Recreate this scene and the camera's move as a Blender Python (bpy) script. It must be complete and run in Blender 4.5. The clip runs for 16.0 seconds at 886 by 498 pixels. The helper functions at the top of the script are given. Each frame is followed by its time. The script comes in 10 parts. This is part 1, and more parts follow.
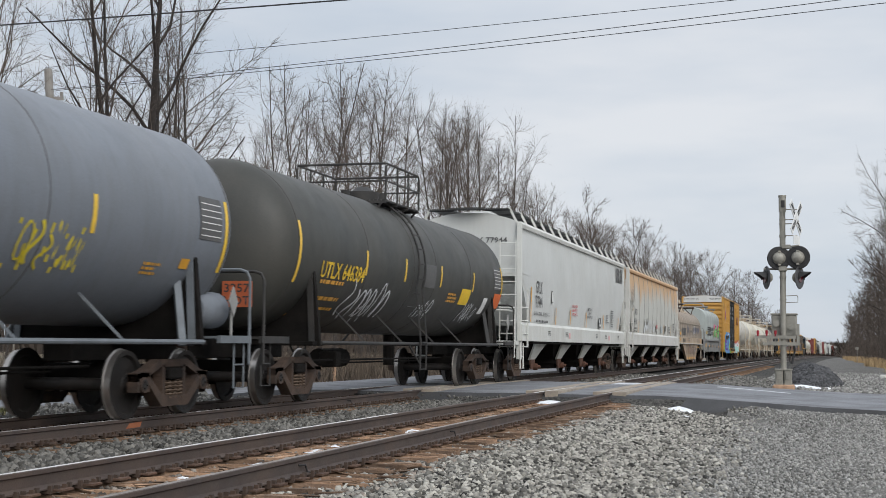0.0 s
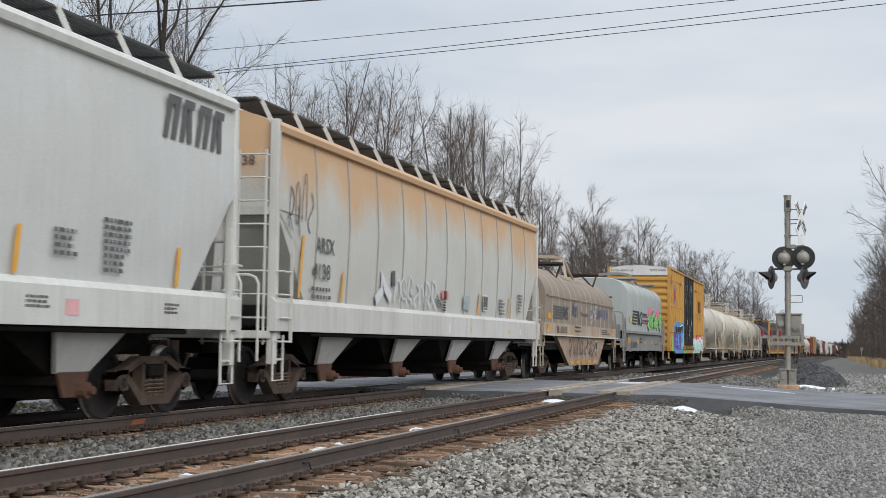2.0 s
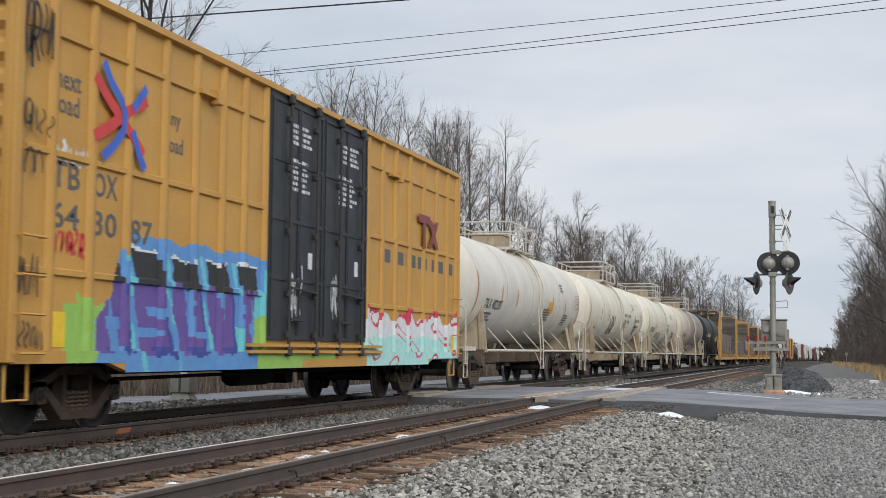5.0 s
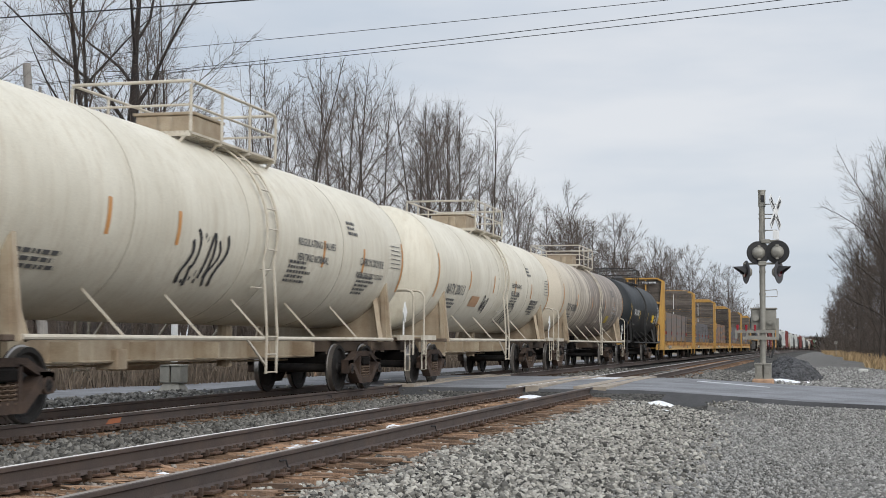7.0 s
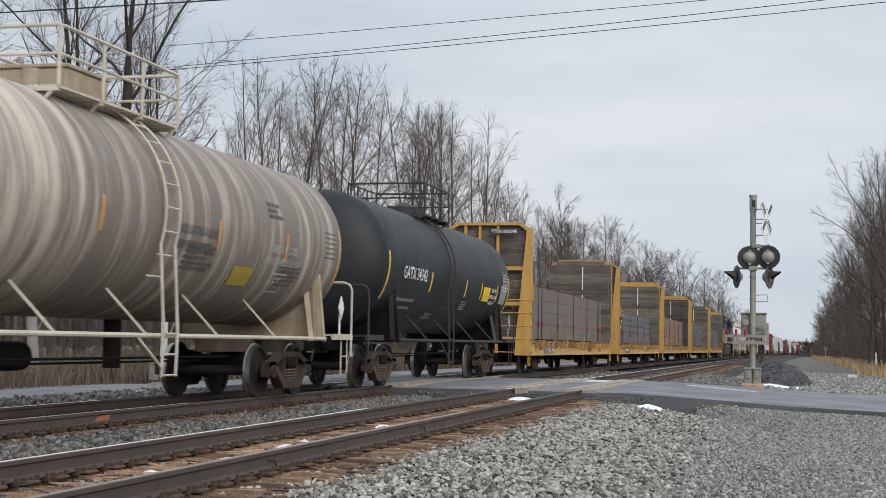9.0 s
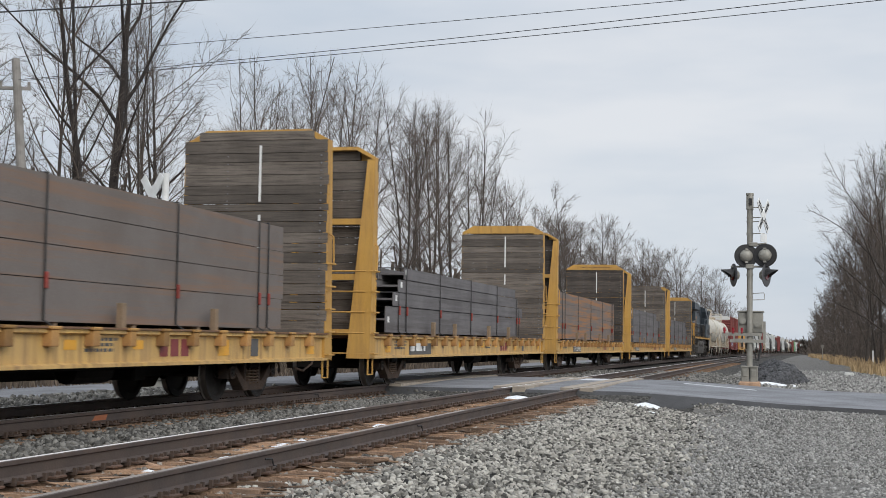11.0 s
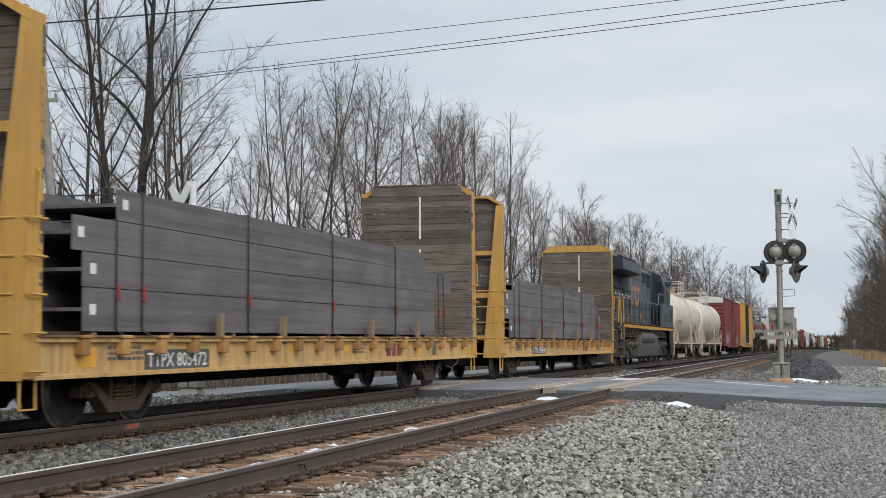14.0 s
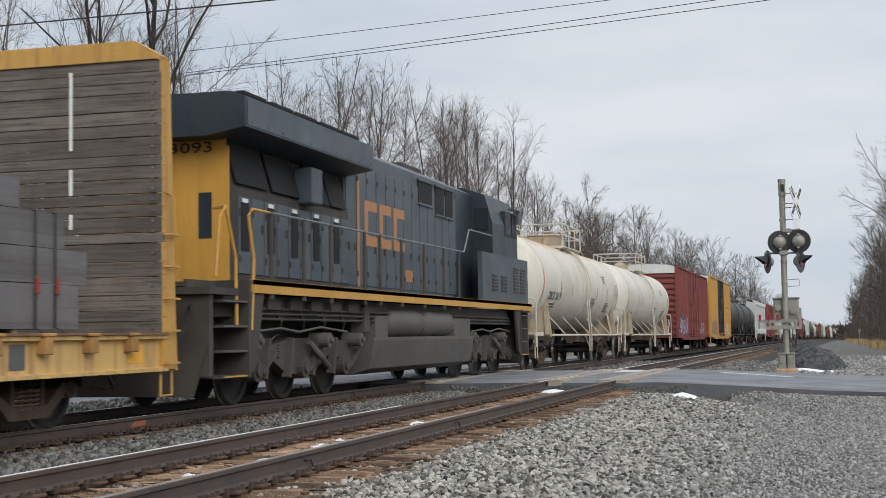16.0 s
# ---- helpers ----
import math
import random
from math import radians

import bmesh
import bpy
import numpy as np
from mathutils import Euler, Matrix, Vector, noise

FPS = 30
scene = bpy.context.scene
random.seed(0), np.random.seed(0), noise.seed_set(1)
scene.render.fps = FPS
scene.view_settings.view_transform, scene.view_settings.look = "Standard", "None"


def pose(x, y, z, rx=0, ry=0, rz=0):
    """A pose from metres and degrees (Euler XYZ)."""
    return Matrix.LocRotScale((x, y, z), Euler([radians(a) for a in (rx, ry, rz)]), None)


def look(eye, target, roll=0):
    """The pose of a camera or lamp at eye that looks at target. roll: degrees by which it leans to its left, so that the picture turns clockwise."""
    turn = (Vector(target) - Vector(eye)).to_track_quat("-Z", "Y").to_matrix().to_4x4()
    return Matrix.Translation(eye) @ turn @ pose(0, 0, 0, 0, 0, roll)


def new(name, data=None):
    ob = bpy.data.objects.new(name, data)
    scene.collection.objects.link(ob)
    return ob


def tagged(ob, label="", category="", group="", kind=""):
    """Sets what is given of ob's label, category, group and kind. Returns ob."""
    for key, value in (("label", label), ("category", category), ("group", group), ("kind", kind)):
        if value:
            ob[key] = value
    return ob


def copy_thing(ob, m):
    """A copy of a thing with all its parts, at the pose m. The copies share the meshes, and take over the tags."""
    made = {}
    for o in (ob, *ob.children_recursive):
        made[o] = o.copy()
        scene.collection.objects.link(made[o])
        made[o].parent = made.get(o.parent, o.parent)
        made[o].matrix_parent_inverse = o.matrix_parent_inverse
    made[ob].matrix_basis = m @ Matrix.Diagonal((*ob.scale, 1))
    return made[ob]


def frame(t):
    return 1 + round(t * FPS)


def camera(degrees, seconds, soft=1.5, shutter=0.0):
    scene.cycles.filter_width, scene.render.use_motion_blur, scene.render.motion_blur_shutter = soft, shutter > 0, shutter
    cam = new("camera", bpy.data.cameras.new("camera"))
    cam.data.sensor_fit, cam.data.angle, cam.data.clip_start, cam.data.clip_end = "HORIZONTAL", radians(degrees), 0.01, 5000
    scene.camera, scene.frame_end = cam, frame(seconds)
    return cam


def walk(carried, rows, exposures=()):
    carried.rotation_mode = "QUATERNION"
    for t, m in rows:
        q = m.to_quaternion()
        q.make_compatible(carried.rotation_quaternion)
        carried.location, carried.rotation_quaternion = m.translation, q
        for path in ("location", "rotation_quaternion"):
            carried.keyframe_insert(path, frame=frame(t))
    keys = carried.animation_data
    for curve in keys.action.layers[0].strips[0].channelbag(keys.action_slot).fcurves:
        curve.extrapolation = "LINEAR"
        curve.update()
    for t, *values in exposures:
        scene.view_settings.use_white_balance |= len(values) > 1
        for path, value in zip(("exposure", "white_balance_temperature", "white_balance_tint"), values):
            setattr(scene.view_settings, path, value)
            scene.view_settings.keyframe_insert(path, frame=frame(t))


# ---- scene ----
# The camera: hand-held on the gravel beside the line, turning a little.
# World: y runs along the track, x to the right, z up from the top of the rails.
EYE = 1.044
cam = camera(35.0, 16.0, soft=0.5, shutter=0.1)
PATH = [
    (0.0, 93.821, -0.444, 15.418),
    (0.5, 93.805, -0.413, 15.330),
    (1.0, 93.690, -0.309, 15.436),
    (1.5, 93.630, -0.344, 15.611),
    (2.0, 93.745, -0.748, 15.589),
    (2.5, 93.871, -1.350, 15.388),
    (3.0, 93.950, -1.454, 15.170),
    (3.5, 94.046, -1.193, 15.091),
    (4.0, 94.147, -0.886, 15.179),
    (4.5, 94.156, -0.603, 15.186),
    (5.0, 94.037, -0.471, 15.021),
    (7.5, 93.582, -0.453, 14.493),
    (8.0, 93.621, -0.744, 14.449),
    (8.5, 93.672, -0.858, 14.379),
    (9.0, 93.666, -1.012, 14.230),
    (9.5, 93.668, -1.011, 14.043),
    (10.0, 93.697, -1.148, 13.918),
    (12.5, 93.500, -0.100, 14.786),
    (13.0, 93.539, 0.044, 15.028),
    (13.5, 93.664, 0.160, 15.197),
    (14.0, 93.722, 0.187, 15.316),
    (14.5, 93.643, 0.145, 15.375),
    (15.0, 93.497, 0.288, 15.369),
    (15.5, 93.433, 0.594, 15.398),
    (16.0, 93.476, 0.824, 15.520),
]
walk(cam, [(t, pose(0, 0, EYE, a, b, c)) for t, a, b, c in PATH])

# ---- light: an overcast winter sky, with a weak and very wide sun behind the cloud ----
world = bpy.data.worlds.new("overcast_sky")
scene.world = world
world.use_nodes = True
wn = world.node_tree.nodes
wl = world.node_tree.links
wn.clear()
w_out = wn.new("ShaderNodeOutputWorld")
w_bg = wn.new("ShaderNodeBackground")
w_sky = wn.new("ShaderNodeTexSky")
w_sky.sky_type = "NISHITA"
w_sky.sun_disc = False
w_sky.sun_elevation = radians(38)
w_sky.sun_rotation = radians(200)
w_tc = wn.new("ShaderNodeTexCoord")
w_map = wn.new("ShaderNodeMapping")
w_map.inputs["Scale"].default_value = (1.6, 1.6, 7.0)
w_noise = wn.new("ShaderNodeTexNoise")
w_noise.inputs["Scale"].default_value = 1.3
w_noise.inputs["Detail"].default_value = 5
w_noise.inputs["Roughness"].default_value = 0.55
w_ramp = wn.new("ShaderNodeValToRGB")
w_ramp.color_ramp.elements[0].position = 0.36
w_ramp.color_ramp.elements[0].color = (0.52, 0.58, 0.66, 1)
w_ramp.color_ramp.elements[1].position = 0.62
w_ramp.color_ramp.elements[1].color = (0.70, 0.72, 0.755, 1)
w_scale = wn.new("ShaderNodeVectorMath")
w_scale.operation = "SCALE"
w_scale.inputs["Scale"].default_value = 0.1
w_mix = wn.new("ShaderNodeMix")
w_mix.data_type = "RGBA"
w_mix.inputs["Factor"].default_value = 0.93
wl.new(w_tc.outputs["Generated"], w_map.inputs["Vector"])
wl.new(w_map.outputs["Vector"], w_noise.inputs["Vector"])
wl.new(w_noise.outputs["Fac"], w_ramp.inputs["Fac"])
wl.new(w_sky.outputs["Color"], w_scale.inputs[0])
wl.new(w_scale.outputs["Vector"], w_mix.inputs["A"])
wl.new(w_ramp.outputs["Color"], w_mix.inputs["B"])
wl.new(w_mix.outputs["Result"], w_bg.inputs["Color"])
# an overcast sky is brighter overhead than at the horizon
w_sep = wn.new("ShaderNodeSeparateXYZ")
wl.new(w_tc.outputs["Generated"], w_sep.inputs["Vector"])
w_up = wn.new("ShaderNodeMapRange")
w_up.inputs["From Min"].default_value, w_up.inputs["From Max"].default_value = 0.22, 0.9
w_up.inputs["To Min"].default_value, w_up.inputs["To Max"].default_value = 1.10, 1.9
wl.new(w_sep.outputs["Z"], w_up.inputs["Value"])
wl.new(w_up.outputs["Result"], w_bg.inputs["Strength"])
wl.new(w_bg.outputs["Background"], w_out.inputs["Surface"])

sun = new("sun", bpy.data.lights.new("sun", "SUN"))
sun.data.energy = 2.0
sun.data.angle = radians(40)
sun.data.color = (1.0, 0.97, 0.93)
sun.matrix_world = look((60, -45, 50), (0, 20, 0))
scene.view_settings.exposure = 0.0

# ---- helpers of this scene ----
GAUGE = 1.505            # between the rail heads' centres
NEAR_RAIL = -4.7055      # the nearest rail
XN = NEAR_RAIL - GAUGE / 2      # centre line of the near track
XC = -9.818              # centre line of the far track, on which the train runs
SPEED = 19.9             # metres a second, towards the camera


def bend(s):
    """How far the line has turned to the right at s metres along."""
    return 3.0e-5 * max(0.0, s - 80) ** 2


def grade(s):
    """Height of the rails at s metres along: a gentle fall away from the crossing."""
    d = max(0.0, s - 25)
    return -0.0033 * d - 4.0e-6 * d * d


def lay(points, s0=None):
    return [(x + bend(y), y, z + grade(y)) for x, y, z in points]


def finish(bm, name, material, smooth=False):
    me = bpy.data.meshes.new(name)
    bmesh.ops.recalc_face_normals(bm, faces=bm.faces)
    if smooth:
        for f in bm.faces:
            f.smooth = True
    bm.to_mesh(me)
    bm.free()
    me.materials.append(material)
    if smooth:
        me.set_sharp_from_angle(angle=radians(smooth if smooth is not True else 40))
    return me


def part(name, bm, material, parent=None, label="", smooth=False):
    """One mesh object, under a thing or under a part."""
    ob = new(name, finish(bm, name, material, smooth))
    if parent is not None:
        ob.parent = parent
    return tagged(ob, label)


def twin(ob, m):
    """Another part on the same mesh and parent, at the pose m in the parent's space."""
    o = ob.copy()
    scene.collection.objects.link(o)
    o.matrix_basis = m
    return o


def thing(name, label, category, group=""):
    return tagged(new(name), label, category, group)


def B():
    return bmesh.new()


def box(bm, c, s, bevel=0.0, m=None):
    """A block with its centre c and its size s."""
    r = bmesh.ops.create_cube(bm, size=1)
    vs = r["verts"]
    for v in vs:
        v.co = Vector((v.co.x * s[0] + c[0], v.co.y * s[1] + c[1], v.co.z * s[2] + c[2]))
    if bevel:
        es = list({e for v in vs for e in v.link_edges})
        r = bmesh.ops.bevel(bm, geom=es, offset=bevel, segments=1, affect="EDGES", profile=0.5)
        vs = list({v for f in r["faces"] for v in f.verts} | {v for v in vs if v.is_valid})
    if m is not None:
        bmesh.ops.transform(bm, matrix=m, verts=vs)
    return vs


def bar(bm, a, b, w, h=None):
    """A square bar from a to b."""
    a, b = Vector(a), Vector(b)
    d = b - a
    q = d.to_track_quat("Z", "X").to_matrix().to_4x4()
    m = Matrix.Translation((a + b) / 2) @ q
    return box(bm, (0, 0, 0), (w, h or w, d.length), m=m)


def rod(bm, a, b, r, seg=8, r2=None, caps=True):
    """A round bar from a to b."""
    a, b = Vector(a), Vector(b)
    d = b - a
    m = Matrix.Translation((a + b) / 2) @ d.to_track_quat("Z", "X").to_matrix().to_4x4()
    return bmesh.ops.create_cone(bm, cap_ends=caps, segments=seg, radius1=r, radius2=r if r2 is None else r2, depth=d.length, matrix=m)["verts"]


def pipe(bm, pts, r, seg=6, closed=False):
    """A bent round bar through the points."""
    pts = [Vector(p) for p in pts]
    rings = []
    n = len(pts)
    ref = Vector((0.123, 0.456, 0.88)).normalized()
    for i, p in enumerate(pts):
        a = pts[i - 1] if i or closed else p
        b = pts[(i + 1) % n] if i < n - 1 or closed else p
        d = (b - a).normalized()
        u = d.cross(ref).normalized()
        w = d.cross(u)
        ring = [bm.verts.new(p + r * (math.cos(k * math.tau / seg) * u + math.sin(k * math.tau / seg) * w)) for k in range(seg)]
        rings.append(ring)
    for i in range(n - (0 if closed else 1)):
        A, C = rings[i], rings[(i + 1) % n]
        for k in range(seg):
            bm.faces.new((A[k], A[(k + 1) % seg], C[(k + 1) % seg], C[k]))
    if not closed:
        bm.faces.new(rings[0][::-1])
        bm.faces.new(rings[-1])


def prism(bm, profile, axis, a, b, m=None):
    """The polygon, pulled along the axis from a to b. For x the profile is (y, z), for y (x, z), for z (x, y)."""
    def at(p, k):
        return {"x": (k, p[0], p[1]), "y": (p[0], k, p[1]), "z": (p[0], p[1], k)}[axis]
    A = [bm.verts.new(at(p, a)) for p in profile]
    C = [bm.verts.new(at(p, b)) for p in profile]
    n = len(profile)
    bm.faces.new(A)
    bm.faces.new(C[::-1])
    for i in range(n):
        bm.faces.new((A[i], C[i], C[(i + 1) % n], A[(i + 1) % n]))
    if m is not None:
        bmesh.ops.transform(bm, matrix=m, verts=A + C)
    return A + C


def lathe(bm, profile, seg, axis="y", c=(0, 0, 0), sy=1.0):
    """The outline (r, k) turned round the axis through c; open outlines close at r = 0."""
    rings = []
    for r, k in profile:
        ring = []
        for i in range(seg if r > 1e-6 else 1):
            a = i * math.tau / seg
            u, w = r * math.cos(a), r * math.sin(a)
            p = {"y": (u, k, w), "x": (k, u, w), "z": (u, w, k)}[axis]
            ring.append(bm.verts.new((p[0] + c[0], p[1] + c[1], p[2] + c[2])))
        rings.append(ring)
    for A, C in zip(rings, rings[1:]):
        if len(A) == 1 and len(C) == 1:
            continue
        for i in range(seg):
            j = (i + 1) % seg
            if len(A) == 1:
                bm.faces.new((A[0], C[j], C[i]))
            elif len(C) == 1:
                bm.faces.new((A[i], A[j], C[0]))
            else:
                bm.faces.new((A[i], A[j], C[j], C[i]))
    if len(rings[0]) > 1:
        bm.faces.new(rings[0])
    if len(rings[-1]) > 1:
        bm.faces.new(rings[-1][::-1])


def loft(bm, sections, closed=True, caps=True):
    """Rings of points of equal number, joined one to the next."""
    rings = [[bm.verts.new(p) for p in s] for s in sections]
    n = len(rings[0])
    for A, C in zip(rings, rings[1:]):
        for i in range(n if closed else n - 1):
            j = (i + 1) % n
            bm.faces.new((A[i], A[j], C[j], C[i]))
    if caps and closed:
        bm.faces.new(rings[0])
        bm.faces.new(rings[-1][::-1])


def soup(name, verts, faces, material, smooth=False):
    """A mesh from arrays: verts n x 3, faces m x 3 or m x 4."""
    verts = np.asarray(verts, dtype=np.float32)
    faces = np.asarray(faces, dtype=np.int32)
    k = faces.shape[1]
    me = bpy.data.meshes.new(name)
    me.vertices.add(len(verts))
    me.vertices.foreach_set("co", verts.ravel())
    me.loops.add(faces.size)
    me.loops.foreach_set("vertex_index", faces.ravel())
    me.polygons.add(len(faces))
    me.polygons.foreach_set("loop_start", np.arange(0, faces.size, k, dtype=np.int32))
    if smooth:
        me.polygons.foreach_set("use_smooth", np.ones(len(faces), dtype=bool))
    me.update(calc_edges=True)
    me.validate()
    me.materials.append(material)
    return me

# ---- materials ----
def surf(name, base, second=None, scale=1.5, grain=40.0, var=0.5, rough=0.7, metal=0.0, bump=0.15, streak=None, streak_fac=0.5,
         dust=None, dust_fac=0.4, island=0.0, per_object=0.0, lo=0.38, hi=0.66, spec=0.4):
    """A painted, rusty, wooden or stony surface: two colours in patches, grain, run-down streaks and dust."""
    m = bpy.data.materials.new(name)
    m.use_nodes = True
    n, l = m.node_tree.nodes, m.node_tree.links
    p = n["Principled BSDF"]
    second = second or tuple(c * 0.72 for c in base)
    tc = n.new("ShaderNodeTexCoord")

    def noise_tex(sc, detail=5, vec=None, r=0.55):
        t = n.new("ShaderNodeTexNoise")
        t.inputs["Scale"].default_value = sc
        t.inputs["Detail"].default_value = detail
        t.inputs["Roughness"].default_value = r
        l.new(vec or tc.outputs["Object"], t.inputs["Vector"])
        return t.outputs["Fac"]

    def ramp(fac, a, b):
        r = n.new("ShaderNodeMapRange")
        r.inputs["From Min"].default_value, r.inputs["From Max"].default_value = a, b
        l.new(fac, r.inputs["Value"])
        return r.outputs["Result"]

    def scaled(fac, k):
        r = n.new("ShaderNodeMath")
        r.operation = "MULTIPLY"
        r.inputs[1].default_value = k
        l.new(fac, r.inputs[0])
        return r.outputs["Value"]

    def mix(a, b, fac):
        r = n.new("ShaderNodeMix")
        r.data_type = "RGBA"
        for key, v in (("A", a), ("B", b)):
            if isinstance(v, tuple):
                r.inputs[key].default_value = (*v, 1)
            else:
                l.new(v, r.inputs[key])
        l.new(fac, r.inputs["Factor"])
        return r.outputs["Result"]

    col = mix(base, second, scaled(ramp(noise_tex(scale, 6), lo, hi), var))
    fine = noise_tex(grain, 4)
    if streak:
        mp = n.new("ShaderNodeMapping")
        mp.inputs["Scale"].default_value = (3.0, 3.0, 0.22)
        l.new(tc.outputs["Object"], mp.inputs["Vector"])
        col = mix(col, streak, scaled(ramp(noise_tex(2.2, 6, mp.outputs["Vector"], 0.65), 0.46, 0.74), streak_fac))
    if dust:
        col = mix(col, dust, scaled(ramp(noise_tex(0.7, 7, None, 0.65), 0.35, 0.75), dust_fac))
    hsv = n.new("ShaderNodeHueSaturation")
    l.new(col, hsv.inputs["Color"])
    val = ramp(fine, 0.2, 0.8)
    mr = n.new("ShaderNodeMapRange")
    mr.inputs["To Min"].default_value, mr.inputs["To Max"].default_value = 0.86, 1.14
    l.new(val, mr.inputs["Value"])
    out = mr.outputs["Result"]
    for amount, node, socket in ((island, "ShaderNodeNewGeometry", "Random Per Island"), (per_object, "ShaderNodeObjectInfo", "Random")):
        if amount:
            src = n.new(node)
            r2 = n.new("ShaderNodeMapRange")
            r2.inputs["To Min"].default_value, r2.inputs["To Max"].default_value = 1 - amount, 1 + amount
            l.new(src.outputs[socket], r2.inputs["Value"])
            mu = n.new("ShaderNodeMath")
            mu.operation = "MULTIPLY"
            l.new(out, mu.inputs[0])
            l.new(r2.outputs["Result"], mu.inputs[1])
            out = mu.outputs["Value"]
    l.new(out, hsv.inputs["Value"])
    l.new(hsv.outputs["Color"], p.inputs["Base Color"])
    rr = n.new("ShaderNodeMapRange")
    rr.inputs["To Min"].default_value, rr.inputs["To Max"].default_value = max(0.05, rough - 0.12), min(1.0, rough + 0.12)
    l.new(noise_tex(scale * 3, 4), rr.inputs["Value"])
    l.new(rr.outputs["Result"], p.inputs["Roughness"])
    p.inputs["Metallic"].default_value = metal
    p.inputs["Specular IOR Level"].default_value = spec
    if bump:
        bn = n.new("ShaderNodeBump")
        bn.inputs["Strength"].default_value = bump
        bn.inputs["Distance"].default_value = 0.02
        l.new(fine, bn.inputs["Height"])
        l.new(bn.outputs["Normal"], p.inputs["Normal"])
    return m


def pebbles(name, a, b, scale, patch=0.5, bump=1.0, tint=None):
    """Loose stone seen from afar: cells of many greys, with relief."""
    m = bpy.data.materials.new(name)
    m.use_nodes = True
    n, l = m.node_tree.nodes, m.node_tree.links
    p = n["Principled BSDF"]
    tc = n.new("ShaderNodeTexCoord")
    vo = n.new("ShaderNodeTexVoronoi")
    vo.inputs["Scale"].default_value = scale
    l.new(tc.outputs["Object"], vo.inputs["Vector"])
    bw = n.new("ShaderNodeSeparateColor")
    l.new(vo.outputs["Color"], bw.inputs["Color"])
    mx = n.new("ShaderNodeMix")
    mx.data_type = "RGBA"
    mx.inputs["A"].default_value, mx.inputs["B"].default_value = (*a, 1), (*b, 1)
    l.new(bw.outputs["Red"], mx.inputs["Factor"])
    no = n.new("ShaderNodeTexNoise")
    no.inputs["Scale"].default_value = 0.55
    no.inputs["Detail"].default_value = 7
    no.inputs["Roughness"].default_value = 0.62
    l.new(tc.outputs["Object"], no.inputs["Vector"])
    mr = n.new("ShaderNodeMapRange")
    mr.inputs["From Min"].default_value, mr.inputs["From Max"].default_value = 0.36, 0.66
    mr.inputs["To Max"].default_value = patch
    l.new(no.outputs["Fac"], mr.inputs["Value"])
    m2 = n.new("ShaderNodeMix")
    m2.data_type = "RGBA"
    m2.inputs["B"].default_value = (*(tint or tuple(c * 0.55 for c in a)), 1)
    l.new(mx.outputs["Result"], m2.inputs["A"])
    l.new(mr.outputs["Result"], m2.inputs["Factor"])
    l.new(m2.outputs["Result"], p.inputs["Base Color"])
    p.inputs["Roughness"].default_value = 0.95
    p.inputs["Specular IOR Level"].default_value = 0.2
    bn = n.new("ShaderNodeBump")
    bn.inputs["Strength"].default_value = bump
    bn.inputs["Distance"].default_value = 0.03
    bn.invert = True
    l.new(vo.outputs["Distance"], bn.inputs["Height"])
    l.new(bn.outputs["Normal"], p.inputs["Normal"])
    return m


RUST = (0.16, 0.075, 0.04)
GRIME = (0.05, 0.042, 0.036)
DUST = (0.22, 0.19, 0.16)
# ground
M_BALLAST = pebbles("ballast_bed", (0.028, 0.027, 0.025), (0.12, 0.115, 0.105), 22, 0.5)
M_STONE = surf("crushed_stone", (0.27, 0.258, 0.228), (0.145, 0.138, 0.122), 12, 90, 0.6, 0.92, bump=0.3, island=0.95)
M_STONE_DARK = surf("dark_crushed_stone", (0.15, 0.144, 0.13), (0.08, 0.077, 0.070), 12, 90, 0.6, 0.92, bump=0.3, island=0.7)
M_GRAVEL = pebbles("gravel_track", (0.09, 0.088, 0.083), (0.25, 0.243, 0.228), 30, 0.65, 0.9, (0.12, 0.112, 0.102))
M_ASPHALT = surf("worn_asphalt", (0.205, 0.21, 0.225), (0.12, 0.123, 0.13), 0.8, 90, 0.9, 0.8, bump=0.5)
M_ASPHALT_DARK = surf("asphalt_edge", (0.06, 0.06, 0.062), (0.035, 0.035, 0.037), 1.5, 60, 0.8, 0.85, bump=0.7)
M_EARTH = surf("winter_ground", (0.16, 0.13, 0.09), (0.10, 0.085, 0.06), 0.6, 30, 0.9, 0.97, bump=0.8, dust=(0.22, 0.18, 0.12))
M_SNOW = surf("old_snow", (0.82, 0.84, 0.87), (0.6, 0.61, 0.63), 5, 60, 0.7, 0.6, bump=0.4)
M_RAIL = surf("rail_steel", (0.085, 0.068, 0.062), (0.12, 0.088, 0.072), 2, 60, 0.8, 0.62, 0.35, bump=0.15)
M_RAIL_TOP = surf("polished_rail_head", (0.90, 0.88, 0.86), (0.75, 0.73, 0.71), 3, 80, 0.6, 0.55, 0.95, bump=0.05)
M_RAIL_DULL = surf("dull_rail_head", (0.36, 0.32, 0.29), (0.26, 0.22, 0.19), 3, 80, 0.7, 0.5, 0.8, bump=0.05)
M_TIE = surf("weathered_tie", (0.35, 0.225, 0.145), (0.13, 0.088, 0.064), 3, 40, 0.9, 0.95, bump=0.9, per_object=0.45, streak=None)
M_PLATE = surf("rusty_tie_plate", (0.115, 0.066, 0.045), (0.06, 0.04, 0.030), 6, 60, 0.8, 0.9, bump=0.4, per_object=0.2)
M_SPIKE = surf("dark_spike_iron", (0.085, 0.055, 0.04), (0.045, 0.034, 0.028), 6, 60, 0.8, 0.8, bump=0.2)
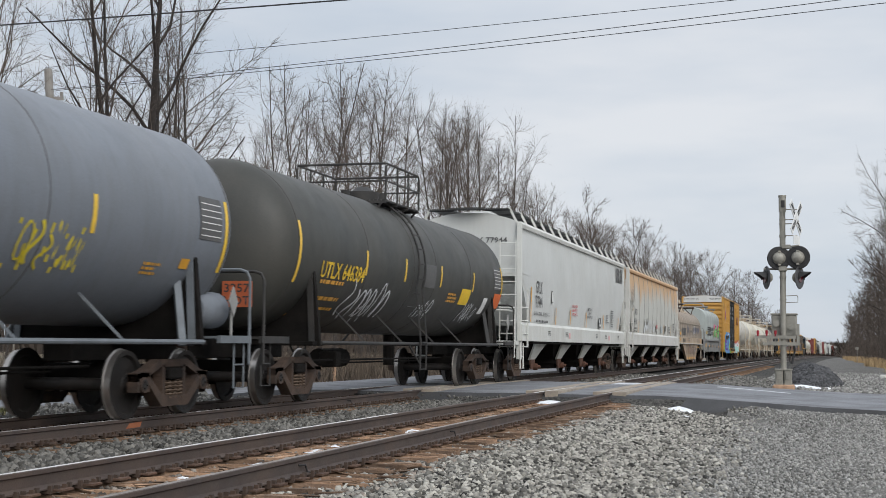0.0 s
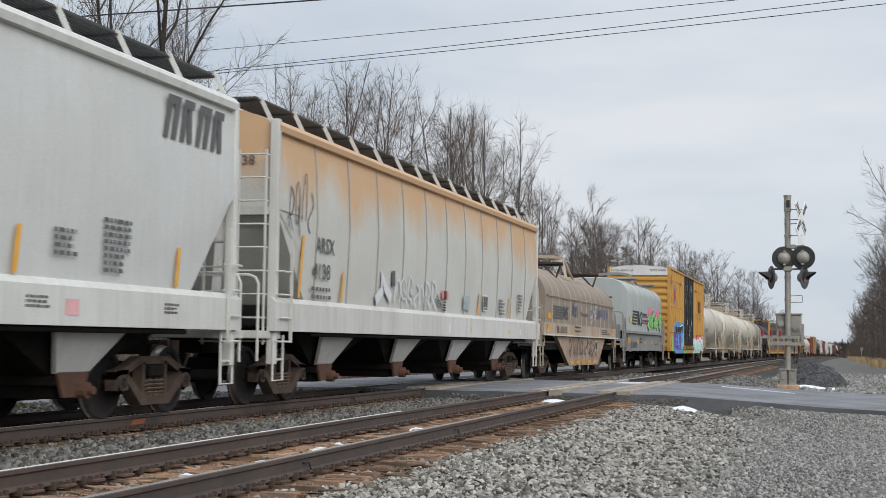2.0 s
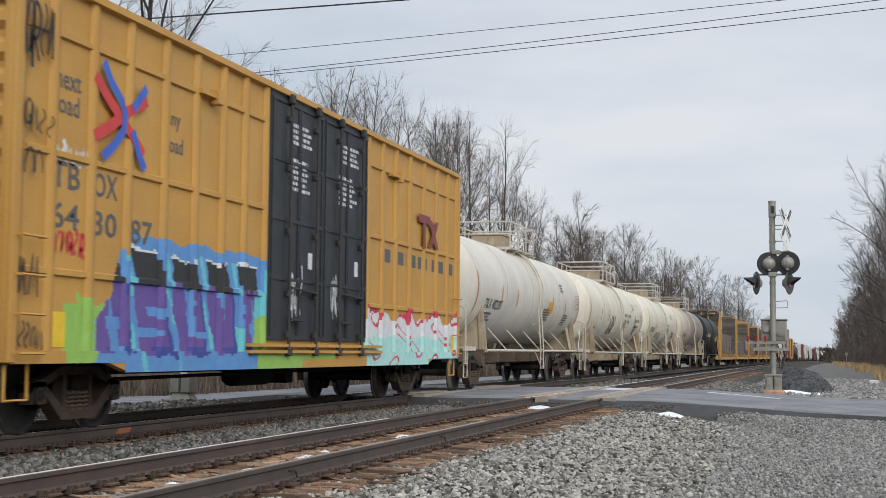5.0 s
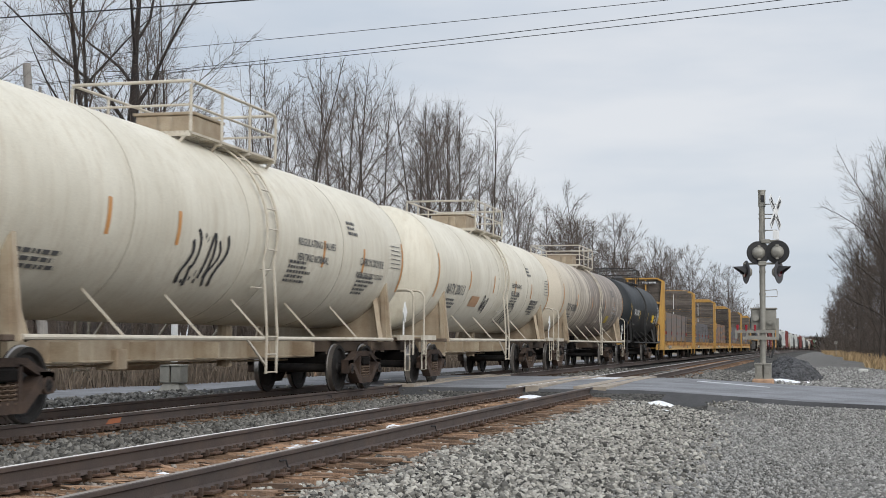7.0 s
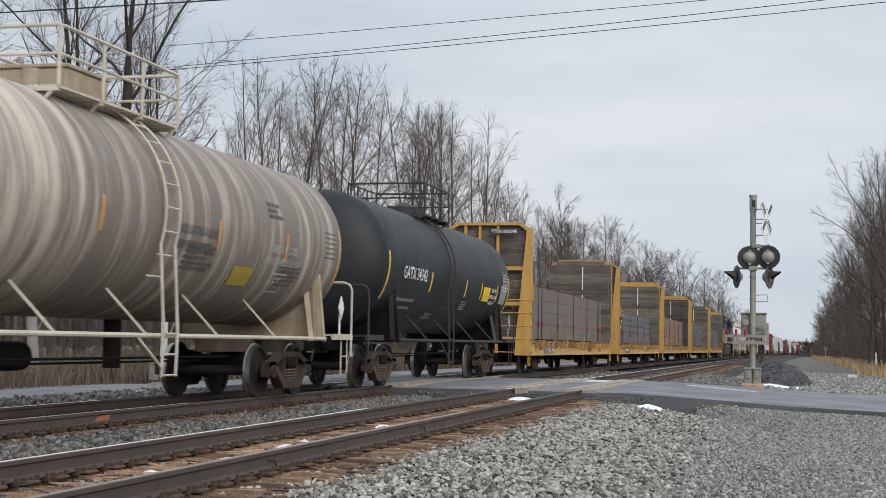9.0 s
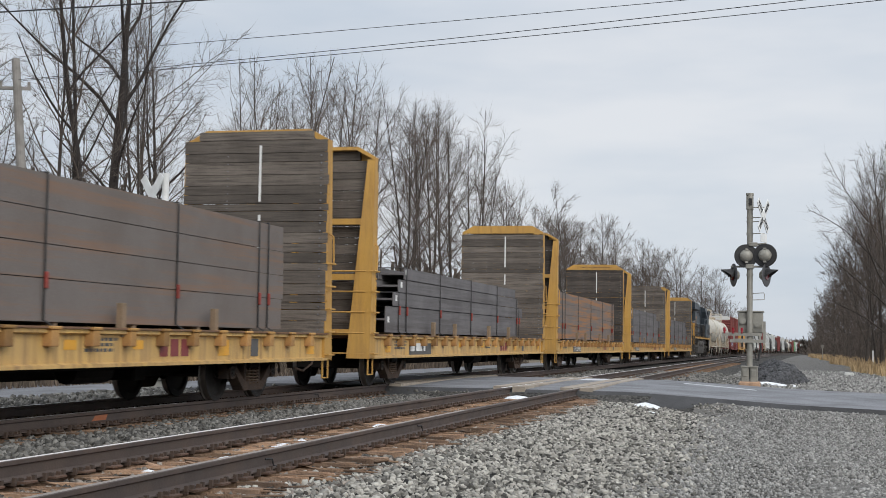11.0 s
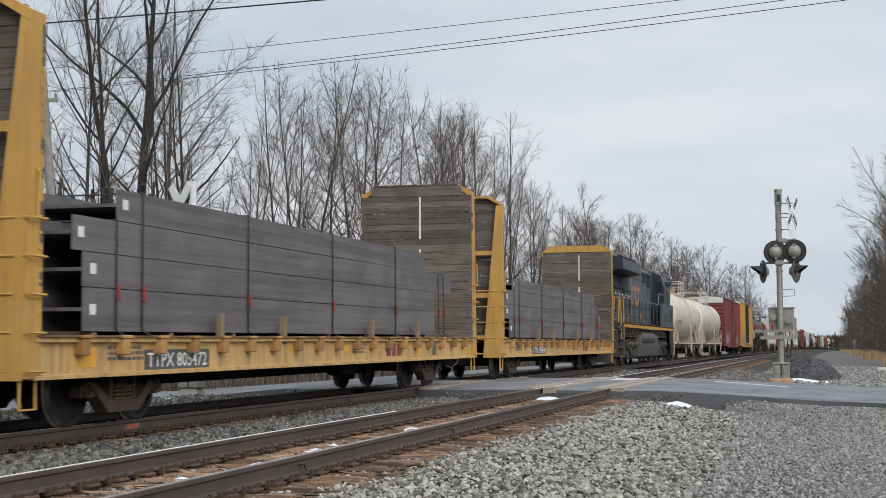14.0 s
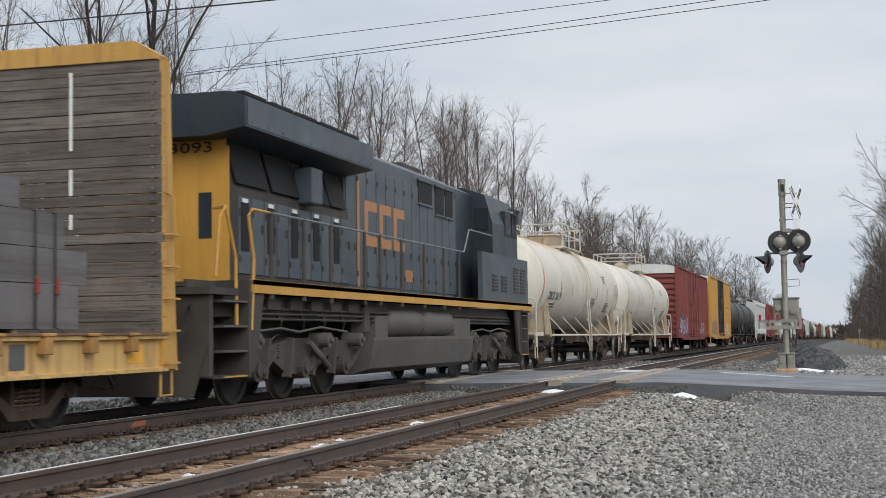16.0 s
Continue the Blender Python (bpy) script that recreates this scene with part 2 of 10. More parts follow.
# ballast with the train's shade painted into its colour
M_BALLAST_SHADE = pebbles("train_shaded_ballast", (0.010, 0.0095, 0.009), (0.028, 0.026, 0.024), 19, 0.5)
M_STONE_RUST = surf("rust_stained_stone", (0.225, 0.195, 0.165), (0.12, 0.098, 0.08), 6, 90, 0.8, 0.92, bump=0.3, island=0.75)
M_FINE = surf("fine_gravel_stone", (0.255, 0.25, 0.235), (0.165, 0.162, 0.152), 12, 90, 0.6, 0.92, bump=0.2, island=0.6)
M_PLANK = surf("crossing_timber", (0.36, 0.31, 0.25), (0.22, 0.19, 0.16), 3, 50, 0.8, 0.9, bump=0.5)
M_WHITE_LINE = surf("road_paint", (0.6, 0.62, 0.64), (0.35, 0.36, 0.38), 3, 60, 0.7, 0.7, bump=0.2)
M_BARK = surf("grey_bark", (0.070, 0.058, 0.050), (0.036, 0.030, 0.026), 4, 30, 0.9, 0.97, bump=0.6)
M_BARK_DARK = surf("dark_bark", (0.040, 0.033, 0.030), (0.022, 0.018, 0.016), 4, 30, 0.9, 0.97, bump=0.6)
M_TWIG = surf("bare_twig", (0.100, 0.080, 0.066), (0.060, 0.047, 0.039), 4, 30, 0.8, 0.97, bump=0, island=0.3)
M_GRASS = surf("winter_grass", (0.16, 0.17, 0.06), (0.22, 0.19, 0.10), 2, 20, 0.9, 0.95, bump=0, island=0.35)
M_DRY = surf("dry_weeds", (0.42, 0.30, 0.16), (0.30, 0.21, 0.12), 2, 20, 0.9, 0.95, bump=0, island=0.35)
M_CABLE = surf("black_cable", (0.03, 0.03, 0.032), None, 2, 30, 0.3, 0.7, bump=0)
# metalwork of the signals
M_ALU = surf("aluminium_paint", (0.29, 0.28, 0.245), (0.20, 0.19, 0.165), 4, 60, 0.7, 0.55, 0.3, bump=0.1)
M_BLACK = surf("flat_black_paint", (0.022, 0.022, 0.023), (0.035, 0.034, 0.033), 4, 60, 0.6, 0.65, bump=0.1)
M_WHITE = surf("white_sheet", (0.72, 0.73, 0.72), (0.55, 0.55, 0.53), 4, 60, 0.6, 0.5, bump=0.05)
# rolling stock, common
M_IRON = surf("dirty_cast_iron", (0.040, 0.029, 0.024), (0.085, 0.055, 0.040), 4, 50, 0.9, 0.85, 0.0, bump=0.4, spec=0.25, dust=(0.12, 0.095, 0.08), dust_fac=0.25, per_object=0.15)
M_SPRING = surf("dusty_spring_steel", (0.16, 0.115, 0.085), (0.085, 0.06, 0.045), 6, 60, 0.8, 0.8, bump=0.2, spec=0.25)
M_RUSTY_GATE = surf("rusty_gate_iron", (0.13, 0.065, 0.045), (0.07, 0.045, 0.036), 5, 60, 0.8, 0.85, bump=0.25, spec=0.25)
M_WHEEL = surf("steel_wheel", (0.013, 0.012, 0.0115), (0.026, 0.022, 0.020), 5, 50, 0.8, 0.65, 0.0, bump=0.2, spec=0.3)
M_TREAD = surf("bright_tread", (0.42, 0.40, 0.38), (0.30, 0.28, 0.27), 6, 60, 0.6, 0.35, 0.9, bump=0.05)
# grime, taken down to near-black: the shade under the cars is in this colour
M_UNDER = surf("shaded_grimy_underframe", (0.006, 0.0055, 0.005), (0.013, 0.011, 0.010), 3, 40, 0.9, 0.9, bump=0.3, spec=0.15)

# ---- ground, road and tracks ----
PROFILE = [(-400, 1.5), (-60, 1.0), (-34, 0.3), (-27, -0.35), (-21.5, -0.62), (-15.7, -0.58), (-14.6, -0.24), (-13.2, -0.22), (-11.6, -0.27), (-8.1, -0.26), (-7.5, -0.36),
           (-6.9, -0.26), (-6.75, -0.265), (-4.6, -0.27), (-4.12, -0.285), (-3.5, -0.30), (-2.3, -0.44), (-0.5, -0.53), (6, -0.60), (9, -0.55), (14, -0.2), (40, 0.2), (400, 0.5)]
ROAD = (30.7, 41.6)      # the crossing road runs across the tracks between these


def profile(x):
    return float(np.interp(x, [p[0] for p in PROFILE], [p[1] for p in PROFILE]))


def road_z(x):
    return float(np.interp(x, [-30, -16, -12.5, -3.5, 0, 8, 40], [-0.6, -0.45, -0.02, -0.02, -0.2, -0.42, -0.5]))


def ground_z(x, y):
    """Height of the ground; it rises to the crossing road."""
    z = profile(x - bend(y))
    d = max(ROAD[0] - y, y - ROAD[1], 0.0)
    k = max(0.0, 1 - d / float(np.interp(x, [-2.4, -1.6, -0.4], [0.1, 1.6, 6.0])))
    k = k * k * (3 - 2 * k)
    return z + (road_z(x) - 0.10 - z) * k * (0.86 if k < 1 else 1) + grade(y)


def verge(y):
    """Where the dry grass begins beside the gravel track."""
    return float(np.interp(y, [80, 120, 200, 290, 400, 560, 800], [5.6, 5.0, 4.6, 2.6, 1.2, -0.6, -1.5]))


def steps(*spans):
    out = []
    for a, b, n in spans:
        out += list(np.linspace(a, b, n, endpoint=False))
    return out + [spans[-1][1]]


gx = steps((-700, -60, 8), (-60, -24, 12), (-24, -2.6, 44), (-2.6, 10, 26), (10, 40, 10), (40, 700, 8))
gy = steps((-60, 0, 8), (0, 30.4, 44), (30.4, 30.7, 1), (30.7, 41.6, 10), (41.6, 42, 1), (42, 120, 40), (120, 700, 40), (700, 3500, 14))
gv = [(x + bend(min(y, 900)), y, ground_z(x + bend(min(y, 900)), min(y, 900)) + 0.03 * noise.noise((x * 0.8, y * 0.8, 0))) for y in gy for x in gx]
gw = len(gx)
gf = [(j * gw + i, j * gw + i + 1, (j + 1) * gw + i + 1, (j + 1) * gw + i) for j in range(len(gy) - 1) for i in range(gw - 1)]
ground = tagged(new("ground", soup("ground", gv, gf, M_GRAVEL, True)), "grey gravel and winter earth beside the railway", "ground", kind="structure")
ground.data.materials.append(M_BALLAST)
ground.data.materials.append(M_EARTH)
ground.data.materials.append(M_BALLAST_SHADE)
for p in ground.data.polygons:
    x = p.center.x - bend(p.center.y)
    # index 3: painted shade, a near-black strip along the far track
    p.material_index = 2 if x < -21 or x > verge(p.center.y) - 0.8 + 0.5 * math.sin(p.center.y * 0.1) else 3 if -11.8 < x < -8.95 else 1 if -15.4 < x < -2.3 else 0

# the crossing road: a slab with a broken dark edge
bm = B()
xs = steps((-30, -13, 8), (-13, -3, 14), (-3, 14, 24), (14, 60, 8))
secs = []
for i, x in enumerate(xs):
    w = 0.25 * noise.noise((x * 0.9, 3.3, 0))
    flare = 0.0 if x < -3 else 0.5 * min(1, (x + 3) / 4)
    z = road_z(x) + grade(36)
    a, b = ROAD[0] + 0.15 + w - flare, ROAD[1] - 0.3 + w * 0.5
    if x < -12.5:
        a -= 1.2 * min(4, -12.5 - x)
    secs.append([(x, a - float(np.interp(x, [-2.0, 1.0], [0.55, 0.16])), z - 0.34), (x, a, z - 0.012), (x, a + 1.5, z), (x, (a + b) / 2, z + 0.03), (x, b - 1, z), (x, b, z - 0.02), (x, b + 0.2, z - 0.22)])
loft(bm, secs)
road = tagged(part("road", bm, M_ASPHALT, smooth=50), "worn grey asphalt road over the railway crossing", "road", kind="structure")
road.data.materials.append(M_ASPHALT_DARK)
for p in road.data.polygons:
    if p.normal.y < -0.4:
        p.material_index = 1

# the parallel road behind the train
bm = B()
loft(bm, [[(x + bend(y), y, z + grade(y)) for x, z in ((-21.4, -0.64), (-21.2, -0.55), (-18.4, -0.52), (-15.9, -0.54), (-15.6, -0.64))] for y in steps((-10, 31, 10), (31, 160, 20), (160, 600, 12))])
tagged(part("side_road", bm, M_ASPHALT, smooth=50), "grey asphalt road running beside the line", "road", kind="structure")

RAIL_HEAD = [(-0.037, -0.006), (-0.030, 0.0), (0.030, 0.0), (0.037, -0.006), (0.036, -0.038)]
RAIL_PROFILE = [(-0.036, -0.038), (-0.037, -0.006), (-0.030, 0.0), (0.030, 0.0), (0.037, -0.006), (0.036, -0.038), (0.010, -0.052), (0.009, -0.135), (0.070, -0.160), (0.070, -0.172), (-0.070, -0.172), (-0.070, -0.160), (-0.009, -0.135), (-0.010, -0.052)]
RAIL_Y = steps((-20, 80, 10), (80, 300, 22), (300, 900, 30))


def track(name, xc, label, heads):
    t = tagged(new(name), label, "railway track", kind="structure")
    for side in (-1, 1):
        bm = B()
        loft(bm, [lay([(xc + side * GAUGE / 2 + px, y, pz) for px, pz in RAIL_PROFILE]) for y in RAIL_Y])
        r = part("rail", bm, M_RAIL, t)
        r.data.materials.append(heads[side > 0])
        for p in r.data.polygons:
            if p.normal.z > 0.9 and p.center.z - grade(p.center.y) > -0.003:
                p.material_index = 1
    return t


def ties(t, xc, spans):
    """Timber ties under the track, with their rusty plates and spikes, each an object of its own."""
    r = random.Random(round(-xc * 10))
    tie_mes = []
    for form in range(5):
        bm = B()
        box(bm, (0, 0, -0.045), (2.56, 0.22, 0.08))
        y0 = -0.115
        for w in ((0.08, 0.06, 0.09), (0.11, 0.05, 0.07), (0.06, 0.07, 0.10), (0.05, 0.09, 0.045, 0.045), (0.13, 0.10))[form]:
            a, b, top = -1.31 + r.uniform(0, 0.09), 1.31 - r.uniform(0, 0.09), 0.085 - r.uniform(0, 0.022)
            loft(bm, [[(x, y0 + r.uniform(0, 0.006), -0.01), (x, y0 + w - 0.006, -0.01), (x, y0 + w - 0.008, top - r.uniform(0, 0.012)), (x, y0 + 0.004, top)] for x in (a, -0.9, 0.0, 0.9, b)])
            y0 += w
        tie_mes.append(finish(bm, "tie", M_TIE))
    bm = B()
    box(bm, (0, 0, 0), (0.31, 0.19, 0.020), 0.003)
    for x in (-0.086, 0.086):
        for y in (-0.055, 0.055):
            box(bm, (x * (1 + 0.1 * (y > 0)), y, 0.022), (0.038, 0.024, 0.036))
    for y in (-0.15, 0.15):
        box(bm, (0.0, y, 0.004), (0.19, 0.03, 0.05))
        box(bm, (0.083, y, 0.02), (0.03, 0.035, 0.05))
        box(bm, (-0.083, y, 0.02), (0.03, 0.035, 0.05))
    plate_me = finish(bm, "tie_plate", M_PLATE if xc > -8 else M_SPIKE)
    plate_me.materials.append(M_SPIKE)
    for p in plate_me.polygons:
        if p.center.z > 0.012 or abs(p.center.y) > 0.11:
            p.material_index = 1
    for a, b, plates in spans:
        y = a
        while y < b:
            turn = r.uniform(-0.9, 0.9)
            o = new("tie", r.choice(tie_mes))
            o.parent = t
            o.matrix_basis = pose(xc + bend(y) + r.uniform(-0.04, 0.04), y, -0.288 + grade(y) + r.uniform(-0.008, 0.004), 0, r.uniform(-0.4, 0.4), turn)
            if plates:
                for side in (-1, 1):
                    p = new("tie_plate", plate_me)
                    p.parent = t
                    p.matrix_basis = pose(xc + bend(y) + side * GAUGE / 2, y + side * math.sin(radians(turn)) * 0.7, -0.183 + grade(y), 0, 0, turn)
            y += 0.495 + r.uniform(-0.03, 0.03)


near_track = track("near_track", XN, "empty railway track with rust-brown rails on timber ties", (M_RAIL_TOP, M_RAIL_DULL))
far_track = track("far_track", XC, "railway track with polished rails under the train", (M_RAIL_TOP, M_RAIL_TOP))
ties(near_track, XN, ((7.0, ROAD[0] - 0.1, True), (ROAD[1] + 0.3, 62.0, True), (62.0, 110.0, False)))
ties(far_track, XC, ((11.0, ROAD[0] - 0.1, True), (ROAD[1] + 0.3, 62.0, True)))

# timber strips along the rails in the crossing, and the worn white bars on the road
k = 0
for xr in (NEAR_RAIL, NEAR_RAIL - GAUGE, XC + GAUGE / 2):
    for side in (-1, 1):
        bm = B()
        x0 = xr + side * 0.07
        x1 = xr + side * 0.36
        y0, y1 = ROAD[0] + 0.1, ROAD[1] - 0.2
        loft(bm, [[(x0, y, -0.16 + grade(y)), (x1, y, -0.16 + grade(y)), (x1, y, 0.016 + grade(y)), (x0, y, 0.010 + grade(y))] for y in (y0, 36.0, y1)])
        tagged(part("crossing_timber", bm, M_PLANK), "worn pale timber strip beside the rail in the crossing", "crossing panel", "crossing timbers", "structure")
bm = B()
loft(bm, [[(x, y + dy, road_z(x) + grade(36) + 0.036 - 0.012 * abs(y - 36.2) / 2.5 + dz) for y, dz in ((37.3, -0.01), (37.3, 0.004), (37.7, 0.004), (37.7, -0.01))] for x, dy in ((-2.9, 0.3), (-2.0, -0.2), (-1.0, -1.0))])
tagged(part("road_marking", bm, M_WHITE_LINE), "worn white painted bar on the road", "road marking", kind="structure")
bm = B()
box(bm, (-5.45, 39.0, road_z(-5) + grade(39) + 0.012), (0.7, 1.6, 0.03))
tagged(part("road_marking", bm, M_WHITE_LINE), "worn white painted patch between the rails", "road marking", kind="structure")
# a sprayed orange mark on the web of the rail
bm = B()
rect_pts = [(XC + GAUGE / 2 + 0.0125, 17.1, -0.06), (XC + GAUGE / 2 + 0.0125, 17.45, -0.055), (XC + GAUGE / 2 + 0.0125, 17.40, -0.125), (XC + GAUGE / 2 + 0.0125, 17.0, -0.13)]
bm.faces.new([bm.verts.new(p) for p in rect_pts])
part("orange_mark", bm, surf("orange_spray", (0.36, 0.13, 0.06), (0.3, 0.1, 0.05), 8, 50, 0.8, 0.8, bump=0), far_track, "faded orange spray mark")
for y, xr in ((17.5, NEAR_RAIL), (26.0, XC + GAUGE / 2), (12.2, NEAR_RAIL)):
    bm = B()
    pipe(bm, [(xr + 0.012, y - 0.1, -0.08), (xr + 0.04, y, -0.085), (xr + 0.05, y + 0.03, -0.15), (xr + 0.09, y + 0.12, -0.17)], 0.009, 5)
    part("bond_wire", bm, M_BLACK, near_track if xr == NEAR_RAIL else far_track)

# ---- the train: common running gear ----
CARS = []          # (thing, place of its middle along the line at the start)
WHEELS = []        # (wheelset, radius)


def wheel_mesh(r, name, half=0.7525):
    bm = B()
    for s in (-1, 1):
        x = s * half
        prof = [(0.0, x + s * 0.06), (0.11, x + s * 0.06), (0.12, x + s * 0.035), (r * 0.55, x + s * 0.0), (r * 0.80, x + s * 0.012), (r * 0.86, x + s * 0.055), (r * 0.985, x + s * 0.06), (r, x + s * 0.055),
                (r + 0.0, x - s * 0.035), (r + 0.026, x - s * 0.045), (r + 0.026, x - s * 0.068), (r * 0.86, x - s * 0.072), (r * 0.80, x - s * 0.035), (r * 0.5, x - s * 0.045), (0.12, x - s * 0.07), (0.0, x - s * 0.07)]
        lathe(bm, prof, 24, "x")
        lathe(bm, [(0.0, s * 1.09), (0.075, s * 1.09), (0.085, s * 1.07), (0.085, s * 0.80)], 12, "x")
        for k in range(3):
            a = k * math.tau / 3
            rod(bm, (s * 1.085, 0.045 * math.cos(a), 0.045 * math.sin(a)), (s * 1.105, 0.045 * math.cos(a), 0.045 * math.sin(a)), 0.016, 6)
    rod(bm, (-0.8, 0, 0), (0.8, 0, 0), 0.085, 12)
    me = finish(bm, name, M_WHEEL, 35)
    me.materials.append(M_TREAD)
    for p in me.polygons:
        c = p.center
        if abs(math.hypot(c.y, c.z) - r) < 0.012 and abs(abs(c.x) - half) < 0.05:
            p.material_index = 1
    return me


W_R = 0.4572
WHEEL_MESH = wheel_mesh(W_R, "wheelset")
AXLES = 1.78


def sideframe_mesh():
    """A cast freight side frame, its long way along y, its middle at the origin; z is measured from the rails."""
    bm = B()
    a = AXLES / 2
    w0, w1 = -0.075, 0.075
    top = [(-a - 0.17, 0.50), (-a - 0.17, 0.60), (-a + 0.08, 0.65), (-0.42, 0.79), (0.42, 0.79), (a - 0.08, 0.65), (a + 0.17, 0.60), (a + 0.17, 0.50), (a - 0.10, 0.55), (0.40, 0.69), (-0.40, 0.69), (-a + 0.10, 0.55)]
    prism(bm, top, "x", w0, w1)
    low = [(-a + 0.10, 0.47), (-0.40, 0.155), (0.40, 0.155), (a - 0.10, 0.44), (a - 0.15, 0.58), (0.36, 0.30), (-0.36, 0.30), (-a + 0.13, 0.57)]
    prism(bm, low, "x", w0 - 0.02, w1 + 0.02)
    for s in (-1, 1):
        prism(bm, [(s * 0.345, 0.24), (s * 0.27, 0.24), (s * 0.27, 0.72), (s * 0.345, 0.72)], "x", w0, w1)
        # journal box with its roller bearing adapter
        prism(bm, [(s * a - 0.17, 0.36), (s * a - 0.17, 0.62), (s * a + 0.17, 0.62), (s * a + 0.17, 0.36), (s * a + 0.115, 0.36), (s * a + 0.115, 0.545), (s * a - 0.115, 0.545), (s * a - 0.115, 0.36)], "x", w0, w1)
        rod(bm, (-0.06, s * a, W_R), (0.10, s * a, W_R), 0.108, 14)
    return finish(bm, "side_frame", M_IRON)


def spring_mesh():
    """Coil springs on the lower chord, and the end of the bolster that they carry."""
    bm = B()
    for y in (-0.165, 0.0, 0.165):
        coil = [(0.045 + 0.062 * math.cos(k * math.tau / 6), y + 0.062 * math.sin(k * math.tau / 6), 0.27 + 0.0085 * k) for k in range(28)]
        pipe(bm, coil, 0.0165, 4)
    return finish(bm, "spring_nest", M_SPRING, 60)


def bolster_mesh():
    bm = B()
    prism(bm, [(-1.05, 0.58), (-0.6, 0.48), (0.6, 0.48), (1.05, 0.58), (1.05, 0.72), (-1.05, 0.72)], "y", -0.2, 0.2)
    rod(bm, (0, 0, 0.70), (0, 0, 0.86), 0.2, 14)
    for s in (-1, 1):
        box(bm, (s * 1.03, 0, 0.595), (0.14, 0.42, 0.15), 0.02)
        bar(bm, (-0.7, s * 0.33, 0.42), (0.7, s * 0.33, 0.42), 0.12, 0.09)
        for x in (-0.75, 0.75):
            box(bm, (x, s * 0.42, 0.44), (0.09, 0.07, 0.3))
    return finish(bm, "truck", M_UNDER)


SIDEFRAME, SPRING, BOLSTER = sideframe_mesh(), spring_mesh(), bolster_mesh()


def truck(car, y):
    """A two-axle truck under the car at y."""
    t = new("truck", BOLSTER)
    t.parent = car
    t.matrix_basis = pose(0, y, 0)
    for s in (-1, 1):
        f = new("side_frame", SIDEFRAME)
        f.parent = t
        f.matrix_basis = pose(s * 0.985, 0, 0, 0, 0, 0 if s > 0 else 180)
        g = new("spring_nest", SPRING)
        g.parent = t
        g.matrix_basis = pose(s * 0.985, 0, 0, 0, 0, 0 if s > 0 else 180)
        w = new("wheelset", WHEEL_MESH)
        w.parent = t
        w.matrix_basis = pose(0, s * AXLES / 2, W_R)
        WHEELS.append((w, W_R))
    return t


def coupler(car, y, s):
    """A coupler head and its shank that juts from the car's end at y, towards s."""
    bm = B()
    box(bm, (0, y + s * 0.22, 0.86), (0.16, 0.5, 0.17), 0.02)
    prism(bm, [(-0.17, s * 0.45 + y), (0.16, s * 0.45 + y), (0.20, s * 0.62 + y), (0.10, s * 0.72 + y), (0.04, s * 0.60 + y), (-0.10, s * 0.60 + y), (-0.20, s * 0.76 + y)], "z", 0.72, 1.0)
    pipe(bm, [(0.25, y, 0.8), (0.3, y + s * 0.3, 0.5), (0.2, y + s * 0.55, 0.36), (0.1, y + s * 0.75, 0.42)], 0.022)
    return part("coupler", bm, M_IRON, car)


def start(car, u):
    CARS.append((car, u))
    return car


# ---- lettering, paint marks and other flat things on the sides of the cars ----
def flat_side(x):
    return lambda u, v: (x, u, v)


def tank_side(r, zc, z0):
    """The curved near side of a tank; v is measured along the shell, and z0 is the height at which it starts to be straight."""
    a0 = math.asin(max(-1, min(1, (z0 - zc) / r)))
    return lambda u, v: (r * math.cos(a0 + (v - z0) / r), u, zc + r * math.sin(a0 + (v - z0) / r))


def ribbon(bm, pts, w, S):
    """A painted stroke of width w along the points (u, v)."""
    pts = [Vector((p[0], p[1])) for p in pts]
    row = []
    for i, p in enumerate(pts):
        d = pts[min(i + 1, len(pts) - 1)] - pts[max(i - 1, 0)]
        d = d.normalized() if d.length else Vector((1, 0))
        n = Vector((-d.y, d.x)) * w / 2
        row.append((bm.verts.new(S(*(p + n))), bm.verts.new(S(*(p - n)))))
    for a, b in zip(row, row[1:]):
        bm.faces.new((a[0], a[1], b[1], b[0]))


def rect(bm, u0, u1, v0, v1, S, n=1, lean=0.0):
    """A painted rectangle, cut into n strips up its height; lean shifts its top along u."""
    rows = []
    for k in range(n + 1):
        v = v0 + (v1 - v0) * k / n
        o = lean * k / n
        rows.append((bm.verts.new(S(u0 + o, v)), bm.verts.new(S(u1 + o, v))))
    for a, b in zip(rows, rows[1:]):
        bm.faces.new((a[0], a[1], b[1], b[0]))


def shape(bm, pts, S):
    bm.faces.new([bm.verts.new(S(*p)) for p in pts])


def decal(name, bm, material, parent, label=""):
    me = bpy.data.meshes.new(name)
    for f in bm.faces:
        if f.normal.length == 0:
            f.normal_update()
    bm.to_mesh(me)
    bm.free()
    me.materials.append(material)
    ob = new(name, me)
    ob.parent = parent
    return tagged(ob, label, kind="stuff" if len(me.polygons) > 8 else "")


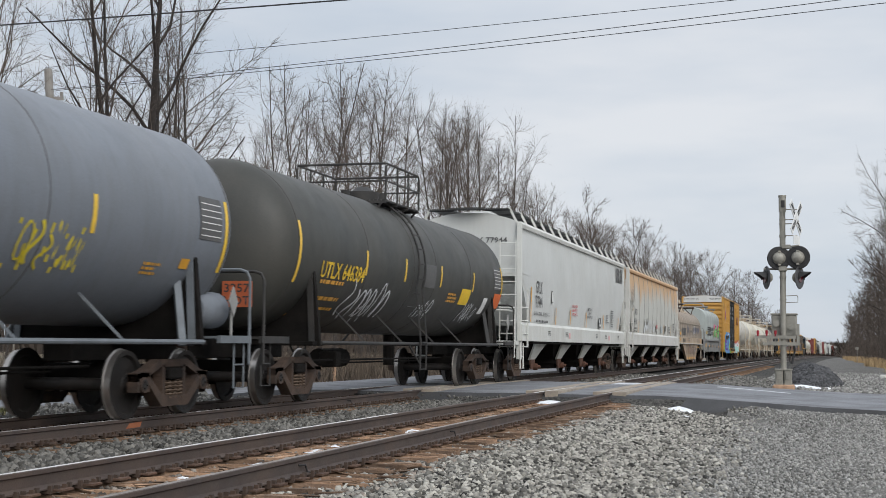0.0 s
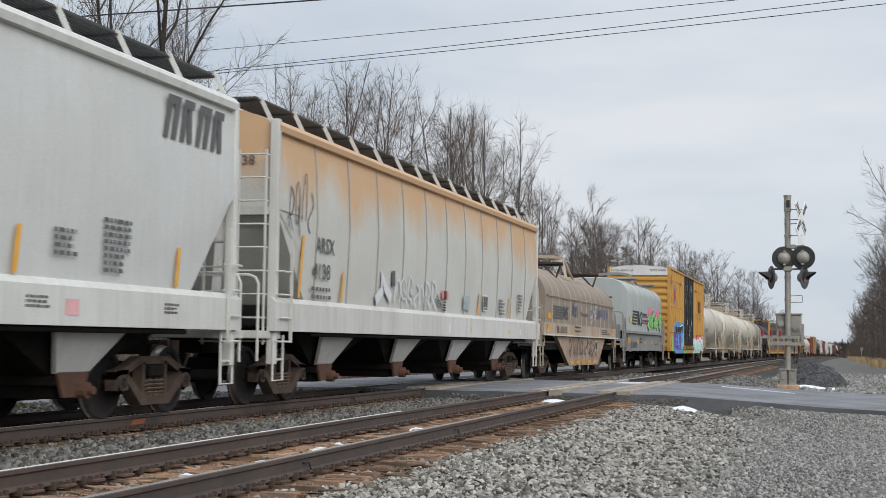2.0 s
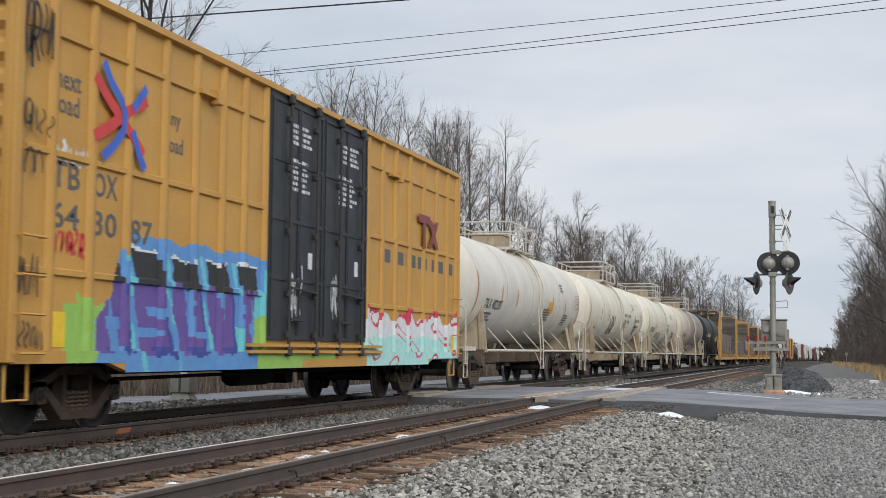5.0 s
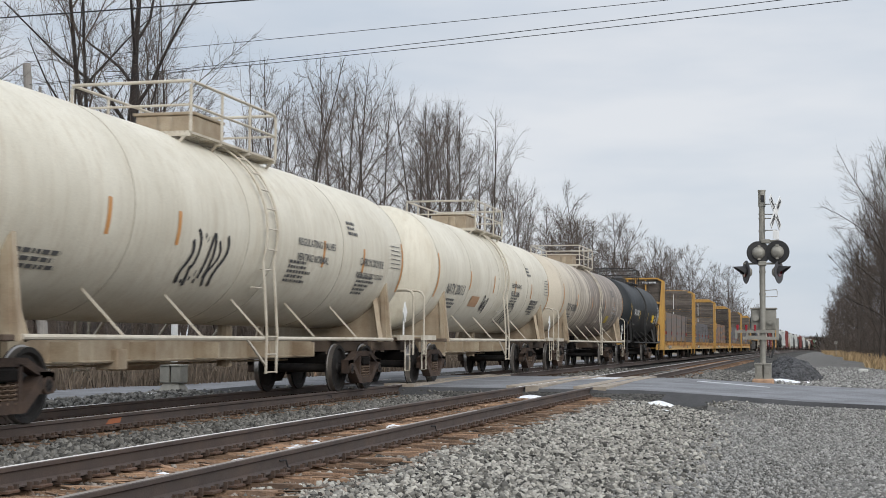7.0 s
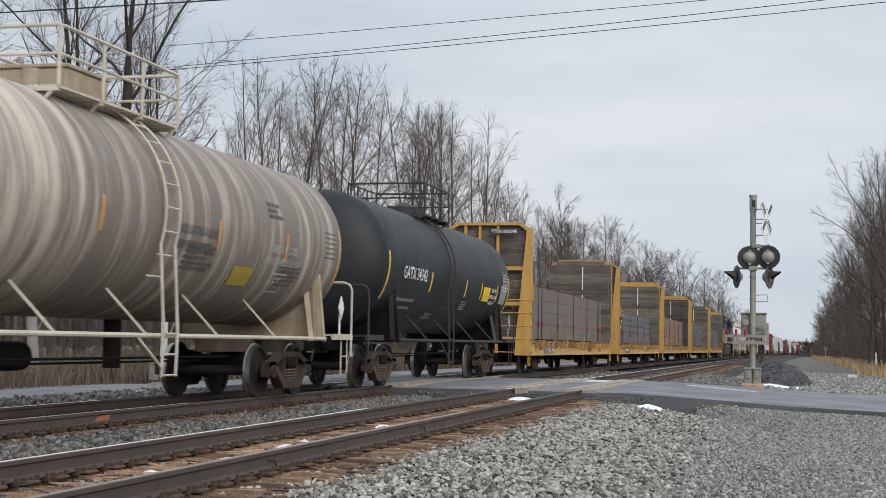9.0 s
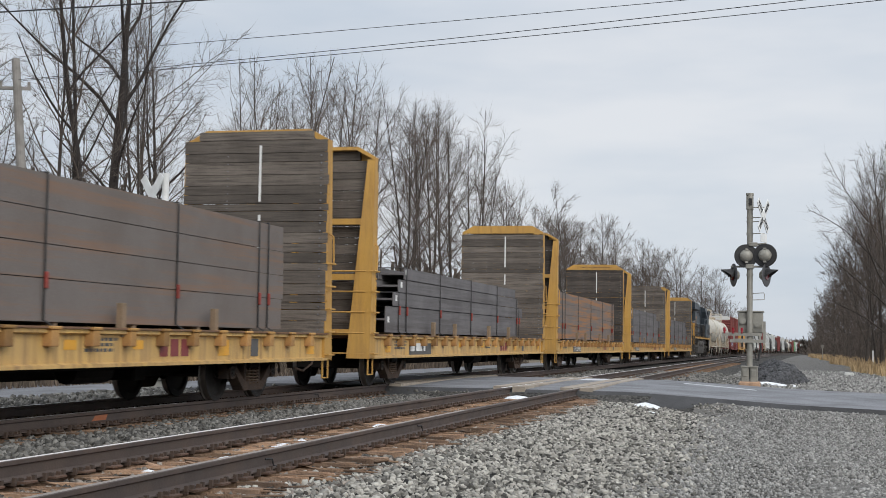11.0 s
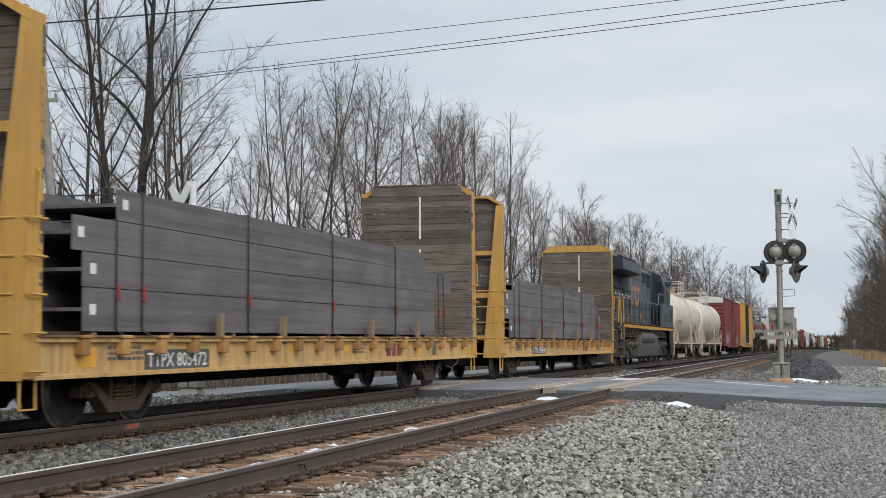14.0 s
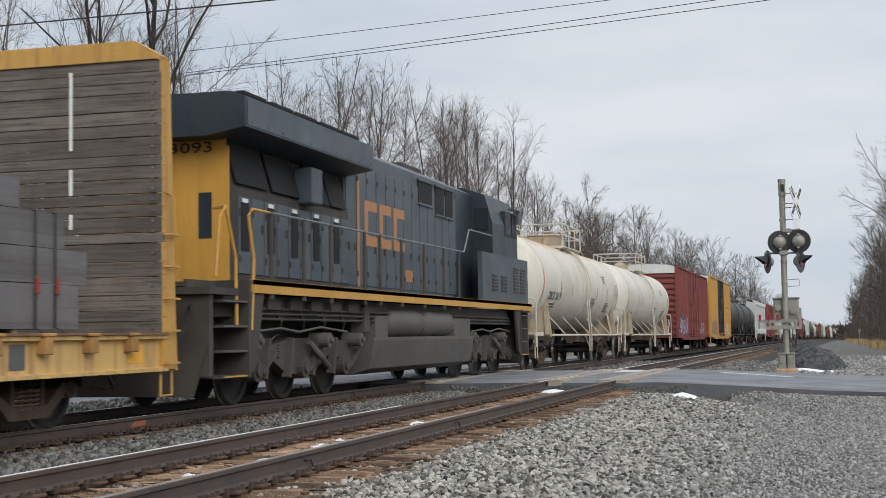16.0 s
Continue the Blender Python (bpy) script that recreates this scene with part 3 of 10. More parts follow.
def letters(parent, text, u, v, width, height, S, material, label=""):
    """Words and numbers that can be read, from the built-in font, with their lower left corner at (u, v)."""
    cu = bpy.data.curves.new("lettering", "FONT")
    cu.body = text
    cu.size = 1.0
    cu.resolution_u = 2
    cu.offset = 0.012
    tmp = bpy.data.objects.new("lettering", cu)
    scene.collection.objects.link(tmp)
    bpy.context.view_layer.update()
    me = bpy.data.meshes.new_from_object(tmp.evaluated_get(bpy.context.evaluated_depsgraph_get()))
    bpy.data.objects.remove(tmp)
    bpy.data.curves.remove(cu)
    co = np.empty(len(me.vertices) * 3, dtype=np.float32)
    me.vertices.foreach_get("co", co)
    co = co.reshape(-1, 3)
    lo, hi = co.min(0), co.max(0)
    for i, p in enumerate(co):
        me.vertices[i].co = S(u + (p[0] - lo[0]) / (hi[0] - lo[0]) * width, v + (p[1] - lo[1]) / (hi[1] - lo[1]) * height)
    me.materials.clear()
    me.materials.append(material)
    me.name = "lettering"
    ob = new("lettering", me)
    ob.parent = parent
    return tagged(ob, label)


def dashes(bm, u, v, width, rows, h, S, rng, gap=1.7):
    """Rows of small print that cannot be read: plain bars, from the top row down."""
    for k in range(rows):
        x = u
        end = u + width * rng.uniform(0.6, 1.0)
        while x < end:
            w = rng.uniform(0.8, 3.0) * h
            rect(bm, x, min(x + w, end), v - k * h * gap, v - k * h * gap + h, S)
            x += w + h * 0.7


def scribble(bm, u, v, w, h, n, S, rng, width=0.03):
    """A sprayed tag: looping strokes with no words in them."""
    for k in range(n):
        cell = w / n
        x0, y0 = u + cell * k, v + h * rng.uniform(0.0, 0.15)
        hh, lean, wd = h * rng.uniform(0.7, 1.0), cell * rng.uniform(-0.1, 0.35), cell * rng.uniform(0.7, 1.1)
        at = lambda a, b: (x0 + a * wd + b * lean, y0 + b * hh)
        kind = rng.randrange(5)
        strokes = []
        if kind == 0:       # a stem with a bowl
            strokes = [[at(0.1, 1.0), at(0.08, 0.0)], [at(0.1 + 0.75 * math.sin(q), 0.62 + 0.33 * math.cos(q)) for q in np.linspace(0.1, 3.0, 9)], [at(0.15, 0.35), at(0.9, -0.05)]]
        elif kind == 1:     # a zigzag
            strokes = [[at(0.0, 0.1), at(0.25, 1.0), at(0.45, 0.2), at(0.7, 0.95), at(0.95, 0.05)]]
        elif kind == 2:     # an arch
            strokes = [[at(0.5 - 0.45 * math.cos(q), 0.35 + 0.6 * math.sin(q)) for q in np.linspace(-0.5, 3.6, 12)]]
        elif kind == 3:     # a double curve
            strokes = [[at(0.5 + 0.4 * math.sin(q) * (1 if q < 3.14 else 1.1), 1.0 - q / 6.28) for q in np.linspace(0.0, 6.28, 13)]]
        else:               # a ring with a tail
            strokes = [[at(0.5 + 0.42 * math.sin(q), 0.55 + 0.42 * math.cos(q)) for q in np.linspace(0.4, 6.4, 13)], [at(0.6, 0.5), at(1.05, -0.1)]]
        for pts in strokes:
            ribbon(bm, pts, width * rng.uniform(0.7, 1.2), S)


def flat_paint(name, c, rough=0.6):
    return surf(name, c, tuple(k * 0.8 for k in c), 6, 60, 0.6, rough, bump=0.05)


P_WHITE = flat_paint("white_lettering", (0.70, 0.70, 0.68))
P_BLACK = flat_paint("black_lettering", (0.03, 0.03, 0.032))
P_DARK = flat_paint("faded_dark_lettering", (0.10, 0.10, 0.10))
P_GREY = flat_paint("grey_print", (0.28, 0.28, 0.27))
P_YELLOW = flat_paint("yellow_paint", (0.75, 0.50, 0.03))
P_REFLECT = flat_paint("yellow_reflective_strip", (0.80, 0.52, 0.05), 0.4)
P_AMBER = flat_paint("amber_reflective_strip", (0.72, 0.36, 0.04), 0.4)
P_TAN_ORANGE = flat_paint("faded_orange_strip", (0.56, 0.27, 0.09), 0.5)
P_ORANGE = flat_paint("orange_panel", (0.62, 0.13, 0.03))
P_RED = flat_paint("red_paint", (0.55, 0.05, 0.05))
P_BLUE = flat_paint("blue_paint", (0.05, 0.12, 0.50))
P_SPRAY_YELLOW = flat_paint("yellow_spray_paint", (0.62, 0.50, 0.03), 0.8)
P_SPRAY_WHITE = flat_paint("white_spray_paint", (0.62, 0.64, 0.66), 0.8)
P_SPRAY_BLACK = flat_paint("black_spray_paint", (0.035, 0.035, 0.038), 0.8)
P_SPRAY_BLUE = flat_paint("blue_spray_paint", (0.13, 0.16, 0.34), 0.8)
P_GREEN = flat_paint("green_spray_paint", (0.25, 0.62, 0.18), 0.8)
P_PINK = flat_paint("pink_spray_paint", (0.80, 0.22, 0.34), 0.8)
P_MAROON = flat_paint("maroon_paint", (0.22, 0.05, 0.05))
M_SEAM = surf("shell_seam", (0.06, 0.055, 0.05), None, 3, 40, 0.5, 0.85, bump=0)
M_SEAM_PALE = surf("pale_shell_seam", (0.33, 0.29, 0.22), None, 3, 40, 0.5, 0.85, bump=0)
M_SEAM_GREY = surf("grey_panel_seam", (0.27, 0.275, 0.26), (0.38, 0.36, 0.32), 2, 40, 0.8, 0.8, bump=0.05)
M_STEEL_STRAP = surf("steel_strap", (0.22, 0.22, 0.23), (0.14, 0.13, 0.13), 6, 60, 0.6, 0.45, 0.7, bump=0.05)


def hand_rail_end(bm, y, s, x=1.42, z0=1.15, top=2.2, back=-1.0, r=0.024):
    """The railing across the end platform of a car: up at the near corner, across, and down at the far one."""
    pipe(bm, [(x, y, z0 - 0.45), (x, y, top - 0.14), (x - 0.05, y, top - 0.04), (x - 0.16, y, top), (back, y, top), (back - 0.1, y, top - 0.1), (back - 0.1, y, z0)], r)


def ladder_rungs(bm, y0, y1, zs, x, r=0.014, out=0.08):
    for z in zs:
        pipe(bm, [(x, y0, z), (x + out, y0, z), (x + out, y1, z), (x, y1, z)], r, 5)


# ---- tank cars ----
def tank_car(u, label, L, half, r, zc, paint, metal, tp, saddle=None, marks=None, rail_paint=None, plat="cage", ladder=0.0, strips=(), strip_mat=None,
             seams=(), sill=None, strip_z=2.55, rail_y=0.0):
    """L: over the ends; half: to the rim of the heads; r, zc: the shell; tp: truck's distance from the middle."""
    c = start(thing("tank_car", label, "tank car", "freight cars"), u)
    rail_paint = rail_paint or metal
    bm = B()
    head = 0.62
    prof = [(0.0, -half - head)]
    for k in range(1, 9):
        a = k / 9 * math.pi / 2
        prof.append((r * math.sin(a), -half - head * math.cos(a)))
    prof += [(r, -half)]
    n = 12
    prof += [(r, -half + 2 * half * k / n) for k in range(1, n)] + [(r, half)]
    for k in range(8, 0, -1):
        a = k / 9 * math.pi / 2
        prof.append((r * math.sin(a), half + head * math.cos(a)))
    prof.append((0.0, half + head))
    lathe(bm, prof, 56, "y", (0, 0, zc))
    shell = part("tank", bm, paint, c, smooth=45)
    for y in (-half, half, *seams):
        bm = B()
        lathe(bm, [(r + 0.001, y - 0.008), (r + 0.004, y - 0.005), (r + 0.004, y + 0.005), (r + 0.001, y + 0.008)], 56, "y", (0, 0, zc))
        part("shell_seam", bm, M_SEAM_PALE if metal is M_CREAMY else M_SEAM, shell)
    # saddles, stub sills and end platforms
    ends = saddle or half - 0.9
    for s in (-1, 1):
        bm = B()
        z0 = 0.98
        xs = [i / 8 * 1.35 for i in range(-8, 9)]
        prof2 = [(-1.5, z0), (1.5, z0)] + [(x, zc - math.sqrt(max(0.0, (r + 0.02) ** 2 - x * x)) + (0.02 if abs(x) < 1.3 else 0.25)) for x in reversed(xs)]
        prism(bm, prof2, "y", s * ends - 0.05, s * ends + 0.05)
        # on dark cars the web's colour holds the shade under the tank
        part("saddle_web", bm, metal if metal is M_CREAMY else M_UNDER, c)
        for sx in (-1, 1):
            bm = B()
            z1 = zc - math.sqrt(r * r - 1.3 * 1.3)
            bar(bm, (sx * 1.36, s * ends, z0), (sx * 1.30, s * ends, z1 + 0.12), 0.10, 0.16)
            bar(bm, (sx * 1.36, s * ends - s * 0.35, z0), (sx * 1.1, s * (ends - 0.1), z1 + 0.1), 0.05, 0.1)
            part("saddle", bm, metal, c)
        bm = B()
        ye = s * (L / 2)
        ym = s * (tp - 1.3)
        box(bm, (0, (ye + ym) / 2, 0.92), (0.42, abs(ye - ym), 0.3), 0.01)
        box(bm, (0, s * ends, 1.02), (2.9, 0.5, 0.07), 0.01)
        part("stub_sill", bm, M_SILL_RUST if metal is M_CREAMY else M_UNDER, c)
        bm = B()
        for k in range(5):
            box(bm, (0, s * (L / 2 - 0.14 - k * 0.13), 1.10), (2.75, 0.10, 0.035))
        box(bm, (1.40, s * (L / 2 - 0.55), 1.07), (0.06, 1.1, 0.11))
        box(bm, (-1.40, s * (L / 2 - 0.55), 1.07), (0.06, 1.1, 0.11))
        part("end_platform", bm, rail_paint, c)
        bm = B()
        hand_rail_end(bm, s * (L / 2 - 0.06), s, top=2.12)
        # the corner steps under the platform
        for x in (1.36, -1.36):
            y0 = s * (L / 2 - 0.12)
            pipe(bm, [(x, y0, 1.08), (x, y0, 0.36), (x, y0 - s * 0.36, 0.36), (x, y0 - s * 0.36, 1.08)], 0.016, 5)
            pipe(bm, [(x, y0, 0.70), (x, y0 - s * 0.36, 0.70)], 0.014, 5)
        part("end_railing", bm, rail_paint, c)
        coupler(c, s * (L / 2 - 0.1), s)
        truck(c, s * tp)
    # the long pipe rail and its braces
    for x in (1.50, -1.50):
        bm = B()
        rod(bm, (x, -ends, 1.03), (x, ends, 1.03), 0.034, 8)
        k = -ends + 2.2
        while k < ends - 1.5:
            z1 = zc - r * 0.80
            bar(bm, (x, k + 0.2, 1.03), (math.copysign(r * 0.66, x), k, z1 + 0.12), 0.03, 0.05)
            k += 2.35
        part("side_rail", bm, rail_paint, c)
    # ladder up the near side, following the shell
    for sx in (1, -1):
        bm = B()
        for dy in (-0.22, 0.22):
            y = ladder * sx + dy
            pts = [(sx * 1.55, y, 0.48), (sx * 1.56, y, 1.1)]
            for a in np.linspace(-0.30, 1.20, 14):
                pts.append((sx * (r + 0.09) * math.cos(a), y, zc + (r + 0.09) * math.sin(a)))
            pipe(bm, pts, 0.022, 5)
        zs = [((sx * 1.55, 0.50)), (sx * 1.55, 0.78), (sx * 1.56, 1.06)] + [(sx * (r + 0.09) * math.cos(a), zc + (r + 0.09) * math.sin(a)) for a in np.arange(-0.60, 1.15, 0.21)]
        for x, z in zs:
            rod(bm, (x, ladder * sx - 0.22, z), (x, ladder * sx + 0.22, z), 0.014, 5)
        bar(bm, (sx * 1.5, ladder * sx - 0.9, 1.03), (sx * 1.55, ladder * sx - 0.22, 0.6), 0.03)
        part("ladder", bm, rail_paint, c)
    # platform round the manway, with its railing
    top = zc + r
    for k in range(7):
        for sx in (-1, 1):
            bm = B()
            box(bm, (sx * (0.42 + k * 0.085), rail_y, top - 0.10), (0.06, 3.4 if plat != "small" else 2.4, 0.035))
            part("walkway_slat", bm, rail_paint, c)
    hl = 1.7 if plat != "small" else 1.2
    for y in (rail_y - hl, rail_y - hl / 3, rail_y + hl / 3, rail_y + hl):
        bm = B()
        bar(bm, (-0.98, y, top - 0.14), (0.98, y, top - 0.14), 0.05, 0.05)
        for sx in (-1, 1):
            bar(bm, (sx * 0.92, y, top - 0.13), (sx * 0.80, y, zc + math.sqrt(r * r - 0.64) - 0.02), 0.04)
        part("walkway_bearer", bm, rail_paint, c)
    R = 0.025
    zt = top + 0.66
    y0, y1 = rail_y - hl, rail_y + hl
    for sx in (-1, 1):
        x = sx * 0.98
        bm = B()
        pipe(bm, [(x, y0, top - 0.1), (x, y0, zt - 0.06), (x, y0 + 0.06, zt), (x, y1 - 0.06, zt), (x, y1, zt - 0.06), (x, y1, top - 0.1)], R)
        rail = part("platform_railing", bm, rail_paint, c)
        bm = B()
        rod(bm, (x, y0, top + 0.3), (x, y1, top + 0.3), R * 0.8, 6)
        part("middle_rail", bm, rail_paint, rail)
        for y in (rail_y - hl * 0.33, rail_y + hl * 0.33):
            bm = B()
            rod(bm, (x, y, top - 0.1), (x, y, zt), R * 0.9, 6)
            part("railing_post", bm, rail_paint, rail)
    for y in (y0, y1):
        bm = B()
        pipe(bm, [(-0.98, y, zt), (0.98, y, zt)], R)
        rail = part("platform_railing", bm, rail_paint, c)
        bm = B()
        rod(bm, (-0.98, y, top + 0.3), (0.98, y, top + 0.3), R * 0.8, 6)
        part("middle_rail", bm, rail_paint, rail)
    bm = B()
    if plat == "box":
        box(bm, (0, 0, top + 0.13), (1.0, 1.15, 0.45), 0.03)
        box(bm, (0, 0, top + 0.37), (1.06, 1.2, 0.05), 0.01)
        valves = [(0.2, -0.95, 0.25, 0.12)]
    else:
        lathe(bm, [(0.0, top - 0.08), (0.36, top - 0.08), (0.36, top + 0.22), (0.30, top + 0.22), (0.12, top + 0.34), (0.0, top + 0.34)], 18, "z")
        valves = [(0.15, 0.85, 0.26, 0.13), (-0.1, -0.85, 0.18, 0.10)]
    part("manway", bm, metal, c, smooth=40)
    for x, y, hh, rr in valves:
        bm = B()
        rod(bm, (x, y, top - 0.05), (x, y, top + hh), rr, 12)
        part("valve_cover", bm, metal, c, smooth=40)
    # air brake gear and bottom outlet between the trucks
    bm = B()
    if sill:
        for x in (-0.28, 0.28):
            box(bm, (x, 0, 0.84), (0.10, 2 * (tp - 1.2), 0.34))
        for k in range(5):
            y = -tp + 2.2 + k * (2 * tp - 4.4) / 4
            box(bm, (0, y, 0.84), (1.5, 0.07, 0.25))
    rod(bm, (-0.5, -1.3, 0.72), (-0.5, 0.2, 0.72), 0.2, 12)
    rod(bm, (0.1, 1.7, 0.55), (0.1, 1.7, 1.25), 0.13, 10)
    box(bm, (0.25, -2.6, 0.72), (0.35, 0.3, 0.3), 0.02)
    rod(bm, (0.35, -tp + 1.1, 0.70), (0.35, tp - 1.1, 0.70), 0.022, 6)
    rod(bm, (-0.2, -tp + 1.1, 0.62), (-0.2, tp - 1.1, 0.62), 0.02, 6)
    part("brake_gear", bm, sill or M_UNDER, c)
    # reflective strips on the shell
    if strips:
        S = tank_side(r + 0.006, zc, strip_z)
        for y in strips:
            bm = B()
            rect(bm, y - 0.05, y + 0.05, strip_z - 0.25, strip_z + 0.22, S, 6)
            decal("reflective_strip", bm, strip_mat or P_REFLECT, c)
        for s in (-1, 1):
            bm = B()
            rect(bm, s * (half - 0.08) - 0.05, s * (half - 0.08) + 0.05, strip_z - 0.55, strip_z + 0.50, S, 10)
            decal("reflective_strip", bm, strip_mat or P_REFLECT, c)
    # dimensional data panel, placard holder
    S = tank_side(r + 0.010, zc, 2.4)
    bm = B()
    rect(bm, half - 0.95, half - 0.25, 2.45, 3.05, S, 4)
    if metal is not M_CREAMY:
        decal("data_panel", bm, P_DARK, c)
    S = tank_side(r + 0.016, zc, 2.4)
    bm = B()
    for k in range(6):
        rect(bm, half - 0.92, half - 0.28, 2.50 + k * 0.09, 2.515 + k * 0.09, S)
    decal("data_rules", bm, P_DARK if metal is M_CREAMY else P_WHITE, c)
    bm = B()
    d = 0.15
    y = L / 2 - 0.55
    prism(bm, [(y - d, 1.62), (y, 1.62 - d * 1.5), (y + d, 1.62), (y, 1.62 + d * 1.5)], "x", 1.36, 1.38)
    rod(bm, (1.34, y, 1.1), (1.34, y, 1.5), 0.02, 6)
    part("placard_holder", bm, M_WHITE if metal is M_CREAMY else P_GREY, c)
    return c, shell


M_TANK_GREY = surf("grey_tank_paint", (0.165, 0.185, 0.215), (0.135, 0.15, 0.172), 0.8, 50, 0.7, 0.5, bump=0.03, streak=(0.11, 0.115, 0.12), streak_fac=0.35, dust=(0.18, 0.18, 0.18), dust_fac=0.3)
M_TANK_BLACK = surf("weathered_black_tank_paint", (0.036, 0.038, 0.035), (0.052, 0.051, 0.045), 0.7, 50, 0.8, 0.55, bump=0.03, streak=(0.06, 0.056, 0.048), streak_fac=0.3, dust=(0.07, 0.065, 0.055), dust_fac=0.35)
M_TANK_NEWBLACK = surf("black_tank_paint", (0.011, 0.014, 0.0165), (0.017, 0.020, 0.022), 0.7, 50, 0.8, 0.55, bump=0.03, spec=0.35, dust=(0.035, 0.036, 0.036), dust_fac=0.2)
M_TANK_WHITE = surf("cream_white_tank_paint", (0.66, 0.625, 0.525), (0.58, 0.545, 0.445), 0.7, 50, 0.7, 0.5, bump=0.03, streak=(0.36, 0.27, 0.17), streak_fac=0.35, dust=(0.42, 0.38, 0.31), dust_fac=0.3)
M_TANK_WHITE2 = surf("white_tank_paint", (0.61, 0.585, 0.52), (0.52, 0.495, 0.43), 0.7, 50, 0.7, 0.5, bump=0.03, streak=(0.35, 0.28, 0.20), streak_fac=0.3, dust=(0.42, 0.39, 0.34), dust_fac=0.35)
M_CREAMY = surf("cream_ironwork", (0.42, 0.355, 0.26), (0.24, 0.175, 0.115), 2, 50, 0.8, 0.7, bump=0.15, streak=(0.2, 0.13, 0.08), streak_fac=0.4)
M_SILL_RUST = surf("rust_brown_sill", (0.115, 0.082, 0.060), (0.065, 0.047, 0.036), 1.5, 50, 0.9, 0.85, bump=0.3, dust=(0.20, 0.16, 0.12), dust_fac=0.4)
M_PALE_RAIL = surf("pale_railing", (0.55, 0.51, 0.43), (0.36, 0.30, 0.22), 3, 50, 0.6, 0.65, bump=0.1)
M_GREY_RAIL = surf("blue_grey_railing", (0.16, 0.18, 0.20), (0.10, 0.11, 0.12), 3, 50, 0.6, 0.6, bump=0.1)
M_DARK_RAIL = surf("black_railing", (0.028, 0.028, 0.028), (0.05, 0.045, 0.04), 3, 50, 0.6, 0.65, bump=0.1)


def sooty_tank():
    """Tan shell with dark soot that has run round it in bands."""
    m = surf("soot_streaked_tank", (0.53, 0.475, 0.385), (0.43, 0.385, 0.31), 0.6, 50, 0.8, 0.6, bump=0.04)
    n, l = m.node_tree.nodes, m.node_tree.links
    p = n["Principled BSDF"]
    old = p.inputs["Base Color"].links[0].from_socket
    tc = n.new("ShaderNodeTexCoord")
    mp = n.new("ShaderNodeMapping")
    mp.inputs["Scale"].default_value = (0.13, 2.0, 0.20)
    t = n.new("ShaderNodeTexNoise")
    t.inputs["Scale"].default_value = 1.5
    t.inputs["Detail"].default_value = 9
    t.inputs["Roughness"].default_value = 0.68
    sep = n.new("ShaderNodeSeparateXYZ")
    mr = n.new("ShaderNodeMapRange")
    mr.inputs["From Min"].default_value, mr.inputs["From Max"].default_value = -9.0, 1.0
    mr.inputs["To Min"].default_value, mr.inputs["To Max"].default_value = -0.22, 0.06
    add = n.new("ShaderNodeMath")
    mr2 = n.new("ShaderNodeMapRange")
    mr2.inputs["From Min"].default_value, mr2.inputs["From Max"].default_value = 0.37, 0.56
    mr2.inputs["To Max"].default_value = 0.88
    mx = n.new("ShaderNodeMix")
    mx.data_type = "RGBA"
    mx.inputs["B"].default_value = (0.150, 0.122, 0.110, 1)
    l.new(tc.outputs["Object"], mp.inputs["Vector"])
    l.new(mp.outputs["Vector"], t.inputs["Vector"])
    l.new(tc.outputs["Object"], sep.inputs["Vector"])
    l.new(sep.outputs["Y"], mr.inputs["Value"])
    l.new(t.outputs["Fac"], add.inputs[0])
    l.new(mr.outputs["Result"], add.inputs[1])
    l.new(add.outputs["Value"], mr2.inputs["Value"])
    l.new(old, mx.inputs["A"])
    l.new(mr2.outputs["Result"], mx.inputs["Factor"])
    l.new(mx.outputs["Result"], p.inputs["Base Color"])
    return m


rng = random.Random(5)
R1, Z1 = 1.43, 2.66

# the grey tank car that leaves first
c, sh = tank_car(10.75, "blue-grey tank car with yellow sprayed tag on its shell", 17.7, 7.92, 1.45, 2.68, M_TANK_GREY, M_GREY_RAIL, 7.05, strips=(-4.2, 4.1), strip_z=2.55, seams=(-2.5, 3.1), ladder=-0.6)
S = tank_side(1.46, 2.68, 2.3)
bm = B()
scribble(bm, 2.6, 1.75, 1.5, 0.6, 6, S, rng, 0.05)
for k in range(5):
    ribbon(bm, [(2.6 + k * 0.33, 2.36 - 0.1 * (k % 2)), (2.55 + k * 0.33, 1.75 + 0.1 * (k % 3))], 0.05, S)
decal("sprayed_tag", bm, P_SPRAY_YELLOW, c, "yellow sprayed scrawl")
bm = B()
dashes(bm, 5.6, 2.0, 0.5, 3, 0.04, S, rng)
rect(bm, 6.6, 6.85, 2.0, 2.15, S)
decal("small_print", bm, P_AMBER, c)
bm = B()
lathe(bm, [(0.0, 7.75), (0.2, 7.78), (0.27, 7.9), (0.27, 8.5), (0.2, 8.6), (0.0, 8.64)], 16, "y", (0.95, 0, 1.5))
part("air_reservoir", bm, M_TANK_GREY, c, smooth=40)

# the weathered black one
c, sh = tank_car(28.9, "weathered black tank car with yellow strips and white tags", 17.75, 7.4, R1, Z1, M_TANK_BLACK, M_DARK_RAIL, 6.35, strips=(-3.86, -1.34, 1.38, 4.31), seams=(-3.8, -0.75, 0.9, 4.0), ladder=-0.5, plat="small", rail_y=-0.2)
S = tank_side(R1 + 0.012, Z1, 2.3)
letters(c, "UTLX 646384", -6.22, 2.15, 2.3, 0.30, S, P_YELLOW, "yellow stencilled lettering")
bm = B()
dashes(bm, -6.1, 2.05, 1.5, 1, 0.07, S, rng)
dashes(bm, -6.4, 1.72, 2.1, 1, 0.08, S, rng)
dashes(bm, -6.5, 1.50, 1.9, 1, 0.07, S, rng)
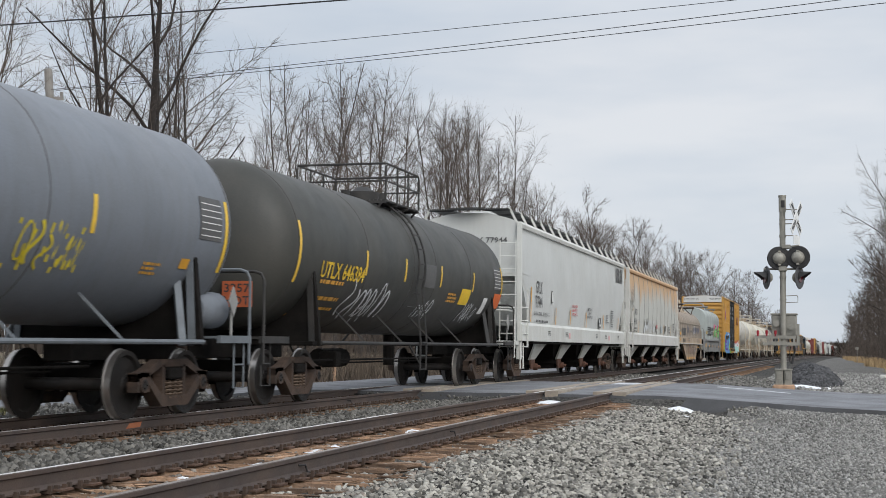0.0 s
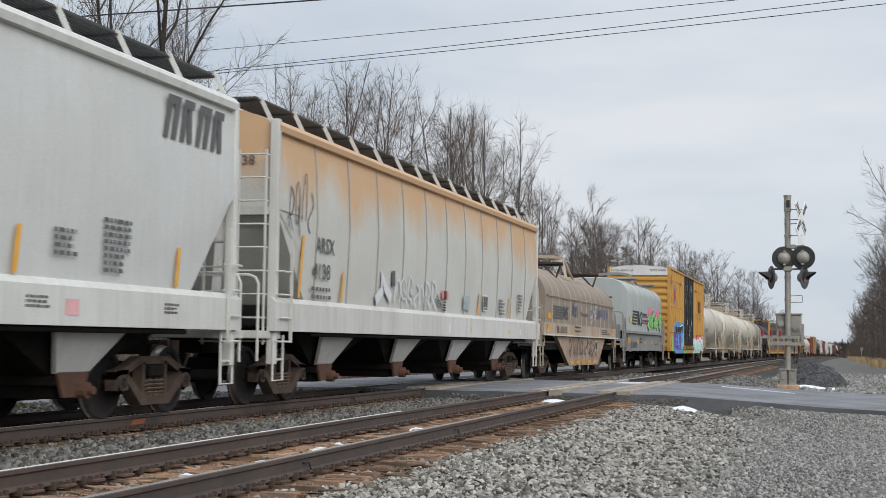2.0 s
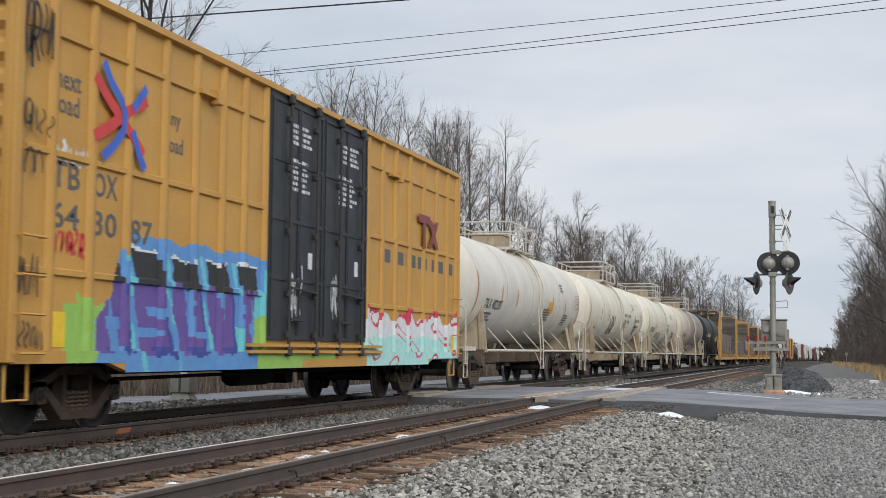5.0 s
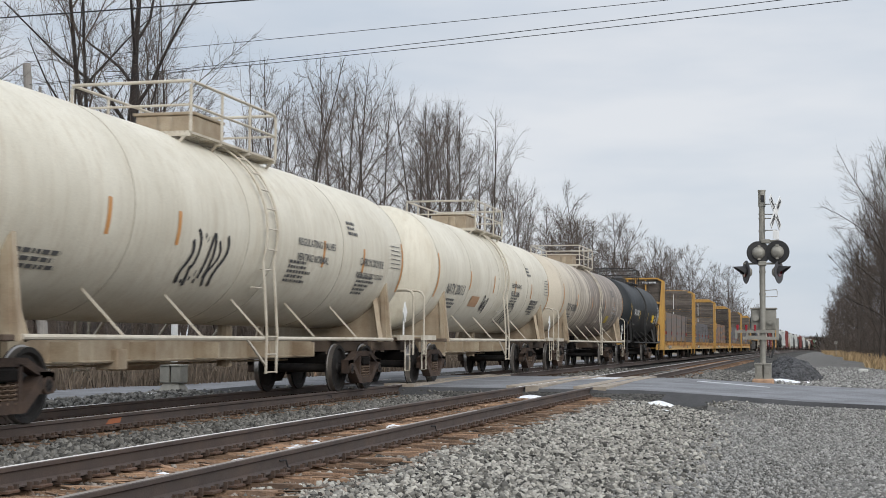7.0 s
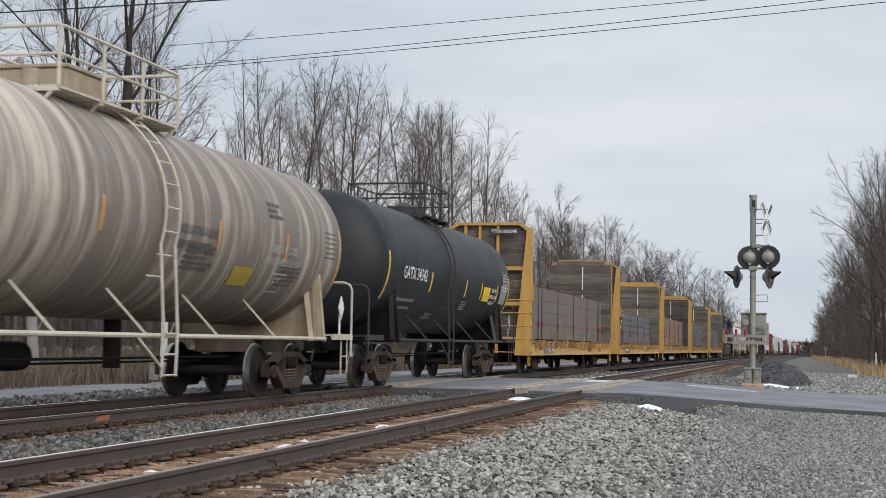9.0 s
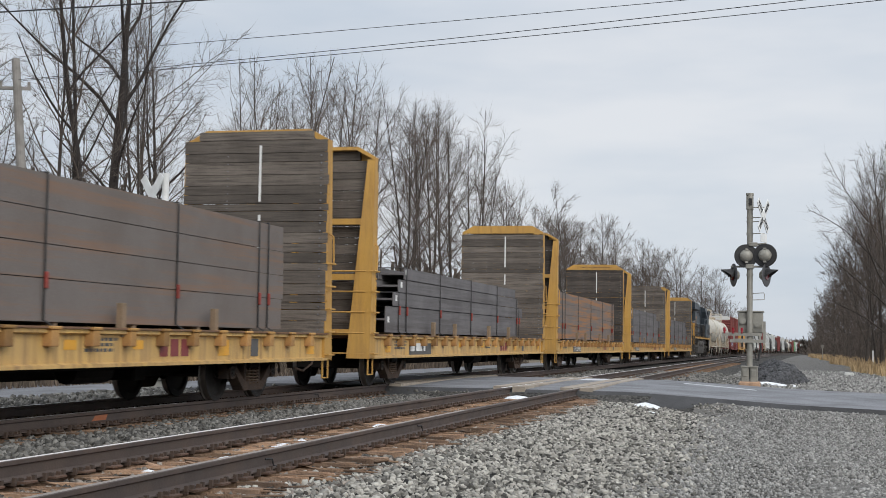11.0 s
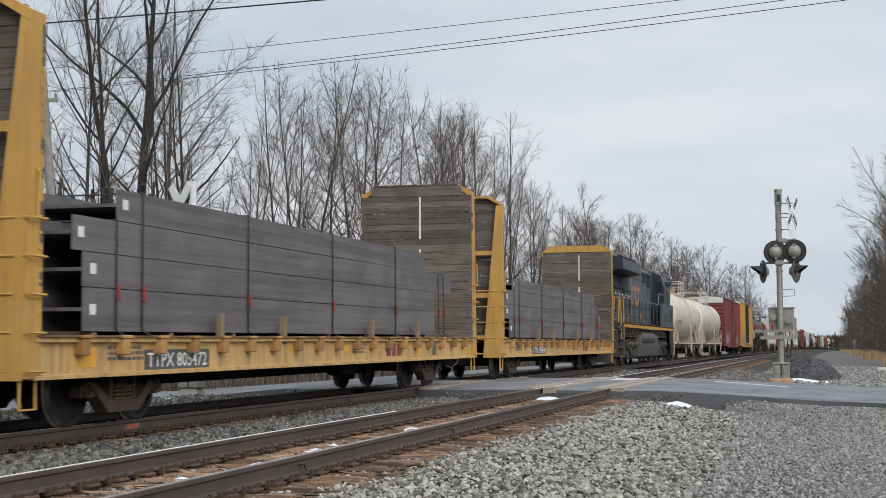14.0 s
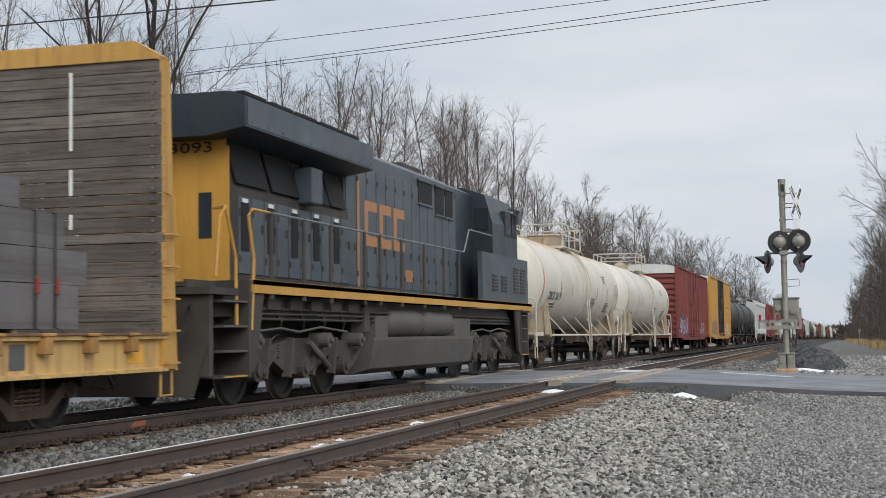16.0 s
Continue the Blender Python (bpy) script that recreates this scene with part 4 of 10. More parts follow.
dashes(bm, -6.6, 1.30, 1.0, 1, 0.06, S, rng)
dashes(bm, 2.2, 2.15, 0.9, 3, 0.05, S, rng)
decal("small_print", bm, P_AMBER, c)
bm = B()
scribble(bm, -4.5, 1.25, 2.5, 0.95, 7, S, rng, 0.05)
scribble(bm, 0.2, 1.45, 1.1, 0.5, 4, S, rng, 0.04)
scribble(bm, 4.0, 1.45, 1.3, 0.55, 5, S, rng, 0.04)
decal("sprayed_tag", bm, P_SPRAY_WHITE, c, "white sprayed tags")
bm = B()
rect(bm, 3.3, 4.15, 1.95, 2.35, S, 4)
decal("warning_panel", bm, P_YELLOW, c)
bm = B()
rect(bm, 5.6, 6.0, 1.75, 2.2, S, 4)
decal("white_label", bm, P_WHITE, c)
bm = B()
rect(bm, 6.6, 7.35, 1.95, 2.35, S, 4)
decal("orange_label", bm, P_ORANGE, c)
bm = B()
rect(bm, 0.1, 0.9, 2.25, 2.75, S, 4)
decal("grey_patch", bm, flat_paint("dull_grey_patch", (0.10, 0.10, 0.098)), c)
# the orange number panel on the near head
bm = B()
box(bm, (0.62, -8.02, 1.80), (0.52, 0.02, 0.42))
pl = part("number_panel", bm, flat_paint("rusty_orange_panel", (0.36, 0.085, 0.03)), c, "orange panel with black figures")
E2 = lambda q, w: (q, -8.036, w)
letters(c, "3257", 0.40, 1.83, 0.44, 0.14, E2, P_BLACK)
letters(c, "HOT", 0.40, 1.63, 0.44, 0.14, E2, P_BLACK)

# four pale ones
def pale(u, label, L, half, mark, ladder, paint=None, plat="box", width=2.0, lettering=None, beam=None, strips=None, rail_y=0.0):
    c, sh = tank_car(u, label, L, half, 1.465, 2.715, paint or M_TANK_WHITE, M_CREAMY, L / 2 - 2.35, rail_paint=M_PALE_RAIL, rail_y=rail_y, strips=strips or (-half + 2.9, -half + 4.9, half - 5.0, half - 2.7), strip_mat=P_TAN_ORANGE, seams=(-half * 0.55, -0.55, 0.55, half * 0.5), ladder=ladder, plat=plat, sill=beam)
    S = tank_side(1.477, 2.715, 2.4)
    if mark:
        letters(c, mark, -half + 1.05, 2.12, width, 0.27, S, lettering or P_DARK)
    bm = B()
    dashes(bm, -half + 1.05, 1.95, 1.5, 3, 0.06, S, rng)
    dashes(bm, half - 3.6, 3.2, 0.6, 3, 0.06, S, rng)
    dashes(bm, half - 2.9, 2.2, 1.1, 5, 0.05, S, rng)
    dashes(bm, 1.3, 2.3, 1.2, 5, 0.05, S, rng)
    decal("small_print", bm, P_DARK, c)
    return c, S, half


c, S, h = pale(141.7, "cream white tank car with a railed platform on top", 17.7, 7.7, "TILX 402207", 0.3, M_TANK_WHITE2, beam=M_SILL_RUST)
bm = B()
rect(bm, 2.0, 2.6, 2.2, 2.6, S, 3)
decal("warning_panel", bm, P_AMBER, c)
c, S, h = pale(160.0, "cream white tank car with a black tag and printed warnings", 17.9, 7.92, "", 0.2, M_TANK_WHITE, beam=M_CREAMY)
letters(c, "REGULATING VALVES", 1.6, 2.62, 1.9, 0.13, S, P_DARK)
letters(c, "VENTING NORMAL", 1.6, 2.36, 1.6, 0.13, S, P_DARK)
letters(c, "CARBON DIOXIDE", 5.0, 2.45, 1.5, 0.15, S, P_DARK)
letters(c, "REFRIGERATED LIQUID", 4.9, 2.2, 1.7, 0.12, S, P_DARK)
bm = B()
scribble(bm, -2.6, 1.7, 1.3, 0.9, 6, S, rng, 0.07)
decal("sprayed_tag", bm, P_SPRAY_BLACK, c, "black sprayed tag")
c, S, h = pale(178.0, "cream white tank car with a brown-stained head", 16.6, 7.14, "NATX 200113", 0.14, M_TANK_WHITE, beam=M_CREAMY, width=1.75, strips=(-3.86, -1.1, 1.74, 4.17), rail_y=0.3)
letters(c, "REGULATING VALVES", 1.2, 2.55, 1.4, 0.13, S, P_DARK)
letters(c, "VENTING NORMAL", 1.2, 2.33, 1.25, 0.13, S, P_DARK)
letters(c, "CARBON DIOXIDE", 4.3, 2.15, 1.2, 0.13, S, P_DARK)
letters(c, "REFRIGERATED", 4.35, 1.95, 1.1, 0.13, S, P_DARK)
letters(c, "LIQUID", 4.6, 1.75, 0.6, 0.13, S, P_DARK)
bm = B()
scribble(bm, 1.0, 1.25, 1.3, 0.9, 5, S, rng, 0.05)
scribble(bm, -2.0, 1.7, 0.6, 0.5, 3, S, rng, 0.05)
decal("sprayed_tag", bm, P_SPRAY_BLACK, c, "black sprayed tag")
bm = B()
rect(bm, -3.4, -2.5, 1.85, 2.15, S, 3)
decal("warning_panel", bm, flat_paint("faded_warning_panel", (0.42, 0.25, 0.14)), c)
M_SOOTY = sooty_tank()
c, S, h = pale(196.1, "tan tank car streaked round with dark soot", 17.9, 8.02, "TILX 400680", 0.55, M_SOOTY, strips=(-4.9, -1.26, 2.37, 5.2), rail_y=0.1)
bm = B()
rect(bm, 3.2, 4.0, 1.78, 2.12, S, 3)
decal("warning_panel", bm, flat_paint("sooted_yellow_panel", (0.40, 0.30, 0.05)), c, "sooted yellow warning panel")
letters(c, "REGULATING VALVES", 1.0, 2.48, 1.3, 0.13, S, P_DARK)
letters(c, "VENTING NORMAL", 1.0, 2.26, 1.2, 0.13, S, P_DARK)
P_DULL_WHITE = flat_paint("dulled_white_lettering", (0.42, 0.41, 0.39))
letters(c, "CARBON DIOXIDE", 4.45, 2.42, 1.25, 0.14, S, P_DULL_WHITE)
letters(c, "REFRIGERATED LIQUID", 4.3, 2.20, 1.6, 0.14, S, P_DULL_WHITE)
bm = B()
for a, b, z0, z1 in ((4.85, 5.5, 1.72, 1.75), (4.85, 5.5, 2.06, 2.09), (4.85, 4.89, 1.75, 2.06), (5.46, 5.5, 1.75, 2.06)):
    rect(bm, a, b, z0, z1, S, 2)
decal("label_border", bm, P_DULL_WHITE, c)
letters(c, "FT", 5.0, 1.81, 0.34, 0.20, S, P_DULL_WHITE)

# the short, new black one
c, sh = tank_car(213.5, "clean black tank car with white numbers and yellow strips", 14.9, 6.28, 1.49, 2.70, M_TANK_NEWBLACK, M_DARK_RAIL, 5.15, strips=(-2.63, 0.9, 2.7, 4.7), strip_z=2.4, seams=(-1.0, 0.0), ladder=-1.0, plat="small", rail_y=-0.4)
S = tank_side(1.505, 2.70, 2.3)
letters(c, "GATX 34342", -5.07, 2.38, 1.97, 0.28, S, P_WHITE)
letters(c, "FRA APP", 3.95, 2.40, 0.55, 0.11, S, P_WHITE)
letters(c, "AMMONIUM", 3.80, 2.22, 0.80, 0.11, S, P_WHITE)
letters(c, "NITRATE", 3.92, 2.04, 0.60, 0.11, S, P_WHITE)
bm = B()
dashes(bm, -5.0, 1.85, 1.9, 2, 0.08, S, rng, 2.6)
dashes(bm, -1.9, 1.55, 0.8, 3, 0.04, S, rng)
dashes(bm, 0.8, 2.0, 0.8, 4, 0.04, S, rng)
decal("small_print", bm, P_GREY, c)
bm = B()
rect(bm, 2.9, 3.75, 2.12, 2.52, S, 3)
decal("warning_panel", bm, P_YELLOW, c)
bm = B()
rect(bm, 5.1, 5.9, 2.1, 2.65, S, 3)
decal("data_sheet", bm, P_GREY, c)


# ---- covered hoppers ----
def stained(name, base, second, stain, z0, z1, fac=0.8, **kw):
    """Paint with a stain that comes down from the top edge in an uneven front."""
    m = surf(name, base, second, **kw)
    n, l = m.node_tree.nodes, m.node_tree.links
    p = n["Principled BSDF"]
    old = p.inputs["Base Color"].links[0].from_socket
    tc = n.new("ShaderNodeTexCoord")
    sep = n.new("ShaderNodeSeparateXYZ")
    l.new(tc.outputs["Object"], sep.inputs["Vector"])
    mp = n.new("ShaderNodeMapping")
    mp.inputs["Scale"].default_value = (1.0, 1.0, 0.5)
    l.new(tc.outputs["Object"], mp.inputs["Vector"])
    t = n.new("ShaderNodeTexNoise")
    t.inputs["Scale"].default_value = 0.9
    t.inputs["Detail"].default_value = 7
    t.inputs["Roughness"].default_value = 0.6
    l.new(mp.outputs["Vector"], t.inputs["Vector"])
    mr = n.new("ShaderNodeMapRange")
    mr.inputs["From Min"].default_value, mr.inputs["From Max"].default_value = z0, z1
    mr.inputs["To Min"].default_value, mr.inputs["To Max"].default_value = -0.35, 0.45
    mr.clamp = False
    l.new(sep.outputs["Z"], mr.inputs["Value"])
    add = n.new("ShaderNodeMath")
    l.new(mr.outputs["Result"], add.inputs[0])
    l.new(t.outputs["Fac"], add.inputs[1])
    m2 = n.new("ShaderNodeMapRange")
    m2.inputs["From Min"].default_value, m2.inputs["From Max"].default_value = 0.45, 0.75
    m2.inputs["To Max"].default_value = fac
    l.new(add.outputs["Value"], m2.inputs["Value"])
    mx = n.new("ShaderNodeMix")
    mx.data_type = "RGBA"
    mx.inputs["B"].default_value = (*stain, 1)
    l.new(old, mx.inputs["A"])
    l.new(m2.outputs["Result"], mx.inputs["Factor"])
    l.new(mx.outputs["Result"], p.inputs["Base Color"])
    return m


M_HOPPER = surf("pale_grey_hopper_paint", (0.56, 0.575, 0.56), (0.49, 0.505, 0.49), 0.6, 50, 0.7, 0.5, bump=0.03, streak=(0.40, 0.39, 0.36), streak_fac=0.25, dust=(0.43, 0.42, 0.39), dust_fac=0.3)
M_HOPPER_SILL = surf("white_side_sill", (0.60, 0.61, 0.58), (0.50, 0.50, 0.47), 1.0, 50, 0.7, 0.5, bump=0.03, streak=(0.33, 0.29, 0.23), streak_fac=0.3)
M_HOPPER_TAN = stained("rust_stained_hopper_paint", (0.515, 0.52, 0.485), (0.44, 0.44, 0.405), (0.53, 0.315, 0.15), 2.35, 4.4, 0.85, scale=0.6, grain=50, var=0.7, rough=0.6, bump=0.04, streak=(0.42, 0.33, 0.24), streak_fac=0.22)
M_TAN_SILL = surf("dusty_side_sill", (0.57, 0.57, 0.545), (0.48, 0.475, 0.45), 1.0, 50, 0.7, 0.6, bump=0.03, streak=(0.26, 0.2, 0.15), streak_fac=0.35)
M_GRATE = surf("dark_roof_grating", (0.055, 0.058, 0.06), (0.08, 0.075, 0.07), 3, 50, 0.6, 0.7, bump=0.1)


def hopper(u, label, L, paint, sill_paint, ztop, ribs, marks):
    c = start(thing("covered_hopper", label, "hopper car", "freight cars"), u)
    h = L / 2
    X = 1.50
    # body: sides that curve in a little to the roof edge, with the lower corners cut away over the trucks
    bm = B()
    prof = [(1.47, 1.60), (X, 2.2), (X + 0.03, 3.0), (X, 3.8), (1.44, ztop), (1.15, ztop + 0.16), (0.6, ztop + 0.30), (0, ztop + 0.34)]
    full = prof + [(-x, z) for x, z in reversed(prof[:-1])]
    ye = h - 0.55
    cut = 1.3
    secs = []
    for y, lo in ((-ye, 3.05), (-ye + cut, 1.60), (0.0, 1.60), (ye - cut, 1.60), (ye, 3.05)):
        secs.append([(x, y, max(z, lo)) for x, z in full])
    loft(bm, secs)
    body = part("body", bm, paint, c, smooth=30)
    # end slope sheets and the end wall's frame
    for s in (-1, 1):
        bm = B()
        A = [(-1.42, s * (ye - 0.02), 2.95), (1.42, s * (ye - 0.02), 2.95), (1.42, s * (ye - cut - 0.9), 1.25), (-1.42, s * (ye - cut - 0.9), 1.25)]
        bm.faces.new([bm.verts.new(p) for p in A])
        bmesh.ops.solidify(bm, geom=bm.faces[:], thickness=0.03)
        part("slope_sheet", bm, paint, c)
        bm = B()
        for x in (-1.46, 1.46):
            box(bm, (x, s * (h - 0.5), 2.55), (0.14, 0.12, 3.8), 0.01)
        box(bm, (0, s * (h - 0.5), 3.02), (2.9, 0.1, 0.12))
        for x in (-0.55, 0.55):
            bar(bm, (x, s * (h - 0.55), 3.0), (x, s * (h - 0.35), 1.2), 0.12, 0.10)
        box(bm, (0, s * (h - 0.42), 1.10), (2.95, 0.8, 0.12), 0.01)
        part("end_frame", bm, sill_paint, c)
        # ladders at the corner: on the side and on the end
        y1 = s * (h - 0.45)
        bm = B()
        for k in range(4):
            z = 1.0 + k * 0.36
            pipe(bm, [(1.53, y1, z), (1.62, y1, z), (1.62, y1 - s * 0.42, z), (1.53, y1 - s * 0.42, z)], 0.016, 5)
        bar(bm, (1.62, y1 - s * 0.42, 0.98), (1.62, y1 - s * 0.42, 2.6), 0.05, 0.02)
        part("side_ladder", bm, sill_paint, c)
        bm = B()
        for k in range(9):
            z = 1.0 + k * 0.36
            pipe(bm, [(1.40, y1 + s * 0.06, z), (1.40, y1 + s * 0.16, z), (0.95, y1 + s * 0.16, z), (0.95, y1 + s * 0.06, z)], 0.016, 5)
        for x in (0.95, 1.40):
            bar(bm, (x, y1 + s * 0.16, 0.95), (x, y1 + s * 0.16, 3.95), 0.035, 0.02)
        part("end_ladder", bm, sill_paint, c)
        for x in (1.5, -1.5):
            bm = B()
            pipe(bm, [(x, y1, 1.1), (x, y1, 0.40), (x, y1 - s * 0.4, 0.40), (x, y1 - s * 0.4, 1.1)], 0.022, 5)
            pipe(bm, [(x, y1, 0.72), (x, y1 - s * 0.4, 0.72)], 0.02, 5)
            part("corner_step", bm, sill_paint, c)
        bm = B()
        hand_rail_end(bm, s * (h - 0.03), s, top=2.0)
        part("end_railing", bm, sill_paint, c)
        coupler(c, s * (h - 0.12), s)
        truck(c, s * (h - 1.95))
    # side sills and top chords
    for x in (-1, 1):
        bm = B()
        prism(bm, [(x * 1.44, 1.16), (x * 1.58, 1.16), (x * 1.58, 1.60), (x * 1.50, 1.68), (x * 1.44, 1.68)], "y", -h + 0.35, h - 0.35)
        part("side_sill", bm, sill_paint, c)
        bm = B()
        prism(bm, [(x * 1.40, ztop - 0.13), (x * 1.53, ztop - 0.11), (x * 1.55, ztop - 0.02), (x * 1.49, ztop + 0.06), (x * 1.38, ztop + 0.05)], "y", -ye - 0.05, ye + 0.05)
        part("top_chord", bm, paint if ribs == 12 else sill_paint, c)
        if ribs:
            pr = [(p[0] * x + x * 0.006, p[1]) for p in prof[:5]]
            for k in range(1, ribs):
                y = -ye + 2 * ye * k / ribs
                bm = B()
                loft(bm, [[(px, y - 0.025, pz), (px + x * 0.012, y - 0.018, pz), (px + x * 0.012, y + 0.018, pz), (px, y + 0.025, pz)] for px, pz in (pr[1:] if abs(y) > ye - cut else pr)])
                part("panel_seam", bm, M_SEAM_GREY, body)
    # the four hoppers under the body, each with its outlet gate
    for k in range(4):
        y = (k - 1.5) * 4.3
        bm = B()
        loft(bm, [[(-1.30, y - 2.1, 1.22), (1.30, y - 2.1, 1.22), (1.30, y + 2.1, 1.22), (-1.30, y + 2.1, 1.22)], [(-0.95, y - 0.34, 0.58), (0.95, y - 0.34, 0.58), (0.95, y + 0.34, 0.58), (-0.95, y + 0.34, 0.58)]])
        # sheets between the bays: their recess shade is painted in, not the car's paint
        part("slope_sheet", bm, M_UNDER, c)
        for x in (-1, 1):
            bm = B()
            loft(bm, [[(x * 1.36, y - 0.95, 1.2), (x * 1.42, y - 0.95, 1.2), (x * 1.42, y + 0.85, 1.2), (x * 1.36, y + 0.85, 1.2)], [(x * 1.02, y - 0.36, 0.60), (x * 1.08, y - 0.36, 0.60), (x * 1.08, y + 0.36, 0.60), (x * 1.02, y + 0.36, 0.60)]])
            part("hopper_bay", bm, sill_paint, c)
        bm = B()
        box(bm, (0, y, 0.52), (2.1, 0.66, 0.13), 0.015)
        prism(bm, [(y - 0.30, 0.58), (y + 0.30, 0.58), (y + 0.20, 0.30), (y - 0.20, 0.30)], "x", -0.95, 0.95)
        gate = part("outlet_gate", bm, M_UNDER, c)
        for x in (-1, 1):
            bm = B()
            prism(bm, [(y - 0.36, 0.62), (y + 0.36, 0.62), (y + 0.22, 0.32), (y - 0.22, 0.32)], "x", x * 1.06, x * 1.10)
            rod(bm, (x * 1.08, y + 0.14, 0.40), (x * 1.22, y + 0.14, 0.40), 0.10, 12)
            rod(bm, (x * 1.1, y + 0.14, 0.40), (x * 1.30, y + 0.14, 0.40), 0.05, 8)
            part("gate_plate", bm, M_RUSTY_GATE, gate, "rust-red gate plate with its drive")
    bm = B()
    box(bm, (0, 0, 0.98), (0.5, L - 1.2, 0.36))
    rod(bm, (1.50, -h + 2, 1.12), (1.50, h - 2, 1.12), 0.035, 8)
    part("centre_sill", bm, M_UNDER, c)
    # roof: hatches, grating on stands
    bm = B()
    box(bm, (0, 0, ztop + 0.37), (0.75, 2 * ye - 1.5, 0.12), 0.02)
    for k in range(8):
        box(bm, (0, -ye + 1.6 + k * (2 * ye - 3.2) / 7, ztop + 0.47), (0.8, 0.1, 0.10))
    part("roof_hatch", bm, paint, c)
    zg = ztop + 0.42
    bm = B()
    for sx in (-1, 1):
        for k in range(9):
            box(bm, (sx * (0.52 + k * 0.075), 0, zg), (0.045, 2 * ye + 0.3, 0.03))
        n = 14
        for k in range(n + 1):
            y = -ye + 2 * ye * k / n
            box(bm, (sx * 0.82, y, zg - 0.03), (0.72, 0.035, 0.04))
    for s in (-1, 1):
        for k in range(8):
            box(bm, (0, s * (ye - 0.05 + k * 0.07), zg), (1.0, 0.045, 0.03))
    part("roof_walk", bm, M_GRATE, c)
    for sx in (-1, 1):
        bm = B()
        bar(bm, (sx * 1.38, 0, ztop + 0.02), (sx * 1.16, 0, zg + 0.02), 0.065, 0.02)
        stand = part("roof_walk_stand", bm, sill_paint, c)
        stand.matrix_basis = pose(0, -ye, 0)
        for k in range(1, 15):
            twin(stand, pose(0, -ye + 2 * ye * k / 14, 0))
    S = flat_side(X + 0.075)
    for y in marks["strips"]:
        bm = B()
        high = marks.get("tall", 0.0) if y == marks["strips"][0] else 0.0
        rect(bm, y - 0.05, y + 0.05, 1.70, 2.22 + high, flat_side(1.536), 1, marks.get("lean", 0.0) * (1 + high))
        decal("reflective_strip", bm, P_AMBER, c)
    return c


rng = random.Random(8)
SB = flat_side(1.538)
SS = flat_side(1.586)
c = hopper(48.3, "pale grey covered hopper car with black stencilled marks", 21.1, M_HOPPER, M_HOPPER_SILL, 4.43, 0, {"strips": (-8.85, -5.08, -2.56, 0.57, 4.44, 8.2), "tall": 0.5, "lean": 0.08})
letters(c, "GPLX", -8.07, 2.57, 0.9, 0.36, SB, P_DARK)
letters(c, "77944", -8.15, 2.14, 0.98, 0.36, SB, P_DARK)
letters(c, "CAUTION - BEFORE", -2.15, 2.32, 1.0, 0.10, SB, P_RED)
letters(c, "UNLOADING ATTACH", -2.2, 2.18, 1.0, 0.10, SB, P_RED)
letters(c, "GROUND CONNECTION", -2.25, 2.04, 1.05, 0.10, SB, P_RED)
letters(c, "HAMMERING ON SIDE", 0.9, 2.30, 1.0, 0.10, SB, P_DARK)
letters(c, "OF CAR WILL", 1.1, 2.16, 0.62, 0.10, SB, P_DARK)
letters(c, "CONTAMINATE PRODUCT", 0.8, 2.02, 1.15, 0.10, SB, P_DARK)
letters(c, "LD LMT 220800 LB 100150 KG", -8.4, 1.92, 2.3, 0.11, SB, P_DARK)
letters(c, "GPLX 77944", -1.3, 3.9, 1.3, 0.16, lambda q, w: (q + 1.1, -10.03, w), P_DARK)
bm = B()
dashes(bm, -8.1, 1.72, 2.6, 1, 0.07, SB, rng)
dashes(bm, 5.2, 2.2, 0.6, 4, 0.05, SB, rng)
dashes(bm, 6.3, 2.4, 0.7, 8, 0.05, SB, rng)
for y in (-6.5, -3.6, 2.4, 4.6, 7.8):
    dashes(bm, y, 1.45, 0.5, 3, 0.03, SS, rng)
rect(bm, -5.75, -5.5, 2.35, 2.72, SB)
rect(bm, 3.4, 3.85, 1.72, 2.1, SB)
decal("small_print", bm, P_DARK, c)
bm = B()
rect(bm, -5.73, -5.52, 2.38, 2.69, flat_side(1.541))
rect(bm, 3.46, 3.62, 1.9, 2.05, flat_side(1.541))
rect(bm, 3.46, 3.79, 1.78, 1.86, flat_side(1.541))
decal("label_field", bm, P_WHITE, c)
bm = B()
for y in (-3.05, 5.4):
    rect(bm, y, y + 0.3, 1.28, 1.46, SS)
decal("pink_label", bm, flat_paint("faded_pink_label", (0.7, 0.4, 0.4)), c)
# the big leasing mark, as plain slanted bars
bm = B()
for k in range(4):
    y = 7.75 + k * 0.47
    rect(bm, y, y + 0.13, 3.62, 4.2, flat_side(1.525), 2, 0.16)
    rect(bm, y + 0.22, y + 0.36, 3.62, 4.2, flat_side(1.525), 2, 0.0 if k % 2 else 0.16)
    rect(bm, y + 0.10, y + 0.42, 4.08, 4.2, flat_side(1.527), 1, 0.03)
decal("mark_bar", bm, P_DARK, c, "large dark mark near the roof")

c = hopper(69.75, "covered hopper car stained orange-tan under its roof", 20.6, M_HOPPER_TAN, M_TAN_SILL, 4.37, 12, {"strips": (-8.9, -6.9, 2.87, 6.1), "tall": 0.5, "lean": 0.12})
letters(c, "ARSX", -8.16, 2.48, 0.9, 0.27, SB, P_DARK)
letters(c, "4138", -8.28, 2.04, 0.82, 0.27, SB, P_DARK)
letters(c, "ARSX 4138", -1.2, 3.75, 1.1, 0.15, lambda q, w: (q + 1.2, -9.77, w), P_DARK)
bm = B()
dashes(bm, -8.35, 1.85, 1.0, 2, 0.06, SB, rng, 2.2)
dashes(bm, 5.0, 2.1, 0.7, 5, 0.05, SB, rng)
dashes(bm, 7.2, 2.3, 0.6, 6, 0.05, SB, rng)
